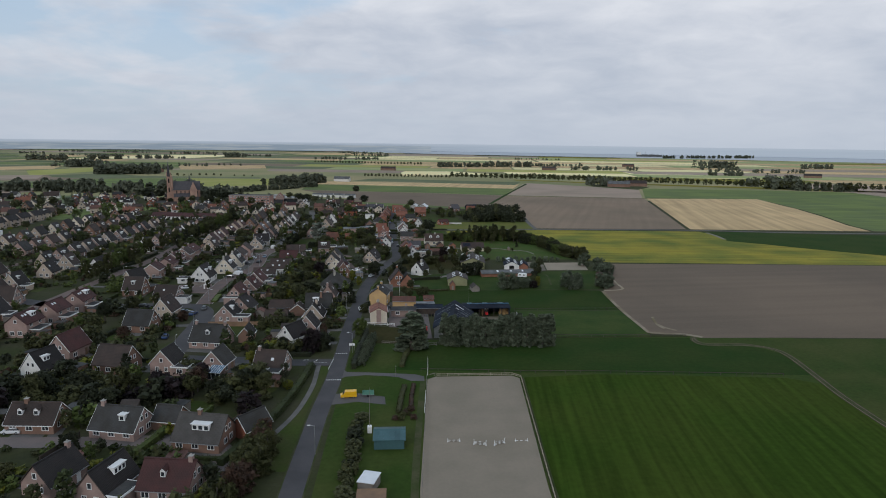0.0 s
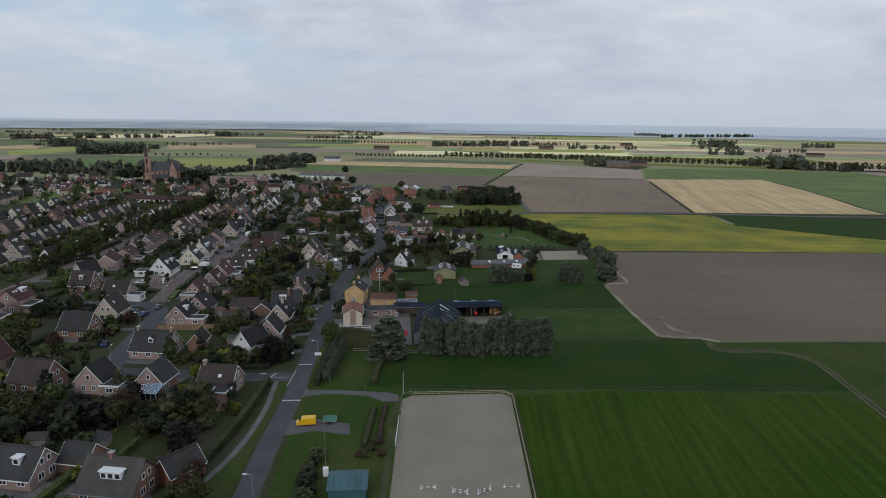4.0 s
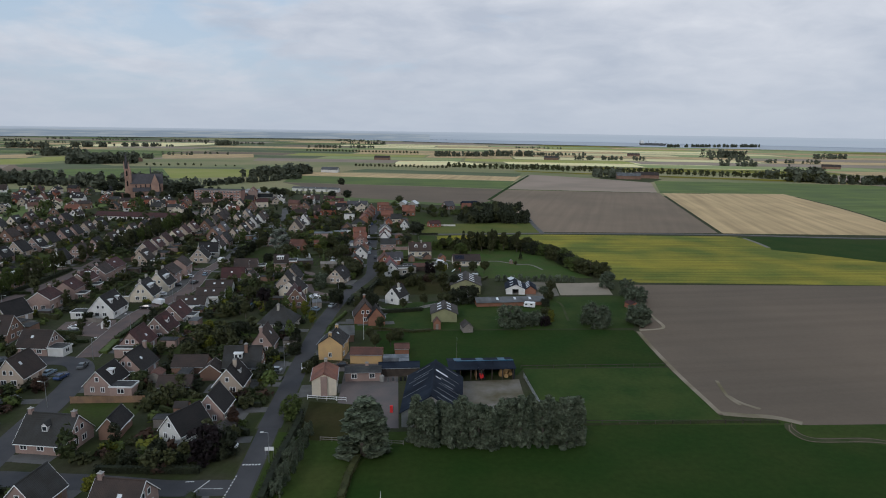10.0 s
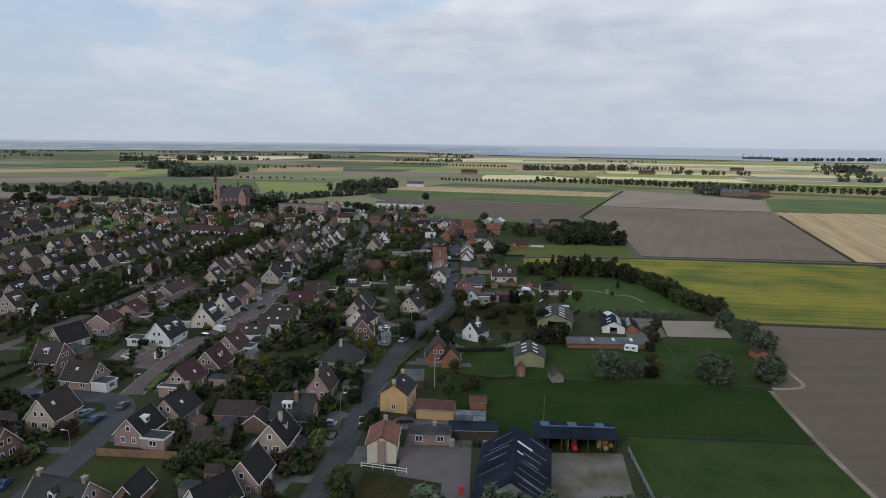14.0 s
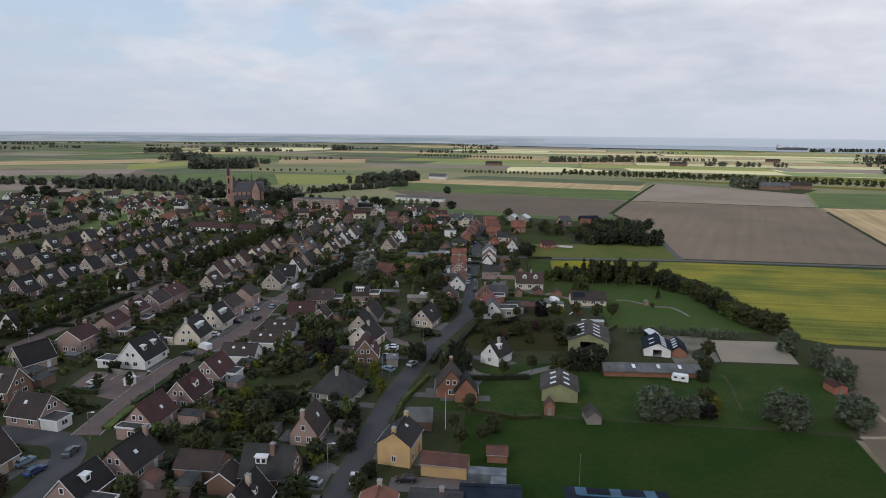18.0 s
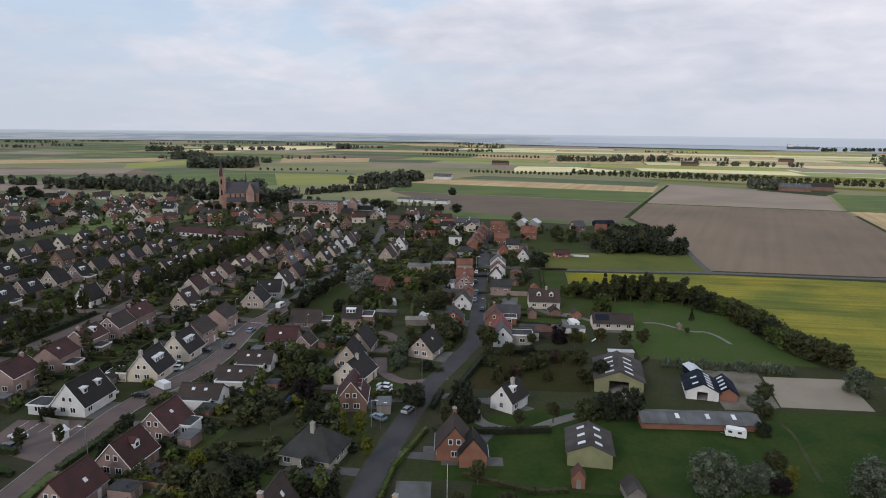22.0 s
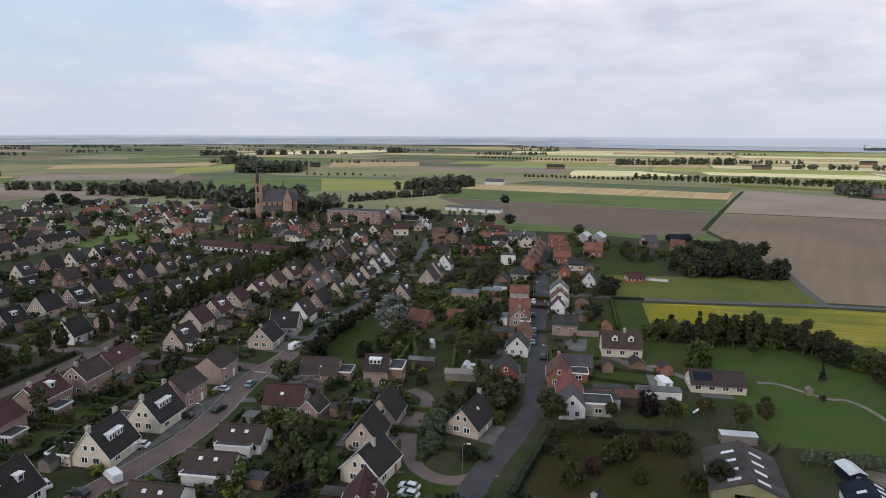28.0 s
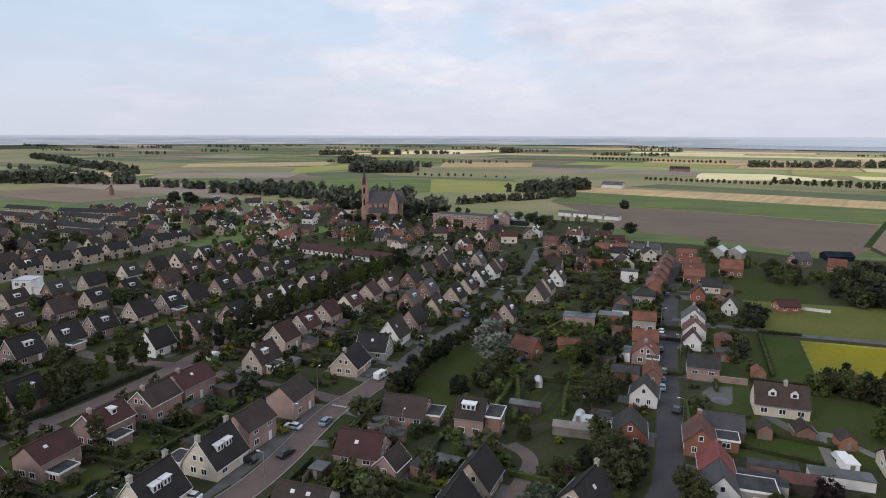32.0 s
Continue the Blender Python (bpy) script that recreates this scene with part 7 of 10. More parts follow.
for sx in (-1, 1):
    part("rear_wheel", Shape().tube((sx * 0.7, 0.7, 0.75), (sx * 1.1, 0.7, 0.75), 0.75, 0.75, 14), "tyre", tractor)
    part("front_wheel", Shape().tube((sx * 0.55, -1.5, 0.45), (sx * 0.85, -1.5, 0.45), 0.45, 0.45, 12), "tyre", tractor)
house(-6.5, 235.5, 92, 4.6, 9.5, 2.6, 3.2, "brick_pink", "bitumen", "low brick farm office with flat dark roof", trim=None, front=1, gable=0, chim=[(0.4, -1)], category="outbuilding")
house(3.2, 238.5, 92, 4.4, 11, 2.5, 3.2, "wood_dark", "sheet_navy", "open dark lean-to shed with cluttered front", trim=None, front=0, gable=0, category="outbuilding")
solo("low_shed", Shape().box(3.1, 240.9, 0, 6.1, 244.4, 2.3).box(-1.4, 244.5, 0, 6.1, 247.3, 2.4), "sheet_strake", 0, 0, 0, 0, "low angled shed with pale grey sheeted flat roof", "shed")
villa_at(4.1, 254.8, 92, 3.2, 4.2, 2.0, 2.9, "brick_orange", "roof_rust", "small outbuilding with rust-red roof", trim=None, front=0, gable=0, category="outbuilding")

# shed, hut and van beside the riding arena
barn(-10.7, 130.2, 89.5, 5.6, 6.6, 2.4, 3.2, "sheet_green", "sheet_green", "blue-green sheeted shed beside the arena", bays=6, category="shed")
shed(-14.4, 112.3, -17, 3.2, 4.2, 2.1, 2.5, "wood_grey", "rooflight", "small hut with pale sheet roof", flat=True)
shed(-13.7, 105.9, 0, 5.2, 3.2, 2.4, 2.9, "wood", "wood", "timber field shelter with wooden roof", flat=True)
sheet("van_stand", [(-26, 158.6), (-26, 151.6), (-22, 152.4), (-19.5, 153.3), (-11.9, 151.2), (-12.2, 156.2), (-20, 159)], "old_asphalt", 0.056, "grey hard standing beside the road", "pavement")
car(-21.7, 156.4, 95, "yellow", "van", "yellow delivery van parked on the grass", 0.06).scale = (0.88, 0.84, 0.82)
trailer = thing("trailer", -16.6, 157, 90, 0.06, "small grey-green trailer parked beside a van", "trailer")
part("bed", Shape().box(-0.8, -1.5, 0.5, 0.8, 1.5, 0.62), "metal", trailer)
for bx in ((-0.8, -1.5, 0.62, -0.74, 1.5, 1.3), (0.74, -1.5, 0.62, 0.8, 1.5, 1.3), (-0.74, -1.5, 0.62, 0.74, -1.44, 1.3), (-0.74, 1.44, 0.62, 0.74, 1.5, 1.3)):
    part("side_board", Shape().box(*bx), "car_green", trailer)
part("drawbar", Shape().box(-0.05, 1.5, 0.5, 0.05, 2.7, 0.58), "metal", trailer)
for sx in (-1, 1):
    part("wheel", Shape().tube((sx * 0.82, 0, 0.3), (sx * 1.0, 0, 0.3), 0.3, 0.3, 12), "tyre", trailer)
mast = thing("mast", -15.3, 135.7, 0, 0, "slim white mast on a white cabinet", "mast")
part("cabinet", Shape().box(-0.5, -0.4, 0, 0.5, 0.4, 1.7), "white", mast)
part("pole", Shape().tube((0, 0, 1.7), (0, 0, 11), 0.05, 0.03, 8), "wood_grey", mast)

# arena fences and jumps
fence([(-4.8, 100), (-0.6, 168.5), (1.8, 170.4)], 1.1, "wood_grey", "weathered grey arena fence", 3.0, False, 1)
fence([(-2.2, 146), (-1.4, 157)], 1.2, "white", "short white arena rail", 2.6, False, 2)
fence([(2.4, 170.4), (24.2, 170.4), (26.4, 168.2), (20.8, 106)], 0.8, "wood_pale", "low pale timber arena rail", 3.0, False, 2)


def jump(x, y, rot, n, h=0.9):
    ob = thing("show_jump", x, y, rot, 0.06, "white show jump with short striped poles" if n < 3 else "white show jump with upright wings", "show jump", "show jumps")
    for sx in (-1, 1):
        part("stand", Shape().box(sx * 1.35 - 0.12, -0.22, 0, sx * 1.35 + 0.12, 0.22, 0.1).box(sx * 1.35 - 0.05, -0.05, 0.1, sx * 1.35 + 0.05, 0.05, h + 0.3), "white", ob)
    for k in range(n):
        zz = 0.12 + h * k / max(1, n)
        for q in range(5):
            part("pole_band", Shape().tube((-1.3 + 0.52 * q, 0, zz), (-0.78 + 0.52 * q, 0, zz), 0.05, 0.05, 6), "wood_grey" if q % 2 else "white", ob)


for q in ((3.7, 130.3, 0, 2, 0.5), (9.4, 128.5, -14, 3, 0.9), (13.8, 128.6, 24, 3, 0.9), (19, 129.9, 0, 1, 0.3)):
    jump(*q)

# ---- church ----
church = thing("church", -249, 681, 20, 0, "red-brown brick church with tall pointed tower", "church")
church.scale = (0.84, 0.84, 1.18)
PLACED.append((-239, 683, 28))
part("tower", Shape().box(-2.4, -2.4, -0.1, 2.4, 2.4, 23).box(-2.9, -2.9, -0.1, 2.9, 2.9, 8.4).box(-2.65, -2.65, 16, 2.65, 2.65, 16.4).box(-2.65, -2.65, 22.6, 2.65, 2.65, 23.2), "brick_church", church)
sp = Shape()
ringo = [(2.2 * math.cos(a), 2.2 * math.sin(a)) for a in np.linspace(0, 2 * math.pi, 8, endpoint=False)]
sp.solid([(*p, 23.2) for p in ringo], [(0.12 * p[0] / 2.2, 0.12 * p[1] / 2.2, 36.2) for p in ringo])
part("spire", sp, "roof_slate", church)
part("cross", Shape().box(-0.06, -0.06, 36, 0.06, 0.06, 37.6).box(-0.5, -0.05, 36.9, 0.5, 0.05, 37.05), "metal", church)
for sx in (-1, 1):
    for sy in (-1, 1):
        part("pinnacle", Shape().box(sx * 2.2 - 0.5, sy * 2.2 - 0.5, 23, sx * 2.2 + 0.5, sy * 2.2 + 0.5, 26).solid([(sx * 2.2 + p, sy * 2.2 + q, 26) for p, q in ((-0.5, -0.5), (0.5, -0.5), (0.5, 0.5), (-0.5, 0.5))],
             [(sx * 2.2 + p, sy * 2.2 + q, 29) for p, q in ((-0.05, -0.05), (0.05, -0.05), (0.05, 0.05), (-0.05, 0.05))]), "brick_church", church)
part("nave", Shape().box(2.4, -5.5, -0.1, 36, 5.5, 11.5), "brick_church", church)
s = Shape()
s.v = [(3.0, -6, 11.2), (36.5, -6, 11.2), (36.5, 6, 11.2), (3.0, 6, 11.2), (3.0, 0, 19), (36.5, 0, 19)]
s.f, s.m = [(3, 2, 1, 0), (0, 1, 5, 4), (2, 3, 4, 5), (1, 2, 5), (3, 0, 4)], [0] * 5
part("nave_roof", s, "roof_slate", church)
for sg in (-1, 1):
    part("aisle", Shape().box(5, min(sg * 5.5, sg * 10), -0.1, 33, max(sg * 5.5, sg * 10), 5.6), "brick_church", church)
    ring = [(4.8, sg * 10.4, 5.4), (33.2, sg * 10.4, 5.4), (33.2, sg * 5.5, 8.2), (4.8, sg * 5.5, 8.2)]
    part("aisle_roof", Shape().solid(ring if sg < 0 else ring[::-1], [(p, q, z + 0.2) for p, q, z in (ring if sg < 0 else ring[::-1])]), "roof_slate", church)
    part("transept", Shape().box(24, min(sg * 5.5, sg * 12), -0.1, 32, max(sg * 5.5, sg * 12), 11.5).solid([(24, sg * 12, 11.5), (32, sg * 12, 11.5), (32, sg * 2, 11.5), (24, sg * 2, 11.5)][::-sg], [(27.9, sg * 12, 18.4), (28.1, sg * 12, 18.4), (28.1, sg * 2, 18.4), (27.9, sg * 2, 18.4)][::-sg]), "brick_church", church)
    for k in range(6):
        part("buttress", Shape().box(6 + 5 * k, min(sg * 10, sg * 10.8), -0.1, 6.7 + 5 * k, max(sg * 10, sg * 10.8), 5), "brick_church", church)
        part("lancet_window", Shape().prism([(-0.6, 8.4), (0.6, 8.4), (0.6, 10.2), (0, 11.1), (-0.6, 10.2)], -0.08, 0.08), "glass", church, at=(8.5 + 4.8 * k, sg * 5.56, 0))
for a in (0, 90, 180, 270):
    for zz, hh in ((17.4, 4.6), (9.6, 4.6)):
        part("lancet_window", Shape().prism([(-0.8, zz), (0.8, zz), (0.8, zz + hh * 0.7), (0, zz + hh), (-0.8, zz + hh * 0.7)], -2.5, -2.42), "black", church, turn=radians(a))
part("flank_turret", Shape().tube((3.6, -4.4, 0), (3.6, -4.4, 20), 1.3, 1.2, 8).tube((3.6, -4.4, 20), (3.6, -4.4, 25), 1.4, 0.05, 8), "brick_church", church)
part("ridge_turret", Shape().tube((24, 0, 18.5), (24, 0, 21), 0.8, 0.8, 8).tube((24, 0, 21), (24, 0, 26), 0.9, 0.04, 8), "roof_slate", church)
house(-254, 655, 20, 9, 11, 5, 9.5, "white_wall", "roof_grey", "white parsonage beside the church", trim=None, near=False)

# ---- the old village round the church ----
oldrn = random.Random(33)


def clear(x, y, gap=1.0):
    for px, py, pr in PLACED:
        if abs(px - x) < pr + 8 and (px - x) ** 2 + (py - y) ** 2 < (pr + 4.5 + gap) ** 2:
            return False
    for line, w in ROADS:
        if np.min(np.hypot(line[:, 0] - x, line[:, 1] - y)) < w / 2 + 4.5 + gap:
            return False
    return True


count = 0
for _ in range(2600):
    if count >= 125:
        break
    x, y = oldrn.uniform(-470, -18), oldrn.uniform(540, 720)
    if y > 655 + 0.1 * x and x > -170 or not clear(x, y):
        continue
    red = oldrn.random() < 0.3
    roof = oldrn.choice(("roof_orange", "roof_rust", "roof_maroon")) if red else oldrn.choice(("roof_black", "roof_grey", "roof_brown"))
    far_house(x, y, oldrn.choice((0, 90, 20, 110)) + oldrn.uniform(-10, 10), oldrn.uniform(7.4, 9), oldrn.uniform(8.5, 12), oldrn.choice((3.2, 4.8)), oldrn.uniform(7.2, 9.0),
              oldrn.choice(("brick_brown", "brick_red", "white_wall", "brick_buff", "cream")), roof, oldrn.random() < 0.3)
    count += 1
count = 0
for _ in range(1500):
    if count >= 60:
        break
    x, y = oldrn.uniform(-470, -200), oldrn.uniform(300, 560)
    if x > -300 and y > 380 or not clear(x, y, 2):
        continue
    far_house(x, y, oldrn.choice((0, 90)) + oldrn.uniform(-6, 6), 8.4, 10, 3.4, 9, oldrn.choice(("brick_buff", "brick_pink", "brick_brown", "cream")), oldrn.choice(("roof_black", "roof_grey", "roof_brown")))
    count += 1


# ---- trees, woods and hedges ----
for k in range(34):
    tree(6.5 + 1.05 * k + treern.uniform(-0.5, 0.5), 197.5 + treern.uniform(-2.2, 1.2) + (1.4 if k < 8 else 0), treern.uniform(8.8, 11.4), "column", "leaf_grey", 1.25, "grey-green shelter belt", "in a dense row behind the farm")
tree(-4.2, 194.2, 12.6, "column", "leaf_grey", 2.6, where="beside the farm")
tree(-2.2, 195, 11, "column", "leaf_grey", 2.0, where="beside the farm")
for x, y, h in ((-19.5, 180, 5), (-19, 184, 6), (-18.4, 188.5, 6.5), (-17.8, 193, 6), (-17.2, 198, 5.5), (-16.8, 203, 4.5)):
    tree(x, y, h, "bush", "leaf_grey", 0.6, "willow bushes by the road", "in a row by the road")
tree(-22.2, 211.8, 7.2, "bush", "leaf_fresh", 0.95, where="at the farm entrance", dense=1.9)
tree(-51.1, 168.4, 5.4, "round", "leaf_yellow", 1.15, where="between two houses")
tree(-38.4, 163, 3.2, "bush", "leaf_yellow", 1.1, where="beside a hedge")
for x, y, h, kind in ((-49.4, 160.5, 7.5, "round"), (-43.5, 158, 7, "round"), (-56, 159, 6.5, "bush"), (-62, 157.5, 7, "round"), (-46, 164.5, 5.5, "bush"), (-67.5, 159.5, 6, "bush"), (-53.5, 172, 5, "bush")):
    tree(x, y, h, kind, "leaf_dark" if h != 7 else "leaf_olive", 1.15, where="in a dense garden")
tree(72, 280, 10, "bush", "leaf_grey", 1.3, where="in a paddock")
tree(74.5, 281.5, 7.5, "bush", "leaf_grey", 1.2, where="in a paddock")
tree(89, 283, 8.5, "bush", "leaf_grey", 1.25, where="at a field edge")
tree(42, 280, 11, "bush", "leaf_grey", 1.05, where="in a paddock")
tree(46.5, 281.5, 7, "bush", "leaf_grey", 1.1, where="in a paddock")
tree(50, 281, 5, "bush", "leaf_grey", 1.2, where="in a paddock")
tree(54.5, 281, 4.6, "bush", "leaf_purple", 1.2, where="in a paddock")
tree(56.6, 281.5, 5.6, "oval", "leaf_yellow", 1.0, where="in a paddock")
tree(94, 333, 9.5, "bush", "leaf_grey", 0.9, where="beside the sand arena")
tree(98, 320, 9.5, "bush", "leaf_grey", 0.85, where="beside the sand arena")
tree(66, 321, 7, "round", "leaf", 1.2, where="beside the sand arena")
tree(62, 316, 6, "round", "leaf_grey", 1.1, where="beside the white stable")
line = smooth([(27, 424), (39, 423), (48, 424), (56, 425), (66, 424), (73, 419), (78, 412), (83, 408), (85, 396), (89, 380), (92, 366), (98, 352)], 4)
for p in line[::1]:
    tree(p[0] + 2.4 + treern.uniform(-1, 1), p[1] + 2.2 + treern.uniform(-1, 1), treern.uniform(5, 8), "bush", treern.choice(("leaf_dark", "leaf", "leaf_olive")), 1.2, dense=0.6)
for p in line:
    tree(p[0] + treern.uniform(-1.6, 1.6), p[1] + treern.uniform(-1.6, 1.6), treern.uniform(7.0, 10), treern.choice(("round", "bush", "bush")), treern.choice(("leaf_fresh", "leaf_olive", "leaf", "leaf_dark")), 1.15,
         "dark tree belt by the crop field", "in a belt along a crop field")
for k in range(11):
    tree(48 + 3.4 * k, 346 - 0.15 * k, treern.uniform(3.6, 4.8), "bush", "leaf_grey", 0.75, "willow hedge", "in a low row behind the stable", 0.6)
for x, y, h, kind, mat in ((36.2, 399, 8.4, "weeping", "leaf_fresh"), (36.6, 399.6, 8.6, "weeping", "leaf_fresh"), (40, 420, 11, "conifer", "leaf"), (48, 421, 10.5, "conifer", "leaf_dark"), (56, 423, 11, "oval", "leaf"), (64, 422, 9, "oval", "leaf_olive"), (54, 411, 6, "round", "leaf_olive"), (38, 358, 7.5, "round", "leaf"), (68, 395, 5, "conifer", "leaf_dark"), (26, 424, 5, "round", "leaf"), (47, 372, 4, "round", "leaf_olive"), (33, 430, 7, "oval", "leaf_dark"), (62, 378, 3, "round", "leaf_olive"),
                           (31, 362, 6.5, "round", "leaf_olive"), (44, 362, 7, "round", "leaf_olive"), (18.3, 363.6, 7.4, "bush", "leaf_purple"), (22.6, 357.4, 7.6, "round", "leaf_olive"), (24.6, 358.6, 6, "round", "leaf_yellow"), (9, 358, 5, "round", "leaf_olive"),
                           (2, 345, 6.5, "round", "leaf"), (8, 338, 5.5, "bush", "leaf_olive"), (-2, 333, 6, "round", "leaf"), (18, 342, 5.5, "round", "leaf_olive"), (13, 331, 4, "bush", "leaf_olive"), (22, 330, 5, "round", "leaf_olive"),
                           (-3.6, 351.4, 8.6, "round", "leaf_olive"), (-4, 346, 4.5, "bush", "leaf"), (26, 309.6, 8, "bush", "leaf_dark"), (21, 308, 6.5, "bush", "leaf"), (13, 305, 6, "round", "leaf"), (31, 311, 9, "bush", "leaf_dark"), (-4, 258.6, 5.5, "round", "leaf"), (0.6, 261, 5, "round", "leaf_olive"),
                           (-9, 312, 8, "bush", "leaf_dark"), (-12, 300, 6, "oval", "leaf"), (5, 301, 5, "round", "leaf"), (-7, 304, 7.5, "bush", "leaf_dark"), (-19.5, 304, 8.5, "round", "leaf_dark"), (-21, 310, 7.5, "bush", "leaf_dark"),
                           (-3, 276, 5.5, "round", "leaf"), (3, 268, 5, "bush", "leaf"), (-6, 266, 5, "round", "leaf"), (-19, 262, 5, "bush", "leaf"), (-22, 240, 4.5, "bush", "leaf"), (-21, 245, 4, "bush", "leaf_dark")):
    tree(x, y, h, kind, mat, 1.0)
for x, y, h, kind, mat in ((-31, 341, 6.5, 'bush', 'leaf_grey'), (-30, 334, 4.5, 'bush', 'leaf_grey'), (-19, 355, 7.5, 'bush', 'leaf'), (-17, 360, 8, 'bush', 'leaf'), (-16.5, 365, 7.5, 'bush', 'leaf_dark'), (-20, 367, 8, 'round', 'leaf'), (-22, 367, 7.5, 'bush', 'leaf'), (-17.5, 351, 4, 'bush', 'leaf_fresh'), (-21, 333, 4, 'bush', 'leaf_dark'),
                           (-25, 395, 9, 'round', 'leaf'), (-28, 390, 7, 'round', 'leaf'), (-34, 423, 9, 'round', 'leaf'), (-29, 428, 10, 'bush', 'leaf_dark'), (-50, 397, 6, 'column', 'leaf_fresh'), (-62, 388, 6, 'bush', 'leaf_dark'), (-57, 396, 8, 'bush', 'leaf'), (-76, 384, 7, 'bush', 'leaf_dark'),
                           (0, 327, 5, 'weeping', 'leaf_olive'), (4, 333, 4, 'bush', 'leaf_brown'), (11, 341, 6, 'bush', 'leaf_olive'), (16, 346, 4.5, 'bush', 'leaf_brown'), (23, 345, 5.5, 'bush', 'leaf_olive'), (24, 331, 4.5, 'bush', 'leaf_olive'), (-4, 340, 4, 'bush', 'leaf_dark'), (27, 329, 8, 'round', 'leaf_dark'), (2, 350, 4, 'bush', 'leaf'), (8, 350, 4.5, 'bush', 'leaf_dark'), (-6, 357, 7.5, 'round', 'leaf'),
                           (96, 305, 9, 'bush', 'leaf_grey'), (88, 281, 9, 'bush', 'leaf_grey'), (52, 283, 6, 'bush', 'leaf_grey'), (57, 290, 5, 'bush', 'leaf_olive'), (64, 315, 5, 'bush', 'leaf'), (60, 305, 4, 'bush', 'leaf_dark'), (100, 312, 8, 'bush', 'leaf_grey')):
    tree(x, y, h, kind, mat, 1.15)
tree(-60, 411, 14, "oval", "leaf_silver", 1.6, where="beside a green lawn")
tree(-56, 404, 7, "round", "leaf", 1.2)
# hedge-like scrub beside the road and on the grass plot
for k in range(16):
    tree(-18.6 + 0.02 * k + treern.uniform(-0.9, 0.9), 106 + 2.4 * k, treern.uniform(1.8, 3.2), "bush", treern.choice(("leaf_olive", "leaf", "leaf_dark")), 1.5, "scrub beside the road", "beside a road", 0.5)
for k in range(12):
    tree(-41.2 + 0.17 * k + treern.uniform(-0.7, 0.7), 106 + 2.7 * k, treern.uniform(4.5, 6.2), "bush", treern.choice(("leaf_olive", "leaf_brown", "leaf_olive")), 0.8, "tall bushes beside the path", "beside a path", 0.7)
for k in range(10):
    tree(-9.5 + 0.5 * k, 142 + treern.uniform(0, 6), treern.uniform(1.0, 1.8), "bush", treern.choice(("leaf_olive", "leaf_brown")), 1.4, "low scrub on the grass plot", "on a grass plot", 0.4)
for k in range(46):
    x, y = treern.uniform(-112, -44), treern.uniform(148, 169)
    if not any((px - x) ** 2 + (py - y) ** 2 < (pr + 1.5) ** 2 for px, py, pr in PLACED):
        tree(x, y, treern.uniform(4.5, 8.5), treern.choice(("bush", "round", "bush")), treern.choice(("leaf_dark", "leaf", "leaf_dark", "leaf_olive", "leaf_purple")), 1.15, "garden wood behind the front street", "in a dense garden", 0.6)
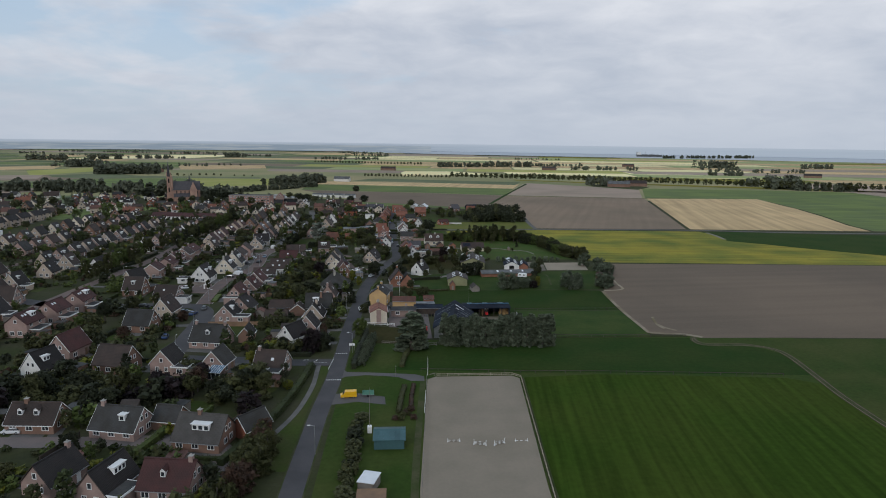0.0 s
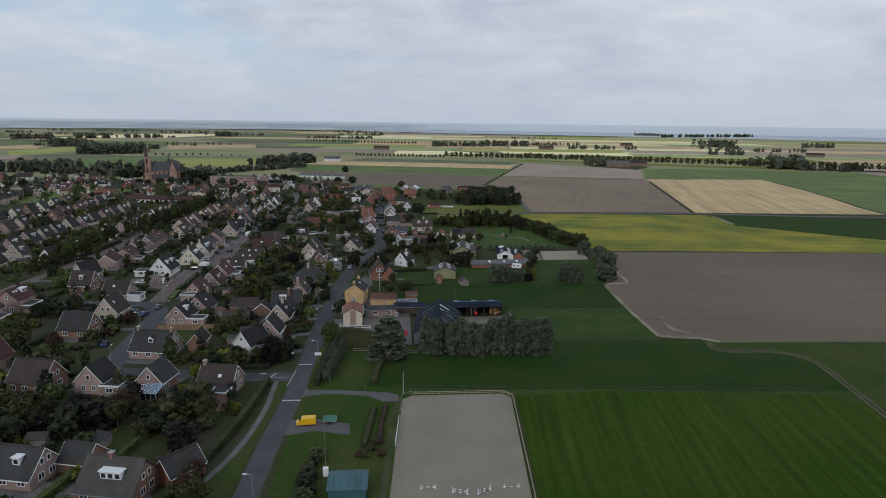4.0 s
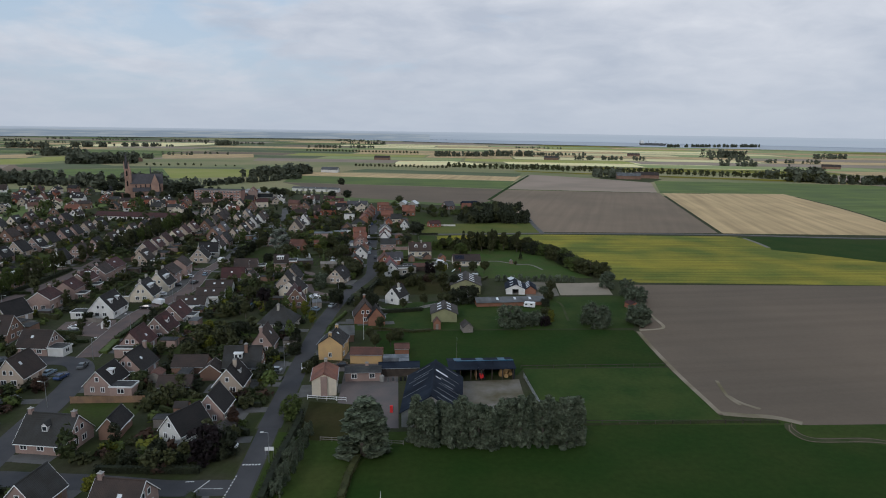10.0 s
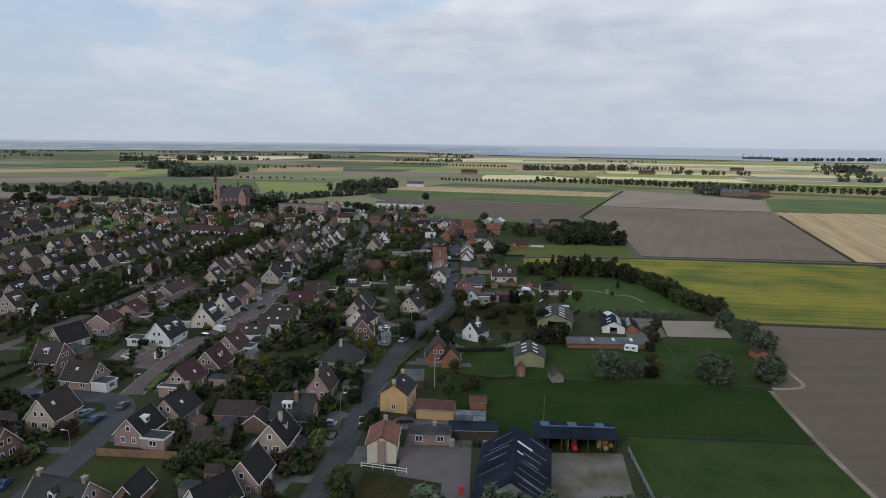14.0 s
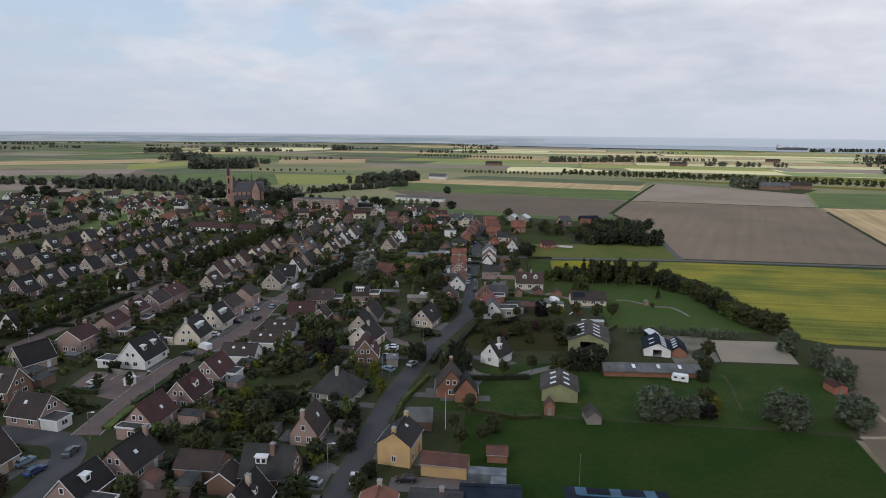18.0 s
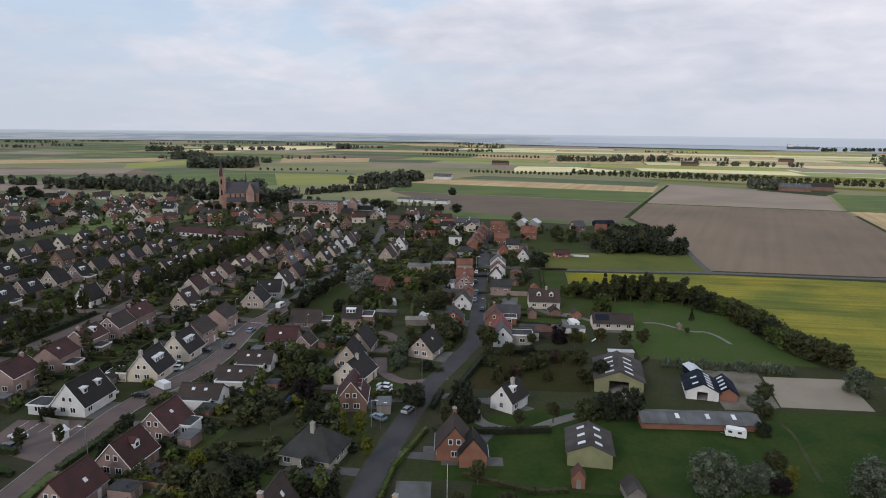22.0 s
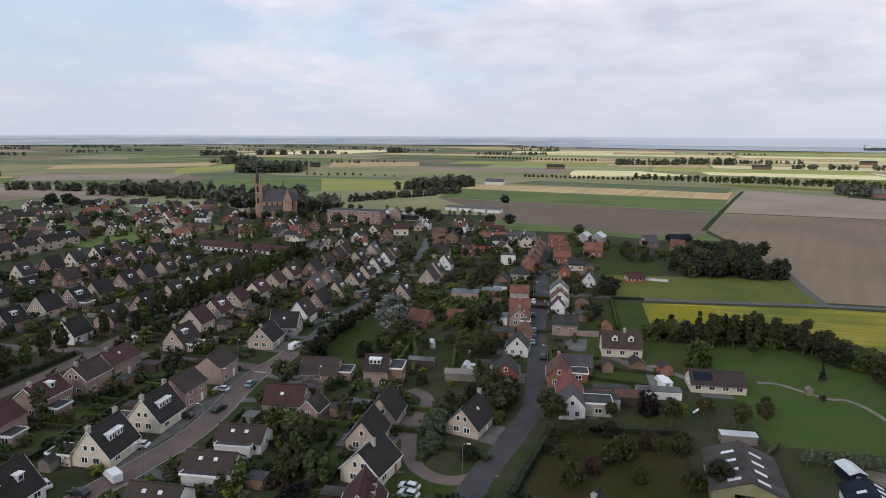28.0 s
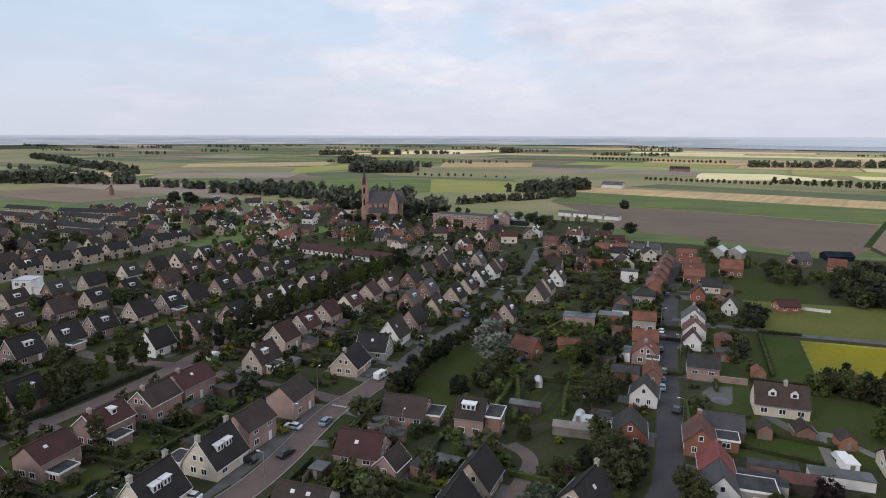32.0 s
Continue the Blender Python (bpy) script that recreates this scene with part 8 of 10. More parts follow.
# trees of the near gardens
for x, y, h, kind, mat in ((-36.5, 193.8, 9, "bush", "leaf_purple"), (-33.3, 195.3, 7.5, "bush", "leaf_dark"), (-33.8, 206.5, 5.5, "oval", "leaf_brown"), (-54.4, 192.4, 3.6, "bush", "leaf_olive"), (-50.7, 192.2, 4.2, "bush", "leaf_dark"), (-47.1, 191.3, 3.6, "bush", "leaf"), (-45.2, 193.5, 4.2, "bush", "leaf_dark"), (-41.6, 192.5, 3.6, "bush", "leaf_dark"), (-45, 192, 6, "round", "leaf_dark"), (-37, 196, 5.5, "round", "leaf_dark"), (-52, 180, 5.5, "round", "leaf_yellow"), (-48, 166, 6.5, "bush", "leaf_brown"), (-62, 162, 7.5, "round", "leaf_brown"),
                           (-71, 160, 8, "bush", "leaf_purple"), (-80, 157, 9, "weeping", "leaf_olive"), (-90, 158, 8, "round", "leaf_dark"), (-100, 156, 9, "round", "leaf"), (-84, 150, 7, "bush", "leaf_dark"), (-96, 162, 5, "bush", "leaf_yellow"),
                           (-39, 112, 7.5, "bush", "leaf_brown"), (-37.5, 119, 8, "bush", "leaf_olive"), (-41, 105, 8, "bush", "leaf_olive"), (-36.5, 126, 7, "bush", "leaf_olive"), (-39, 98, 8, "bush", "leaf_brown"),
                           (-79, 130, 5.5, "bush", "leaf_dark"), (-110, 150, 8, "round", "leaf_olive"), (-120, 165, 9, "round", "leaf_dark"), (-98, 203, 7, "round", "leaf_brown"), (-86, 176, 6, "oval", "leaf_dark"),
                           (-101, 226, 6.5, "bush", "leaf_brown"), (-88, 230, 5, "bush", "leaf_brown"), (-112, 213, 8, "round", "leaf"), (-115, 228, 8.5, "round", "leaf_dark"), (-110, 240, 7.5, "round", "leaf"), (-103, 245, 7, "oval", "leaf"),
                           (-52, 228, 5.5, "round", "leaf"), (-56, 246, 8, "round", "leaf"), (-58, 252, 7, "round", "leaf_dark"), (-55, 259, 6.5, "bush", "leaf_yellow"), (-50, 262, 8.5, "bush", "leaf"), (-48, 270, 8, "bush", "leaf_dark"),
                           (-58, 272, 6, "round", "leaf_yellow"), (-45, 252, 7, "round", "leaf"), (-30, 268, 5, "bush", "leaf_dark"), (-29, 262, 5, "bush", "leaf_dark"), (-28, 255, 4.5, "bush", "leaf_dark"), (-26.5, 283, 5.5, "oval", "leaf_yellow"),
                           (-30, 292, 6.5, "oval", "leaf_yellow"), (-34, 292, 6.5, "column", "leaf_yellow"), (-47, 305, 9, "round", "leaf_purple"), (-43, 298, 6, "bush", "leaf_dark"), (-54, 318, 7.5, "bush", "leaf_olive"), (-50, 322, 5.5, "bush", "leaf"),
                           (-56, 298, 7.5, "bush", "leaf_dark"), (-51, 292, 6.5, "round", "leaf"), (-60, 330, 5, "bush", "leaf_dark"), (-55, 335, 4.5, "bush", "leaf_olive"), (-30, 346, 6, "bush", "leaf_grey"), (-29, 352, 7, "oval", "leaf"),
                           (-22, 361, 6.5, "round", "leaf"), (-20, 358, 6, "round", "leaf"), (-25, 362, 5.5, "bush", "leaf_dark"), (-29, 336, 4, "bush", "leaf_grey"), (-40, 370, 4.5, "bush", "leaf"),
                           (-93.4, 280, 4.5, "oval", "leaf"), (-81, 277, 4.5, "bush", "leaf_dark"), (-83, 285, 3.6, "oval", "leaf_olive"), (-107, 317, 5, "bush", "leaf_dark"), (-104, 290, 4.5, "bush", "leaf_dark"), (-100, 277, 5, "oval", "leaf"),
                           (-32, 389, 7, "round", "leaf"), (-28, 396, 8, "round", "leaf"), (-38, 400, 6, "round", "leaf_olive"), (-30, 412, 7, "oval", "leaf"), (-44, 392, 6, "round", "leaf_olive"), (-52, 388, 5, "bush", "leaf"), (-36, 425, 7, "bush", "leaf_olive")):
    tree(x, y, h, kind, mat, 1.0)
for p in smooth([(-69, 376), (-68, 388), (-69, 402), (-66, 420), (-66, 440), (-73, 456)], 4):
    tree(p[0] - 8 + treern.uniform(-1, 1), p[1], treern.uniform(5.5, 7.5), "oval", treern.choice(("leaf", "leaf_dark")), 1.2, "street trees by the lawn", "along a residential street")
# the avenue
for k in range(12):
    tree(-152.6 + 0.05 * k + treern.uniform(-0.8, 0.8), 296 + 6.7 * k, treern.uniform(7.5, 10.5), "oval", treern.choice(("leaf", "leaf_fresh", "leaf_olive")), treern.uniform(0.8, 1.05), "avenue trees", "in a row along the avenue")
for k in range(27):
    tree(-143.4 - 0.02 * k + treern.uniform(-0.5, 0.5), 391 + 5.4 * k, treern.uniform(8, 10.5), "oval", treern.choice(("leaf", "leaf_fresh", "leaf", "leaf_dark")), treern.uniform(0.8, 1.05), "avenue trees", "in a row along the avenue")
for k in range(14):
    tree(-151.2 - 0.04 * k + treern.uniform(-0.6, 0.6), 386 + 9.5 * k, treern.uniform(7, 9.5), "oval", treern.choice(("leaf", "leaf_olive", "leaf")), treern.uniform(0.75, 1.0), "avenue trees", "in a row along the avenue")
# wood by the fields
for _ in range(85):
    u, v = treern.random(), treern.random()
    x, y = 47 + 51 * u + 8 * v, 521 + 58 * v + 5 * u
    tree(x, y, treern.uniform(10.5, 13.5) * (0.62 + 0.38 * min(1, 3 * u)), treern.choice(("round", "bush")), treern.choice(("leaf_dark", "leaf_dark", "leaf")), 0.8, "trees of the dark wood", "in a small dark wood", 0.3)
# gardens behind the old street, up to the wood
for _ in range(34):
    x, y = treern.uniform(2, 50), treern.uniform(548, 604)
    if (x < 30 or y > 548) and all((px - x) ** 2 + (py - y) ** 2 > (pr + 1) ** 2 for px, py, pr in PLACED):
        tree(x, y, treern.uniform(3.4, 6.4), treern.choice(("round", "bush", "bush", "oval")), treern.choice(("leaf_dark", "leaf", "leaf_olive", "leaf_fresh")), 1.15, "garden trees", dense=0.5)
for x, y, h in ((15, 490, 8.5), (14, 486, 7), (19, 494, 6), (4, 485, 5), (0, 482, 4.5), (10, 478, 5), (16, 482, 6.5), (6, 440, 5), (9, 446, 5.5), (5, 452, 4.5), (10, 456, 5), (8, 463, 5), (11, 434, 4.5)):
    tree(x, y, h, "bush", "leaf_dark" if h > 5 else "leaf", 1.1, "garden trees", "in an old garden", 0.7)
for _ in range(46):
    x, y = treern.uniform(-66, -26), treern.uniform(402, 560)
    if all((px - x) ** 2 + (py - y) ** 2 > (pr * 0.9 + 1) ** 2 for px, py, pr in PLACED):
        tree(x, y, treern.uniform(3.2, 6.2), treern.choice(("round", "bush", "oval")), treern.choice(("leaf_fresh", "leaf_fresh", "leaf", "leaf_olive")), 1.15, "garden trees", "in an old garden", 0.6)
for x, y, h, mat in ((-105.6, 670.7, 12, "leaf_dark"), (-95.2, 663.8, 11, "leaf"), (-117.6, 688.9, 11, "leaf"), (-71.0, 602.2, 10.5, "leaf_dark"), (-52.5, 568, 11, "leaf_fresh"), (-47.2, 569.8, 8, "leaf_fresh"), (-43.6, 661.3, 12, "leaf_dark"), (-58.1, 666.1, 11, "leaf_dark"), (-37.4, 561.2, 6, "leaf_fresh"), (-60.8, 798.5, 13, "leaf_dark"), (4.4, 626.8, 11, "leaf"), (0.2, 611.0, 7, "leaf_fresh"), (27.4, 570.8, 7, "leaf"), (32.9, 567.3, 8, "leaf_fresh"), (38.9, 569.3, 7.5, "leaf"), (31.4, 583.2, 8, "leaf"), (53.3, 563.7, 7, "leaf_fresh"), (13.5, 472.8, 7.5, "leaf_dark"), (-74.5, 543.8, 7, "leaf_fresh"), (-26.7, 591.5, 6, "leaf_dark"), (-2.0, 496.4, 5, "leaf"), (3.8, 501.8, 5.5, "leaf_fresh"), (-44.8, 501.8, 4.5, "leaf_fresh"), (-38.9, 484.9, 5, "leaf"), (-35.0, 423.5, 7, "leaf"), (-38.1, 418.4, 7.5, "leaf_fresh")):
    tree(x, y, h, "round" if h > 6 else "bush", mat, 1.2, "trees of the old village", "between old village houses", 1.0 if y < 600 else 0.6)
for x, y, h in ((44, 417, 12), (50.5, 419, 11), (57, 420, 12.5), (63, 420, 10.5), (70, 416, 11.5), (47, 421, 9)):
    tree(x, y, h, "oval", "leaf" if h > 11 else "leaf_olive", 0.95, "dark tree belt by the crop field", "in a belt along a crop field")
# tree rows across the polder
def tree_row(a, b, n, h, label="in a row across the polder", mats=("leaf", "leaf_olive")):
    for k in range(n):
        t = (k + treern.uniform(-0.12, 0.12)) / (n - 1)
        tree(a[0] + (b[0] - a[0]) * t, a[1] + (b[1] - a[1]) * t, h * treern.uniform(0.88, 1.12), "round", treern.choice(mats), 1.0, "tree row across the polder", label, 0.12)


for x, y in ((-236, 646), (-226, 648), (-217, 652), (-208, 655), (-243, 644), (-200, 660)):
    tree(x, y, treern.uniform(8, 10.5), "round", treern.choice(("leaf", "leaf_dark")), 1.2, "trees round the church", "in front of the church")
tree_row((-70, 1196), (88, 1164), 24, 8)
tree_row((92, 1163), (212, 1112), 15, 14)
tree_row((218, 1110), (400, 1034), 24, 15)
tree_row((406, 1031), (738, 880), 40, 15)
tree_row((744, 877), (900, 800), 15, 15)
tree_row((-257, 1941), (60, 1815), 34, 10)
tree_row((-414, 1158), (-330, 1172), 8, 7)
tree_row((-305, 1168), (-271, 1166), 3, 5)


def woods(name, cx, cy, lx, ly, turn, h, n, seed, label):
    """A far wood, as one mass of crowns."""
    r = np.random.default_rng(seed)
    c, s = math.cos(turn), math.sin(turn)
    cl, rad = [], []
    for _ in range(n):
        a, b = r.uniform(-1, 1), r.uniform(-1, 1)
        hh = h * r.uniform(0.6, 1.1)
        x, y = cx + c * a * lx / 2 - s * b * ly / 2, cy + s * a * lx / 2 + c * b * ly / 2
        for f in (0.25, 0.6, 0.85):
            cl.append((x, y, hh * f))
            rad.append(hh * (0.42 if f < 0.8 else 0.3))
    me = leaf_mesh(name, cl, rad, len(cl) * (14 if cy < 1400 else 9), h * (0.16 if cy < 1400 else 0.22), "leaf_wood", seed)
    return solo(name, me, None, label=label, category="woods", kind="stuff")


for k, (cx, cy, lx, ly, turn, h, n, label) in enumerate((
        (-528, 1258, 105, 80, 0.35, 17, 90, "dark far wood behind the church"),
        (-735, 1540, 85, 50, 0.5, 17, 34, "dark far wood behind the church"),
        (-1068, 1996, 110, 40, 0.4, 16, 26, "dark far wood on the polder"),
        (-948, 2112, 100, 40, 0.4, 15, 24, "dark far wood on the polder"),
        (-848, 2228, 140, 40, 0.4, 12, 30, "dark far wood on the polder"),
        (-519, 1432, 36, 20, 0.2, 10, 10, "trees round a farmstead"),
        (-626, 2496, 80, 40, 0.4, 17, 20, "dark far wood on the polder"),
        (850, 900, 120, 50, -0.3, 18, 45, "dark far wood beside fields"),
        (606, 960, 44, 34, -0.3, 19, 26, "dark far wood beside fields"),
        (582, 1020, 24, 20, 0, 13, 10, "trees round a farmstead"),
        (650, 922, 90, 22, -0.35, 11, 36, "dark far wood beside fields"),
        (322, 1012, 40, 22, -0.3, 13, 14, "trees round a farmstead"),
        (970, 1884, 140, 44, 0.26, 19, 40, "dark far wood on the polder"),
        (1300, 1886, 120, 30, 0.26, 13, 26, "dark far wood on the polder"),
        (-452, 826, 130, 44, 0.1, 13, 60, "dark trees at the village edge"),
        (-600, 850, 120, 30, 0.1, 9, 36, "dark trees at the village edge"),
        (-368, 806, 90, 18, 0.1, 8, 34, "dark trees at the village edge"),
        (-300, 780, 90, 30, 0.0, 15, 34, "dark trees at the village edge"),
        (-225, 716, 60, 16, 0.3, 16, 20, "dark trees behind the church"),
        (-96, 722, 70, 14, -0.15, 6, 12, "dark trees behind the village"),
        (-186, 856, 190, 12, 0.94, 7, 74, "dark hedge of trees along a field"),
        (-164, 1000, 125, 40, 1.05, 12.5, 70, "dark wood at the end of a hedge"),
        (170, 1738, 150, 20, 0.27, 13, 34, "dark line of far trees on the polder"),
        (316, 1797, 125, 22, -0.02, 15, 34, "dark line of far trees on the polder"),
        (470, 1880, 190, 12, 0.3, 9, 30, "dark line of far trees on the polder"),
        (-795, 848, 190, 40, 0.35, 15, 60, "dark trees at the village edge"),
        (-1250, 1217, 900, 26, -0.47, 12, 120, "long line of trees west of the village"),
        (1680, 3326, 740, 30, 0.43, 14, 70, "long low line of trees by the estuary"))):
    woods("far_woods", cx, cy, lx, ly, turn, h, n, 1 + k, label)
farrn = random.Random(77)
for k in range(46):
    d = farrn.uniform(1500, 4150)
    a = farrn.uniform(-0.95, 0.55 if k < 26 else 0.0)
    x, y = d * math.sin(a), d * math.cos(a)
    if x > 100 and y > 2700:
        continue
    lx = farrn.uniform(50, 240) * (0.6 + d / 4000)
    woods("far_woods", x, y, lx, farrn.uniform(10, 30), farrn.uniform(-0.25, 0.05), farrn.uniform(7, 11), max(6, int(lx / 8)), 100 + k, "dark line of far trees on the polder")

# far farms
for x, y, tr in ((345, 985, 76), (381, 1006, 80), (640, 990, 60), (900, 1320, 60), (-30, 1500, 80), (380, 1600, 70), (-500, 1320, 60), (700, 1900, 80)):
    barn(x, y, tr, 16, 34, 5, 9, "brick_brown", farrn.choice(("sheet_dark", "roof_brown", "sheet_grey")), "long far farm shed on the polder")
for k in range(4):
    barn(-104 + 13 * k, 764 - 3.4 * k, 75, 7, 12, 3.2, 4.4, "white_wall", "sheet_grey", "white low hall behind the village", category="hall")
barn(-101, 1066, 80, 12, 26, 4.5, 8, "white_wall", "sheet_grey", "pale farm shed on the polder")

# a cargo ship far out on the estuary
ship = thing("cargo_ship", 1457, 3605, -23, 0.25, "grey cargo ship with a white bridge on the estuary", "ship")
part("hull", Shape().solid([(-68, -9, 0), (62, -9, 0), (70, 0, 0), (62, 9, 0), (-68, 9, 0)], [(-72, -11, 11), (64, -11, 11), (78, 0, 13), (64, 11, 11), (-72, 11, 11)]), "sheet_grey", ship)
part("bridge_house", Shape().box(-64, -9, 11, -46, 9, 24).box(-62, -11, 24, -52, 11, 27), "white_wall", ship, "white bridge house")
part("funnel", Shape().box(-70, -3, 11, -65, 3, 26), "concrete", ship)
for k in range(5):
    part("hatch", Shape().box(-40 + 20 * k, -8, 11, -24 + 20 * k, 8, 13.5), "sheet_grey", ship)
for k in range(2):
    part("mast", Shape().box(-22.6 + 40 * k, -0.8, 11, -21 + 40 * k, 0.8, 27), "sheet_grey", ship)

# garden greenery of the rows: hedges, shrubs and sheds round the houses
gardenrn = random.Random(8)
MATS = ("leaf", "leaf_dark", "leaf", "leaf_olive", "leaf_hedge", "leaf_fresh", "leaf_brown", "leaf_yellow")


YARDS = ((-22, 0, 130, 352), (-86, 200, -76, 256), (-96, 246, -80, 300), (-79, 207, -57.5, 223.5), (-36.5, 316, -20, 328), (-79, 378, -59, 436), (-50, 378, -28, 402), (-113, 272, -92, 311), (0, 352, 100, 470), (-92, 312, -80.5, 400), (14, 352, 100, 640), (-40, 90, -10, 176))


def free(x, y, r):
    if any(a < x < c and b < y < d for a, b, c, d in YARDS):
        return False
    for px, py, pr in PLACED:
        if (px - x) ** 2 + (py - y) ** 2 < (pr * 0.86 + r) ** 2:
            return False
    for line, w in ROADS:
        if np.min(np.hypot(line[:, 0] - x, line[:, 1] - y)) < w / 2 + r + 0.6:
            return False
    return True


homes = [p for p in PLACED if p[0] < 25 and p[1] < 640]
made = [0, 0, 0]
for px, py, pr in homes:
    far = py > 430 or px < -200
    for _ in range(4 if far else 11):
        a, d = gardenrn.uniform(0, 6.28), pr + gardenrn.uniform(1.0, 8)
        x, y = px + d * math.cos(a), py + d * math.sin(a)
        h = gardenrn.uniform(1.0, 3.2)
        if free(x, y, 0.8):
            near = not far and px > -130 and made[0] < 290
            shrub(x, y, h, gardenrn.choice(MATS), gardenrn.uniform(0.8, 1.3), bulk=not near)
            made[0] += near
    for _ in range(2 if far else 2):
        a, d = gardenrn.uniform(0, 6.28), pr + gardenrn.uniform(2.5, 8)
        x, y = px + d * math.cos(a), py + d * math.sin(a)
        if free(x, y, 1.6):
            tree(x, y, gardenrn.uniform(3.2, 6.6), gardenrn.choice(("round", "bush", "oval")), gardenrn.choice(MATS[:6]), 1.0, "garden trees", dense=0.2)
            made[1] += 1
    if not far and gardenrn.random() < 0.7:
        a, d = gardenrn.uniform(0, 6.28), pr + gardenrn.uniform(3, 6)
        x, y = px + d * math.cos(a), py + d * math.sin(a)
        if made[2] < 90 and free(x, y, 2.2):
            shed(x, y, gardenrn.choice((0, 90)), gardenrn.uniform(2.4, 3.4), gardenrn.uniform(2.8, 4.2), wall=gardenrn.choice(("wood_dark", "wood", "wood_grey", "brick_brown")), roof=gardenrn.choice(("bitumen", "bitumen", "sheet_grey", "roof_rust", "sheet_dark")),
                 flat=gardenrn.random() < 0.6, label="small garden shed behind a house")
            PLACED.append((x, y, 2.5))
            made[2] += 1

# plots: lawns, patios and hedges beside the houses
plotrn = random.Random(19)
LAWNS, PATIOS = Shape(), Shape()
HEDGED = 0
for x, y, rot, W, L in HOMES:
    c, q = math.cos(radians(rot)), math.sin(radians(rot))

    def at(u, v):
        return (x + c * u - q * v, y + q * u + c * v)

    for side in (-1, 1):
        u0 = side * (W / 2 + plotrn.uniform(2.5, 4))
        u1 = side * (W / 2 + plotrn.uniform(8, 12))
        v0, v1 = -L / 2 + plotrn.uniform(-1.5, 1), L / 2 + plotrn.uniform(-1, 1.5)
        ring = [at(u0, v0), at(u1, v0), at(u1, v1), at(u0, v1)]
        if side < 0:
            ring = ring[::-1]
        if all(free(*p, 0.2) for p in ring) and free(*at((u0 + u1) / 2, (v0 + v1) / 2), 0.5) and plotrn.random() < 0.75:
            zz = 0.040 + 0.0006 * (len(LAWNS.f) // 6 % 12)
            LAWNS.solid([(*p, 0.0) for p in ring], [(*p, zz) for p in ring])
        u2 = side * (W / 2 + 0.15)
        ring = [at(u2, -L / 3), at(u0, -L / 3), at(u0, L / 3), at(u2, L / 3)]
        if side < 0:
            ring = ring[::-1]
        zz = 0.026 + 0.0007 * (len(PATIOS.f) // 6 % 14)
        PATIOS.solid([(*p, 0.0) for p in ring], [(*p, zz) for p in ring])
        if y < 470 and x > -175 and HEDGED < 150:
            v = L / 2 + plotrn.uniform(1.6, 2.4)
            line = [at(side * (W / 2 + d), v) for d in (0.5, 3, 6, 9, 12)]
            while line and not free(*line[-1], 0.7):
                line.pop()
            if len(line) > 2 and all(free(*p, -1.5) for p in line):
                if plotrn.random() < 0.72:
                    hedge([line[0], line[-1]], plotrn.uniform(1.3, 2.1), plotrn.uniform(0.9, 1.3), plotrn.choice(("leaf_hedge", "leaf_hedge", "leaf", "leaf_fresh", "leaf_dark")), "clipped green hedge between two gardens", 0.7)
                elif HEDGED % 2:
                    fence([line[0], line[-1]], 1.75, plotrn.choice(("wood", "wood_dark", "wood_grey")), "timber panel fence between two gardens", 2.4)
                HEDGED += 1
solo("garden_lawns", LAWNS, "lawn", label="small mown lawns behind the houses", category="lawn", kind="stuff")
solo("garden_patios", PATIOS, "paving", label="grey paved terraces beside the houses", category="paving", kind="stuff")

# driveways and low flat-roofed outbuildings
DRIVES = Shape()
outs = 0
for x, y, rot, W, L in HOMES:
    best = None
    for line, w in ROADS:
        dist = np.hypot(line[:, 0] - x, line[:, 1] - y)
        k = int(np.argmin(dist))
        if best is None or dist[k] < best[0]:
            best = (dist[k], line[k], w)
    if best[0] < 22 and best[0] > 3:
        tx, ty = best[1][0] - x, best[1][1] - y
        d = math.hypot(tx, ty)
        ux, uy = tx / d, ty / d
        off = plotrn.choice((-1, 1)) * (L / 2 - 1)
        px, py = x - uy * off, y + ux * off
        ring = [(px + uy * 1.4, py - ux * 1.4), (px + uy * 1.4 + tx, py - ux * 1.4 + ty), (px - uy * 1.4 + tx, py + ux * 1.4 + ty), (px - uy * 1.4, py + ux * 1.4)]
        zz = 0.0488 + 0.0004 * (len(DRIVES.f) // 6 % 14)
        DRIVES.solid([(*p, 0.0) for p in ring], [(*p, zz) for p in ring])
    if y < 480 and x > -170 and outs < 55:
        c, q = math.cos(radians(rot)), math.sin(radians(rot))
        side = plotrn.choice((-1, 1))
        u, v = side * (W / 2 + 4.2), plotrn.choice((-1, 1)) * (L / 2 - 1)
        px, py = x + c * u - q * v, y + q * u + c * v
        if free(px, py, 1.6):
            shed(px, py, rot + plotrn.choice((0, 90)), plotrn.uniform(3, 3.6), plotrn.uniform(4.2, 6), 2.3, 3.0, plotrn.choice(("brick_pink", "brick_brown", "wood_dark", "wood_grey")), plotrn.choice(("bitumen", "bitumen", "sheet_dark", "sheet_grey")),
                 "flat-roofed garage or shed behind a house", "outbuilding", True, "outbuildings")
            PLACED.append((px, py, 2.6))
            outs += 1
solo("driveways", DRIVES, "paving", label="grey paved drives from houses to the street", category="paving", kind="stuff")

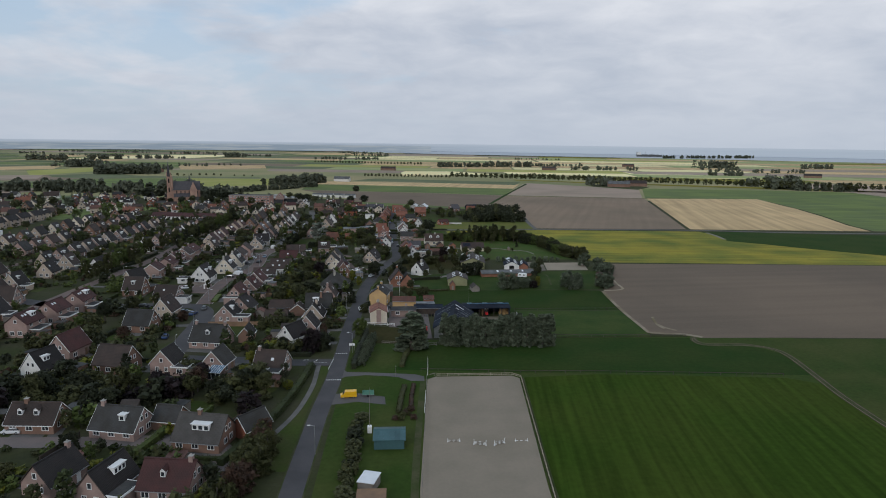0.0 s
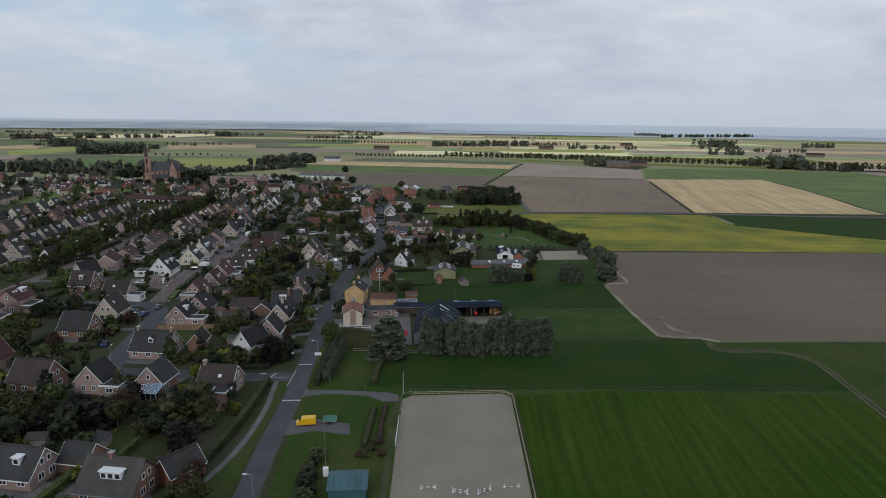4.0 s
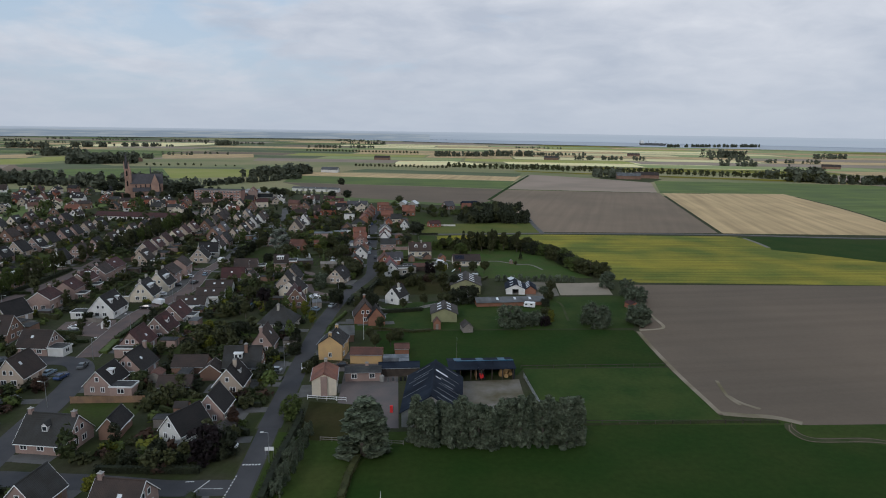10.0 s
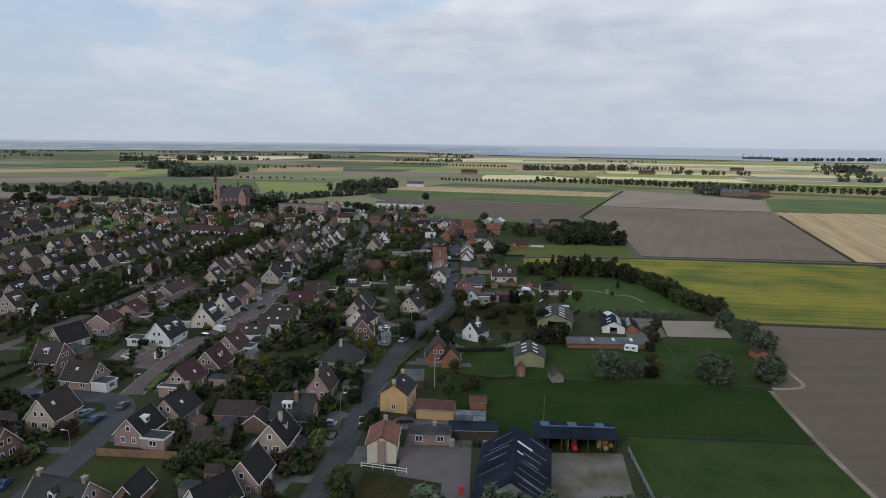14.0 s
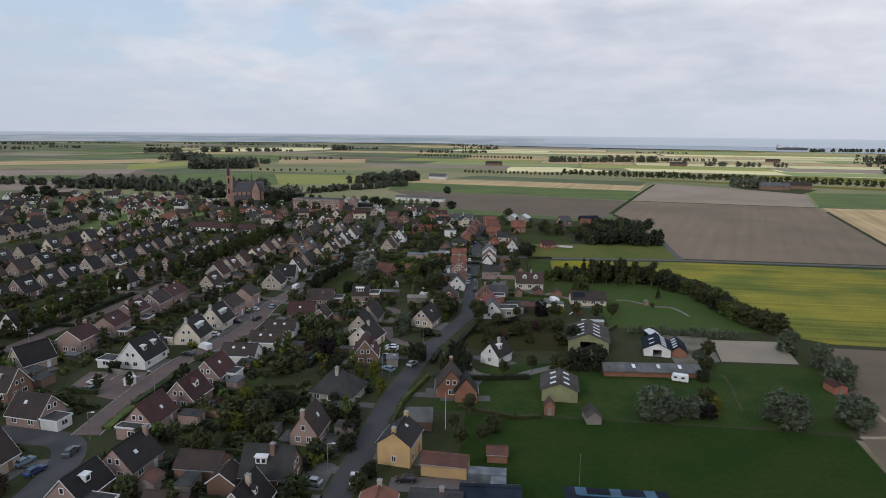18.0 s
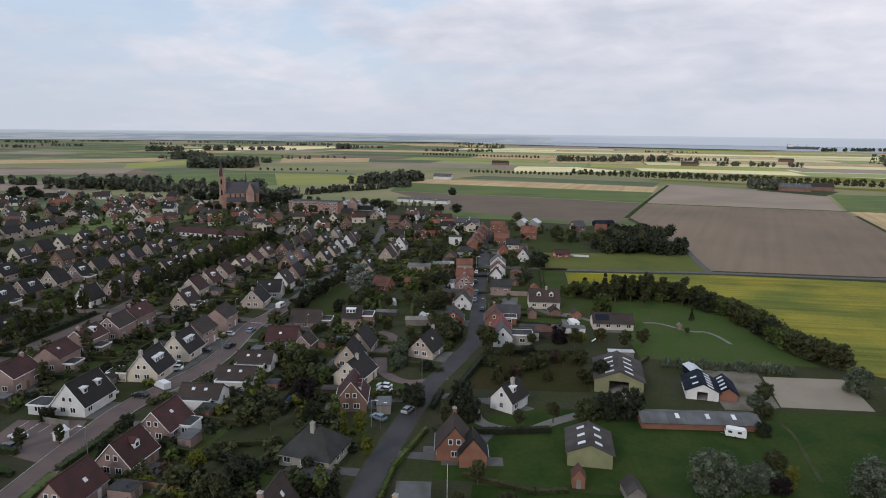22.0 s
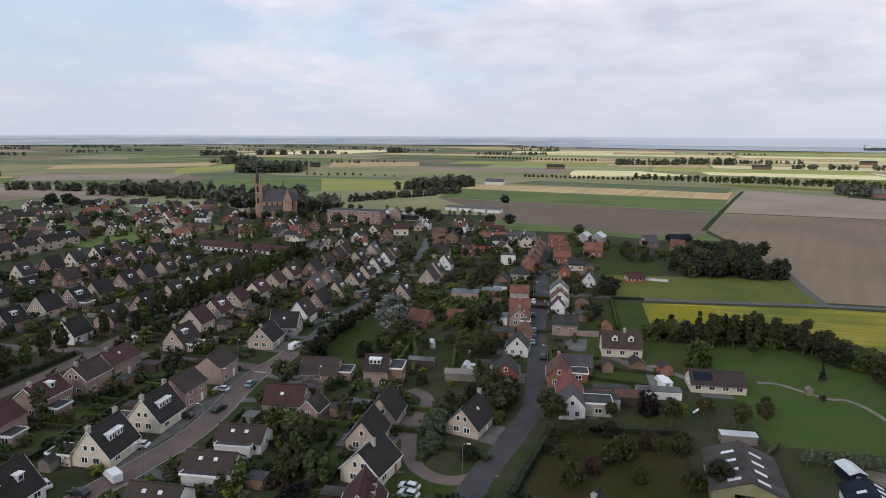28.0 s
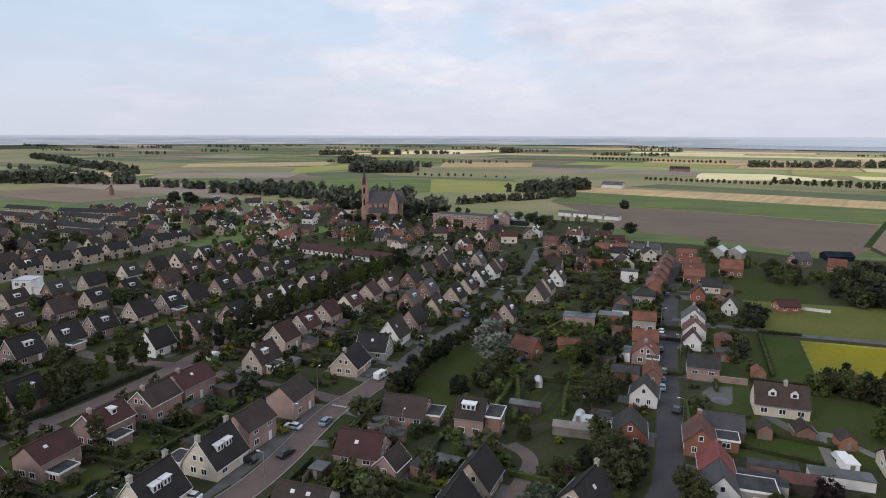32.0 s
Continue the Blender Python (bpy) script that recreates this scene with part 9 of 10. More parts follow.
# planting that fills the gardens between the houses
for _ in range(3500):
    x, y = gardenrn.uniform(-250, -16), gardenrn.uniform(98, 560)
    if x < -160 and y < 190 or x > -34 and y < 185 or x > -29 and y < 330:
        continue
    if free(x, y, 1.0) and noise.noise(Vector((x * 0.09, y * 0.09, 3))) > -0.2:
        if gardenrn.random() < 0.2:
            tree(x, y, gardenrn.uniform(4, 8.5), gardenrn.choice(("round", "bush", "oval")), gardenrn.choice(MATS[:6]), 1.0, dense=0.17)
        else:
            shrub(x, y, gardenrn.uniform(0.9, 2.8), gardenrn.choice(MATS), gardenrn.uniform(0.9, 1.6), bulk=True)
# large single trees of the old village
for x, y, h, mat in ((-447, 684, 17, "leaf_dark"), (-436, 690, 16, "leaf_dark"), (-425, 684, 14, "leaf_dark"), (-352, 588, 12, "leaf"), (-339, 606, 13, "leaf"), (-330, 610, 13, "leaf"), (-306, 591, 15, "leaf_grey"), (-256, 552, 13, "leaf_fresh"),
                     (-345, 550, 9, "leaf"), (-361, 498, 11, "leaf"), (-347, 503, 11, "leaf"), (-338, 500, 10, "leaf"), (-348, 466, 11, "leaf_purple"), (-267, 702, 14, "leaf_dark"), (-199, 574, 13, "leaf_fresh"), (-216, 649, 12, "leaf"), (-224, 645, 11, "leaf_dark"),
                     (-188, 640, 11, "leaf"), (-166, 638, 12, "leaf"), (-155, 640, 11, "leaf"), (-125, 690, 12, "leaf"), (-115, 688, 12, "leaf_dark"), (-105, 686, 11, "leaf"), (-280, 700, 15, "leaf_dark"), (-205, 690, 16, "leaf_dark"), (-195, 694, 15, "leaf_dark")):
    tree(x, y, h, "weeping" if mat == "leaf_fresh" else "round", mat, 1.15, dense=0.55)
# trees between the old houses
for _ in range(430):
    x, y = gardenrn.uniform(-470, -18), gardenrn.uniform(520, 735)
    if y > 660 + 0.1 * x and x > -150:
        continue
    if free(x, y, 2.0):
        tree(x, y, gardenrn.uniform(4, 8.5), gardenrn.choice(("round", "bush", "oval")), gardenrn.choice(("leaf_fresh", "leaf", "leaf_wood", "leaf_wood", "leaf_dark")), 1.1, dense=0.1)
for _ in range(200):
    x, y = gardenrn.uniform(-420, -150), gardenrn.uniform(150, 540)
    if free(x, y, 1.8):
        tree(x, y, gardenrn.uniform(3.4, 6.4), gardenrn.choice(("round", "bush", "oval")), gardenrn.choice(("leaf_fresh", "leaf", "leaf_wood", "leaf_olive", "leaf")), 1.1, dense=0.14)
solo("far_village", FAR, FAR_MATS, label="far village houses with red and dark tiled roofs", category="houses", kind="stuff")
mass("garden_planting", BULK, "dense mixed green garden planting between houses", "shrubs")
mass("far_trees", FAR_TREES, "green trees in gardens, woods and rows", "trees")

def conservatory(x, y, rot, w, d, h, label):
    """A glazed lean-to: sill wall, uprights, rafters and panes."""
    ob = thing("conservatory", x, y, rot, 0.02, label, "conservatory")
    part("sill_wall", Shape().box(-w / 2, -d / 2, 0, w / 2, -d / 2 + 0.12, 0.5).box(-w / 2, -d / 2 + 0.12, 0, -w / 2 + 0.12, d / 2, 0.5).box(w / 2 - 0.12, -d / 2 + 0.12, 0, w / 2, d / 2, 0.5), "brick_pink", ob)
    n = 6
    for k in range(n + 1):
        px = -w / 2 + w * k / n
        part("rafter", Shape().solid([(px - 0.04, -d / 2 - 0.15, h - 0.03), (px + 0.04, -d / 2 - 0.15, h - 0.03), (px + 0.04, d / 2, h + 0.75), (px - 0.04, d / 2, h + 0.75)],
                                     [(px - 0.04, -d / 2 - 0.15, h + 0.07), (px + 0.04, -d / 2 - 0.15, h + 0.07), (px + 0.04, d / 2, h + 0.85), (px - 0.04, d / 2, h + 0.85)]), "white", ob)
        if k < n:
            q0, q1 = px + 0.05, px + w / n - 0.05
            ring = [(q0, -d / 2 - 0.1, h), (q1, -d / 2 - 0.1, h), (q1, d / 2, h + 0.78), (q0, d / 2, h + 0.78)]
            part("roof_pane", Shape().solid(ring, [(a, b, c + 0.03) for a, b, c in ring]), "pale_glass", ob)
    for k in range(4):
        px = -w / 2 + 0.05 + (w - 0.1) * k / 3
        part("upright", Shape().box(px - 0.05, -d / 2, 0.5, px + 0.05, -d / 2 + 0.1, h), "white", ob)
        if k < 3:
            part("front_pane", Shape().box(px + 0.06, -d / 2 + 0.03, 0.52, px + (w - 0.1) / 3 - 0.06, -d / 2 + 0.06, h - 0.05), "glass", ob)
    part("gutter", Shape().box(-w / 2 - 0.1, -d / 2 - 0.25, h - 0.05, w / 2 + 0.1, -d / 2 - 0.13, h + 0.06), "white", ob)


conservatory(-59.6, 171.2, -11, 4.0, 4.0, 2.4, "white-framed glazed conservatory with bluish glass roof")

# ---- hedges, fences, cars, lamps and small things ----
for pts, h, w, mat in (([(-34.4, 179.5), (-35, 170.5), (-36.4, 157), (-38.4, 145), (-41.2, 134), (-45.4, 122)], 1.8, 2.0, "leaf_hedge"), ([(-64, 126.5), (-62.4, 134), (-61.6, 142)], 1.8, 2.0, "leaf_fresh"), ([(-44, 124), (-57, 125.5)], 1.0, 1.0, "leaf_hedge"),
                       ([(-21.8, 177), (-21.2, 192), (-19.7, 207), (-20, 213)], 2.2, 1.8, "leaf_dark"), ([(-36, 188.8), (-46, 189.2), (-56, 190)], 1.5, 1.4, "leaf_dark"), ([(-20.6, 268), (-20.2, 280), (-16, 297)], 1.2, 1.0, "leaf_fresh"),
                       ([(-6, 279), (2, 276.4), (8, 274.6), (14, 276)], 0.9, 1.6, "leaf_olive"), ([(-14, 296), (2, 298), (12, 300)], 1.6, 1.6, "leaf_dark"), ([(-13.5, 306), (-10.5, 322), (-7.5, 336), (-4.5, 349)], 1.8, 1.4, "leaf_dark"),
                       ([(-77.5, 350), (-78, 362), (-77, 378)], 1.5, 1.2, "leaf_hedge"), ([(-75, 331), (-66, 330), (-57, 331)], 1.4, 1.2, "leaf_dark"), ([(-93, 369), (-106, 370), (-118, 370)], 1.3, 1.2, "leaf_hedge"),
                       ([(-96, 378), (-112, 379)], 1.3, 1.1, "leaf_hedge"), ([(-86, 270), (-85.4, 282), (-86, 294)], 1.2, 2.2, "leaf_hedge"), ([(-109, 276), (-99, 274.5)], 1.6, 1.4, "leaf_hedge"), ([(-101, 268), (-93.5, 267)], 1.2, 1.6, "leaf_hedge"), ([(-84.4, 257), (-85.4, 268)], 0.9, 3.2, "leaf_fresh"), ([(-29, 318), (-30, 308)], 1.2, 1.2, "leaf_hedge"),
                       ([(-31, 330), (-29, 337), (-21, 336), (-17, 333)], 1.4, 2.2, "leaf_hedge"), ([(-44, 376), (-46, 388), (-50, 402)], 1.8, 1.4, "leaf_fresh"), ([(-34, 384), (-36, 400), (-37, 418)], 1.6, 1.2, "leaf_fresh"),
                       ([(-46, 430), (-40, 470), (-38, 486)], 1.8, 1.4, "leaf_fresh"), ([(1, 393), (24, 390)], 1.1, 0.9, "leaf_hedge"), ([(0, 384), (20, 381)], 1.0, 0.9, "leaf_hedge"), ([(16, 474), (29, 475)], 1.2, 1.2, "leaf_dark"),
                       ([(-151.6, 318), (-149.4, 345), (-148.6, 370)], 1.7, 1.6, "leaf_dark"), ([(-141, 393), (-140.4, 410), (-140.3, 427), (-139.4, 458), (-139.5, 490)], 1.6, 1.5, "leaf_dark"), ([(-110, 310), (-110, 345), (-110, 362)], 1.5, 1.2, "leaf_hedge"),
                       ([(-49, 250), (-60, 250)], 1.4, 1.2, "leaf_hedge"), ([(-48, 286), (-60, 283)], 1.4, 1.2, "leaf_hedge"), ([(-46, 352), (-58, 352)], 1.4, 1.2, "leaf_hedge"), ([(-52, 336), (-51, 300)], 1.6, 1.2, "leaf_dark"),
                       ([(-56, 164), (-45, 163)], 1.4, 1.4, "leaf_fresh"), ([(-24, 352), (-22, 357), (-19, 361)], 1.6, 1.4, "leaf")):
    hedge(pts, h, w, mat, "dense clipped green hedge round a garden" if w < 1.5 else "broad bushy green hedge beside a path")
for pts, h, w, mat in (([(-8.6, 146), (-8, 154), (-7, 163)], 0.9, 1.6, "leaf_olive"), ([(-5.6, 147), (-5.2, 156), (-4.4, 164)], 0.7, 1.2, "leaf_brown"), ([(-7.6, 178), (-6.8, 186), (-5.4, 193)], 1.1, 1.8, "leaf_olive")):
    hedge(pts, h, w, mat, "strip of tall brown-green weeds on a grass plot", 0.7)
fence([(-76.6, 222), (-59, 222)], 1.8, "wood", "brown timber garden fence")
fence([(-61, 246), (-50, 247)], 1.8, "wood_grey", "grey timber garden fence")
fence([(-77, 267), (-58, 265.5)], 1.7, "wood", "brown timber garden fence")
fence([(-104, 288.5), (-97, 287.5)], 1.6, "wood_grey", "grey timber garden fence")
fence([(-54, 320), (-53, 308), (-54, 296)], 1.8, "wood_dark", "dark timber garden fence")
fence([(-45, 352.5), (-45, 372)], 1.8, "wood_grey", "grey timber garden fence")
fence([(-19.7, 222.3), (-10, 220.6)], 1.1, "white", "white railed farm fence", 2.5, False, 2)
fence([(-14, 200.6), (4, 197.9)], 1.0, "wood_grey", "weathered railed paddock fence", 2.5, False, 2)
fence([(37.5, 234), (38, 206)], 1.4, "metal", "grey steel cattle fence", 2.5, False, 3)
fence([(-2, 174.6), (13, 173.4), (27, 172), (49, 171), (104, 166.6)], 0.9, "wood_dark", "thin post and rail pasture fence", 4.5, False, 1)
fence([(42, 206), (67, 205.2), (92, 204.2)], 1.0, "wood_dark", "thin post and rail pasture fence", 4.5, False, 1)
fence([(38, 240.8), (80.6, 240.8)], 1.0, "wood_dark", "thin post and rail pasture fence", 5.0, False, 1)

PARKED = ((-88, 311, 60, "white", "van"), (-90.5, 305, 85, "black", "car"), (-91.5, 323.5, 95, "white", "car"), (-90.5, 354.5, 92, "white", "car"), (-90.5, 338.5, 95, "black", "car"), (-84.6, 343.5, -8, "black", "car"),
          (-84.8, 359.5, 5, "paleblue", "car"), (-30.5, 319.5, 80, "white", "car"), (-30, 317, 78, "white", "car"), (-21.8, 306, -20, "silver", "car"), (-28, 301, 60, "paleblue", "car"), (-99, 306, 60, "white", "car"),
          (-104, 281, 80, "white", "car"), (-102.5, 276.5, 80, "grey", "car"), (-47.5, 368, 0, "white", "car"), (-15.2, 516, 3, "blue", "car"), (-15, 462, 3, "white", "car"), (-14.2, 455, 3, "black", "car"), (-14.2, 442, 3, "black", "car"),
          (-12.6, 423, 3, "green", "car"), (-12.7, 416, 3, "blue", "car"), (-12.5, 410.5, 3, "silver", "car"), (-8.4, 397, -4, "black", "car"), (-16, 530, 3, "red", "car"), (-86.8, 238, -10, "blue", "car"), (-91.5, 241, -12, "paleblue", "car"),
          (-31.4, 240.8, 80, "silver", "car"), (-23.4, 243, 8, "white", "car"), (-13.4, 244, 95, "black", "car"), (-96, 139, 90, "white", "car"), (-85, 246, 5, "grey", "car"), (-87, 209, 10, "blue", "car"),
          (-91, 224, 60, "grey", "car"), (-42, 118, -30, "black", "car"), (-33, 198, 80, "white", "car"), (-78, 160, 60, "grey", "car"), (24, 384, 15, "white", "van"), (-137.5, 372, 60, "blue", "car"), (-139, 384, 0, "white", "van"),
          (-136, 356, 5, "grey", "car"), (-86, 420, 3, "black", "car"), (-83, 455, 2, "paleblue", "car"), (-82.5, 500, 2, "silver", "car"), (-206, 400, 2, "grey", "car"), (-206, 440, 2, "black", "car"), (-271, 430, 2, "white", "car"), (-110, 250, 70, "black", "car"))
for x, y, r, paint, kind in PARKED:
    car(x, y, r, paint, kind)


def caravan(x, y, rot, label):
    ob = thing("caravan", x, y, rot, 0.06, label, "caravan", "caravans")
    ob.scale = (0.85, 0.85, 0.85)
    s = Shape()
    prof = [(-2.5, 0.45), (2.4, 0.45), (2.65, 1.3), (2.3, 2.35), (1.9, 2.5), (-2.2, 2.5), (-2.55, 2.2), (-2.6, 1.2)]
    s.solid([(-1.1, p, q) for p, q in prof], [(1.1, p, q) for p, q in prof])
    part("body", s, "white", ob)
    for sx in (-1, 1):
        for yy in (-1.4, 0.9):
            part("window", Shape().box(sx * 1.1 - 0.02, yy, 1.4, sx * 1.1 + 0.02, yy + 1.0, 2.0), "glass", ob)
        part("wheel", Shape().tube((sx * 0.95, 0, 0.32), (sx * 1.12, 0, 0.32), 0.32, 0.32, 12), "tyre", ob)
    part("front_window", Shape().box(-0.8, 2.42, 1.4, 0.8, 2.56, 2.0), "glass", ob)
    part("drawbar", Shape().box(-0.05, 2.4, 0.45, 0.05, 3.6, 0.55), "metal", ob)


caravan(-85.6, 389, -8, "white touring caravan parked in the street")
caravan(53.6, 303.4, 75, "white touring caravan beside the long shed")
for x, y, r in ((-85, 252, 0), (-81, 220, 180), (-29.3, 245, 0), (-26.5, 126, 180), (-23.2, 192, 180), (-28.8, 297, 0), (-21.5, 327, 0), (-26.5, 296, 0), (-82, 333, 180), (-83.5, 314, 180), (-90, 354, 0), (-65, 359.5, 90), (-97, 375, 90),
                (-7, 390, 180), (-15.5, 470, 0), (-8.5, 440, 180), (-77, 190, 90), (-84, 276, 180), (-83, 409, 0), (-78, 440, 180), (-138, 300, 0), (-139, 400, 0)):
    street_lamp(x, y, r)
for x, y, h, lab in ((-8, 267, 9, "tall white flagpole in a garden"), (19.6, 242, 9, "tall grey pole beside the farm shed"), (-0.2, 171.4, 5.5, "white gate post mast at the arena corner"), (-9.4, 170.6, 3.0, "short grey post beside the lane")):
    mast = thing("flagpole", x, y, 0, 0, lab, "pole")
    part("pole", Shape().tube((0, 0, 0), (0, 0, h), 0.06, 0.03, 8), "white" if "white" in lab else "wood_grey", mast)
    part("knob", Shape().tube((0, 0, h), (0, 0, h + 0.14), 0.08, 0.03, 8), "metal", mast)

# road markings at the junction
def bars(name, x, y, rot, n, w, ln, gap, label):
    s = Shape()
    for k in range(n):
        s.box(k * (w + gap), -ln / 2, 0.05, k * (w + gap) + w, ln / 2, 0.075)
    solo(name, s, "marking", x, y, rot, label=label, category="road marking", kind="structure")


bars("road_marking", -28.9, 168.7, 0, 7, 0.4, 0.5, 0.22, "white give-way marks across the road")
bars("road_marking", -28.3, 191.2, 0, 6, 0.4, 0.5, 0.22, "white give-way marks across the road")
bars("road_marking", -29.2, 177.2, 86, 10, 0.55, 0.25, 0.5, "white dashed line along a side street mouth")
bars("road_marking", -35.4, 180.8, 66, 1, 5.4, 0.22, 0.5, "white stroke across a side street")
bars("road_marking", -37.6, 185.4, 2, 1, 1.6, 0.25, 0.5, "white stroke at a side street")
bars("road_marking", -34.6, 182.9, -2, 1, 4.6, 0.12, 0.5, "thin white line in a side street mouth")
bars("road_marking", -88.8, 369, 0, 6, 0.35, 0.7, 0.35, "white ramp marks across the clinker street")
for k in range(5):
    bars("parking_line", -108 + 3.1 * k, 286.5, 0, 1, 0.12, 4.6, 1, "white parking bay line")
# sign hoops at the junction
for x, y in ((-23.4, 193.5),):
    sign = thing("road_sign", x, y, 0, 0, "white road sign frame beside the junction", "road sign")
    part("pole", Shape().tube((-0.8, 0, 0), (-0.8, 0, 2.6), 0.04, 0.04, 6).tube((0.8, 0, 0), (0.8, 0, 2.6), 0.04, 0.04, 6), "metal", sign)
    part("board", Shape().box(-0.9, -0.04, 1.8, 0.9, 0.04, 2.6), "white", sign)

# garden clutter
def parasol(x, y, mat="white", label="open white garden parasol on a terrace"):
    ob = thing("parasol", x, y, 0, 0, label, "parasol")
    part("pole", Shape().tube((0, 0, 0), (0, 0, 2.5), 0.03, 0.03, 6), "metal", ob)
    ring = [(1.5 * math.cos(a), 1.5 * math.sin(a)) for a in np.linspace(0, 2 * math.pi, 8, endpoint=False)]
    part("canopy", Shape().solid([(*p, 2.1) for p in ring], [(p[0] * 0.03, p[1] * 0.03, 2.65) for p in ring]), mat, ob)


parasol(-58, 207.5)
parasol(-47.5, 104.5)
pool = thing("garden_pool", -52, 308, 0, 0.05, "small blue covered garden pool", "pool")
part("rim", Shape().tube((0, 0, 0), (0, 0, 0.7), 1.8, 1.8, 18), "white", pool)
part("cover", Shape().tube((0, 0, 0.7), (0, 0, 0.76), 1.72, 1.72, 18), "sheet_blue", pool)
play = thing("climbing_frame", 32, 367, 20, 0, "red garden climbing frame with white slide", "play frame")
for sx in (-1, 1):
    for sy in (-1, 1):
        part("post", Shape().tube((sx, sy, 0), (sx * 0.8, sy * 0.8, 2.6), 0.06, 0.06, 6), "red_paint", play)
part("deck", Shape().box(-0.9, -0.9, 1.4, 0.9, 0.9, 1.5), "red_paint", play)
part("roof", Shape().prism([(-1.1, 2.4), (1.1, 2.4), (0, 3.1)], -1.0, 1.0), "red_paint", play)
part("slide", Shape().solid([(-1.0, -0.35, 1.4), (-1.0, 0.35, 1.4), (-3.2, 0.35, 0.1), (-3.2, -0.35, 0.1)][::-1], [(-1.0, -0.35, 1.5), (-1.0, 0.35, 1.5), (-3.2, 0.35, 0.2), (-3.2, -0.35, 0.2)][::-1]), "white", play)
solo("garden_pond", Shape().tube((0, 0, 0.02), (0, 0, 0.09), 2.6, 2.5, 20), "sheet_grey", 2, 408, 0, label="grey garden pond on a lawn", category="pond")
shed(61, 384, 0, 1.6, 1.6, 1.6, 2.2, "wood", "wood_grey", "small timber animal hutch on the lawn")
shed(54, 341, 10, 3.2, 5, 2.2, 2.8, "sheet_navy", "polycarbonate", "small glazed greenhouse shed beside the stable")
shed(22, 374.6, 94, 3.6, 11, 2.1, 2.3, "white_wall", "sheet_grey", "long low white shed with grey flat roof", flat=True)
shed(24.6, 381.4, 12, 2.6, 4.0, 2.1, 2.3, "white", "white", "white flat-roofed garden pavilion", flat=True)
shed(10, 373, 95, 3, 9, 2.4, 2.6, "brick_brown", "bitumen", "flat-roofed brick garden wing", flat=True)
shed(36, 352.5, 92, 2.4, 7.5, 2.0, 2.3, "wood_grey", "polycarbonate", "low garden shed with translucent roof", flat=True)
shed(-43, 383.5, 90, 3, 7.5, 2.2, 2.8, "wood_dark", "sheet_grey", "dark timber garden shed with grey roof")
shed(-29, 376, 95, 3.4, 11, 2.2, 3.0, "wood_grey", "wood_grey", "long weathered timber shed with two roof lights")
shed(-94.6, 282, 0, 2.2, 2.2, 2.0, 2.9, "white", "white", "small white transformer hut beside a street")
red = thing("fuel_pump", 1.3, 214, 0, 0.05, "red fuel pump in the farm yard", "pump")
part("body", Shape().box(-0.35, -0.25, 0, 0.35, 0.25, 1.7), "red_paint", red)
part("hose", Shape().tube((0.36, 0, 0.4), (0.5, 0, 1.5), 0.03, 0.03, 6), "tyre", red)

# greenhouses, polytunnels and low walls of the old gardens
def tunnel(x, y, rot, L, label):
    ob = thing("polytunnel", x, y, rot, 0, label, "greenhouse")
    ring = [(1.3 * math.cos(a), 1.9 * math.sin(a)) for a in np.linspace(0, math.pi, 9)]
    part("cover", Shape().prism([(p, q) for p, q in ring], -L / 2, L / 2), "polycarbonate", ob)
    for e in (-1, 1):
        part("end_frame", Shape().box(-0.45, e * (L / 2) - 0.04, 0, 0.45, e * (L / 2) + 0.04, 1.75), "metal", ob)


tunnel(-44, 401, 10, 4.5, "small grey polytunnel in an allotment")
tunnel(-30, 384, 0, 4.0, "small pale greenhouse in an allotment")


def boat(x, y, rot):
    ob = thing("boat", x, y, rot, 0.05, "white boat on a trailer under blue cover", "boat")
    hull = [(-0.2, 2.6), (-0.95, 1.2), (-1.05, -2.2), (1.05, -2.2), (0.95, 1.2), (0.2, 2.6)]
    part("hull", Shape().solid([(p * 0.55, q * 0.9, 0.5) for p, q in hull], [(p, q, 1.35) for p, q in hull]), "white", ob)
    part("cover", Shape().solid([(p * 0.96, q * 0.6, 1.35) for p, q in hull], [(p * 0.5, q * 0.45, 1.9) for p, q in hull]), "car_blue", ob)
    for sx in (-1, 1):
        part("wheel", Shape().tube((sx * 0.85, -0.6, 0.3), (sx * 1.0, -0.6, 0.3), 0.3, 0.3, 12), "tyre", ob)


boat(-31.5, 397, 35)


def wall_run(pts, h, mat, label):
    ob = thing("garden_wall", 0, 0, 0, 0, label, "wall")
    for (x0, y0), (x1, y1) in zip(pts, pts[1:]):
        d = math.hypot(x1 - x0, y1 - y0)
        w = part("wall", Shape().box(0, -0.12, -0.1, d, 0.12, h), mat, ob, at=(x0, y0, 0), turn=math.atan2(y1 - y0, x1 - x0))
        part("coping", Shape().box(0, -0.17, h, d, 0.17, h + 0.08), "concrete", w)


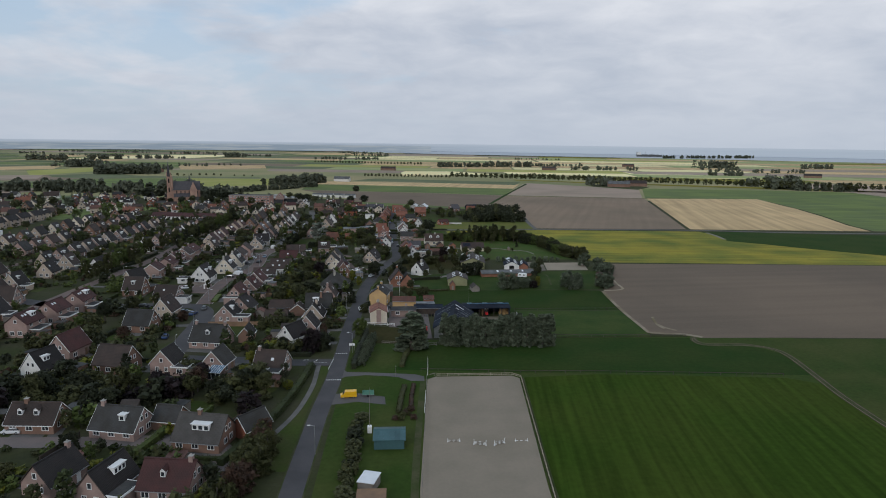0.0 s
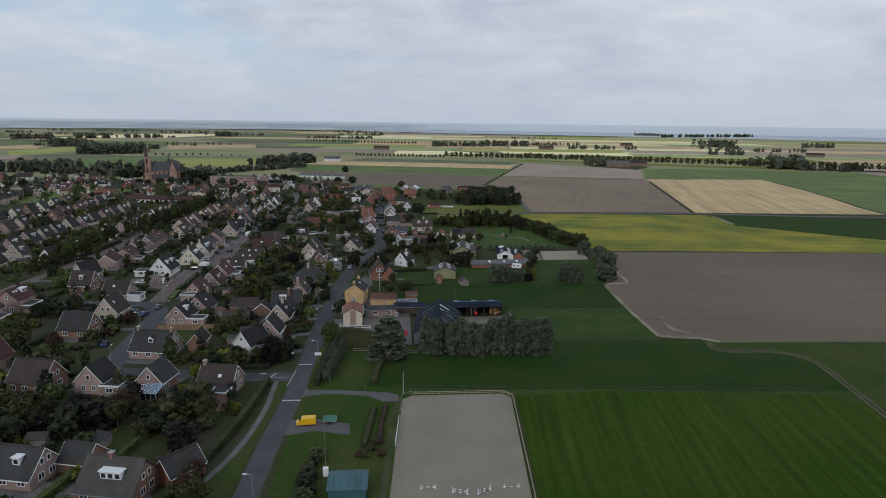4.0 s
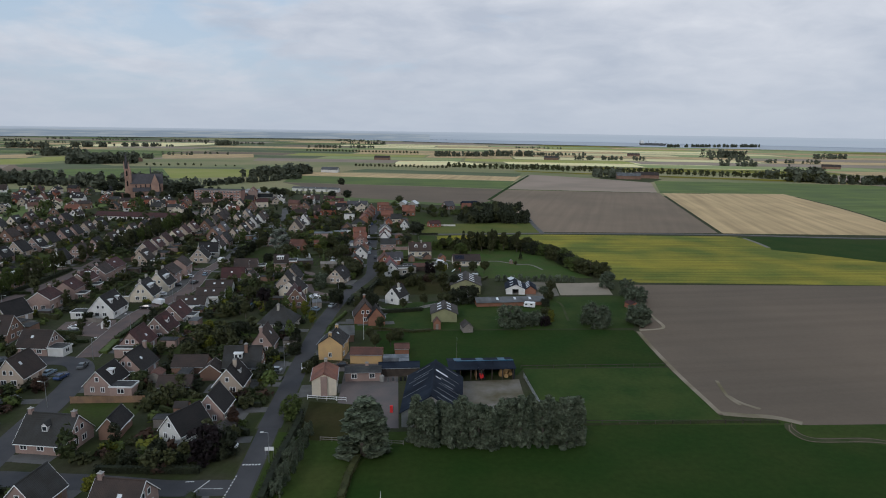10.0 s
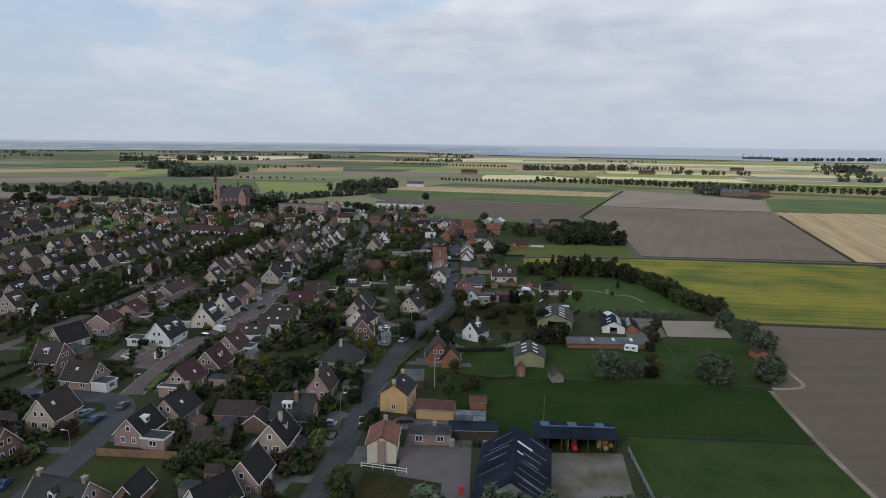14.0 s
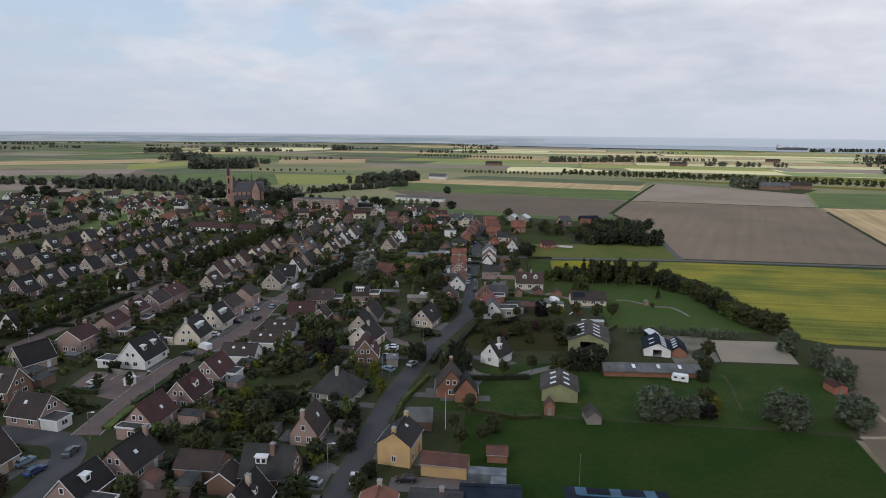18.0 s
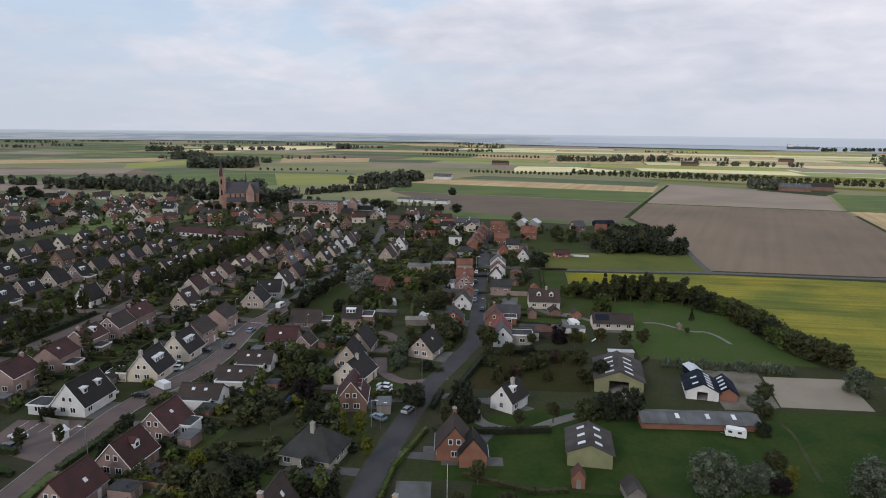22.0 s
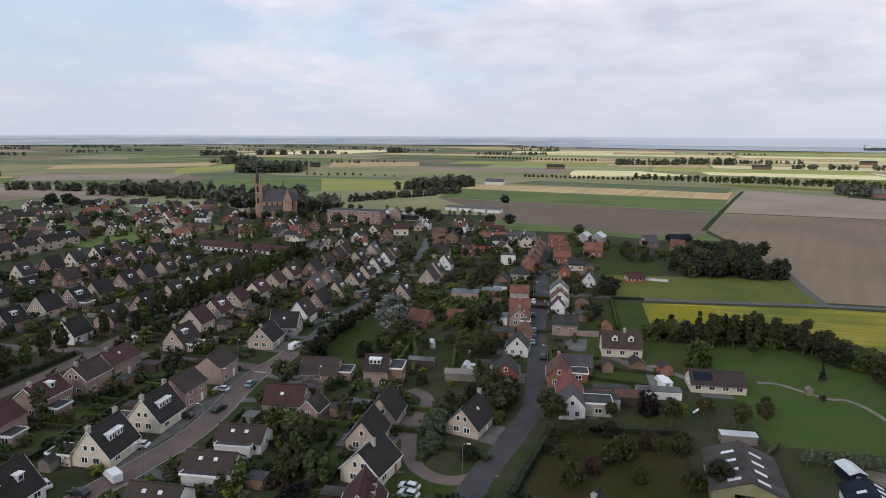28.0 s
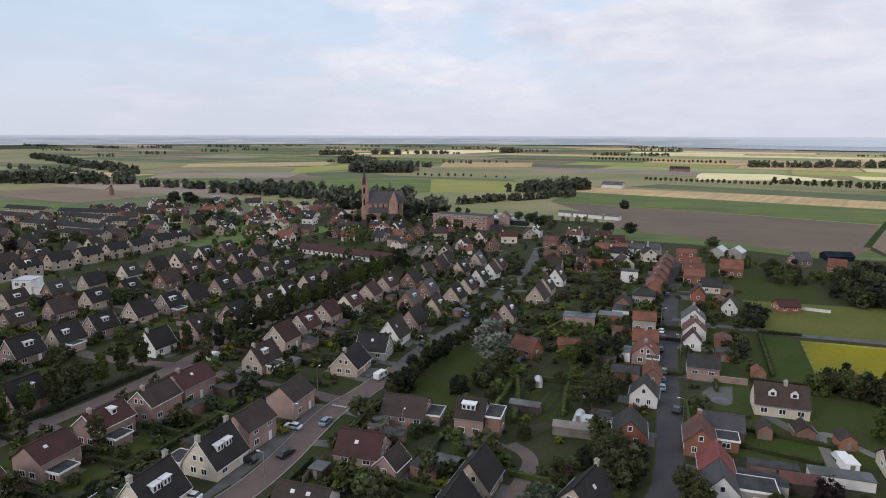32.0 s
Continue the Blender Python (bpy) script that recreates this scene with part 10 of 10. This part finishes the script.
wall_run([(24, 513.5), (44, 511)], 1.2, "white_wall", "long low white wall beside a meadow")
barn(68, 634, 105, 9, 14, 2.4, 4.2, "sheet_navy", "sheet_navy", "large dark blue farm hall behind the wood")
wall_run([(-6.4, 420.8), (9, 421.6)], 1.8, "brick_pink", "pink brick garden wall beside a lawn")
wall_run([(-3.5, 393), (-3.8, 402)], 1.0, "brick_red", "low red brick wall along the road")
wall_run([(-36, 456), (-25, 456.5)], 1.9, "brick_orange", "tall brick yard wall behind old houses")
for x, y, r, w, l, hh, wall, roof in ((-22.4, 413.5, 3, 7.6, 6, 3.0, "brick_orange", "bitumen"), (-24.6, 431, 2, 4.2, 6, 3.0, "white", "sheet_strake"), (-28, 424, 2, 4, 5, 2.6, "brick_brown", "bitumen"), (-33, 468.5, 92, 6, 8, 3.0, "brick_orange", "sheet_strake"), (-32.5, 537, 92, 6, 7.5, 5.2, "white_wall", "bitumen"), (-27.5, 453, 92, 2.4, 6, 2.2, "wood_grey", "roof_rust"),
                                      (-43, 462, 95, 7, 11, 3.2, "brick_pink", "sheet_strake"), (-30, 478, 0, 6, 8, 3, "white_wall", "bitumen"), (-31, 492, 0, 6, 9, 3, "brick_brown", "bitumen"), (3.5, 442, 0, 4, 6, 2.6, "brick_brown", "bitumen"), (4, 455, 0, 5, 6, 2.6, "brick_orange", "roof_rust"),
                                      (7, 366, 95, 5, 9, 2.8, "stone", "bitumen"), (14, 369, 95, 4, 7, 2.4, "wood_dark", "roof_rust"), (10, 391, 5, 3, 4, 2.3, "brick_brown", "roof_brown"), (26, 392, 10, 3.4, 4, 2.3, "brick_orange", "roof_brown"), (12, 428, 10, 3, 4, 2.5, "brick_orange", "roof_orange"),
                                      (-24, 383, 5, 3, 4, 2.4, "white_wall", "bitumen"), (-27, 380, 5, 3, 4, 2.4, "white_wall", "polycarbonate"), (5, 505, 5, 5, 8, 2.8, "brick_red", "roof_rust"), (8, 530, 5, 5, 8, 2.8, "brick_brown", "bitumen"), (-34, 508, 5, 6, 8, 2.8, "brick_brown", "bitumen")):
    shed(x, y, r, w, l, hh, hh + 1.2, wall, roof, "low outbuilding behind an old street house", "outbuilding", roof in ("bitumen", "sheet_grey", "polycarbonate", "sheet_strake"), "yard outbuildings")
for pts, h, w, mat in (([(-50, 377), (-50.5, 402)], 2.0, 1.4, "leaf_fresh"), ([(-46, 404), (-28, 405)], 1.6, 1.2, "leaf_hedge"), ([(-48, 440), (-30, 442)], 1.8, 1.2, "leaf_hedge"), ([(-56, 430), (-46, 470)], 1.8, 1.3, "leaf_fresh"), ([(0, 399), (8, 399.5)], 1.0, 0.9, "leaf_hedge"), ([(1, 414), (1, 423)], 1.2, 1.0, "leaf_hedge"),
                       ([(10, 425), (29, 426)], 1.4, 1.2, "leaf_dark"), ([(16, 431), (16, 470)], 1.3, 1.1, "leaf_hedge"), ([(-16, 308), (-15, 318)], 1.6, 1.4, "leaf_dark"), ([(40, 346), (44, 352)], 1.4, 1.2, "leaf"),
                       ([(-60, 437), (-76, 437)], 1.5, 1.2, "leaf_hedge"), ([(-78, 378), (-78, 420)], 1.5, 1.3, "leaf_dark"), ([(0, 351), (24, 353)], 1.6, 1.6, "leaf_dark")):
    hedge(pts, h, w, mat, "clipped green hedge of an old garden", 0.8)

# clutter in front of the farm office and the lean-to
r = random.Random(31)
for k in range(5):
    solo("plastic_drum", Shape().tube((0, 0, 0), (0, 0, 0.9), 0.3, 0.3, 12).tube((0, 0, 0.9), (0, 0, 0.95), 0.26, 0.26, 12), "sheet_grey" if k < 3 else "black", 0.5 + 1.1 * k + r.uniform(-0.2, 0.2), 233.2 + r.uniform(-0.4, 0.3), 0, 0.06, "grey plastic drum before the lean-to" if k < 3 else "black plastic drum before the lean-to", "drum", "drums before the lean-to")
for k in range(4):
    solo("crate", Shape().box(-0.6, -0.5, 0, 0.6, 0.5, 0.14).box(-0.55, -0.45, 0.14, 0.55, 0.45, r.uniform(0.5, 1.0)), "wood" if k % 2 else "wood_grey", 6.2 + 1.5 * (k % 2) + r.uniform(-0.2, 0.2), 234.6 - 1.4 * (k // 2), r.uniform(0, 40), 0.06, "wooden crate stacked in the farmyard", "crate", "crates in the farmyard")
solo("water_tank", Shape().tube((0, 0, 0), (0, 0, 1.5), 0.65, 0.65, 14).tube((0, 0, 1.5), (0, 0, 1.75), 0.6, 0.2, 14), "concrete", -1.4, 233.2, 0, 0.06, "grey plastic water tank in the farmyard", "tank")
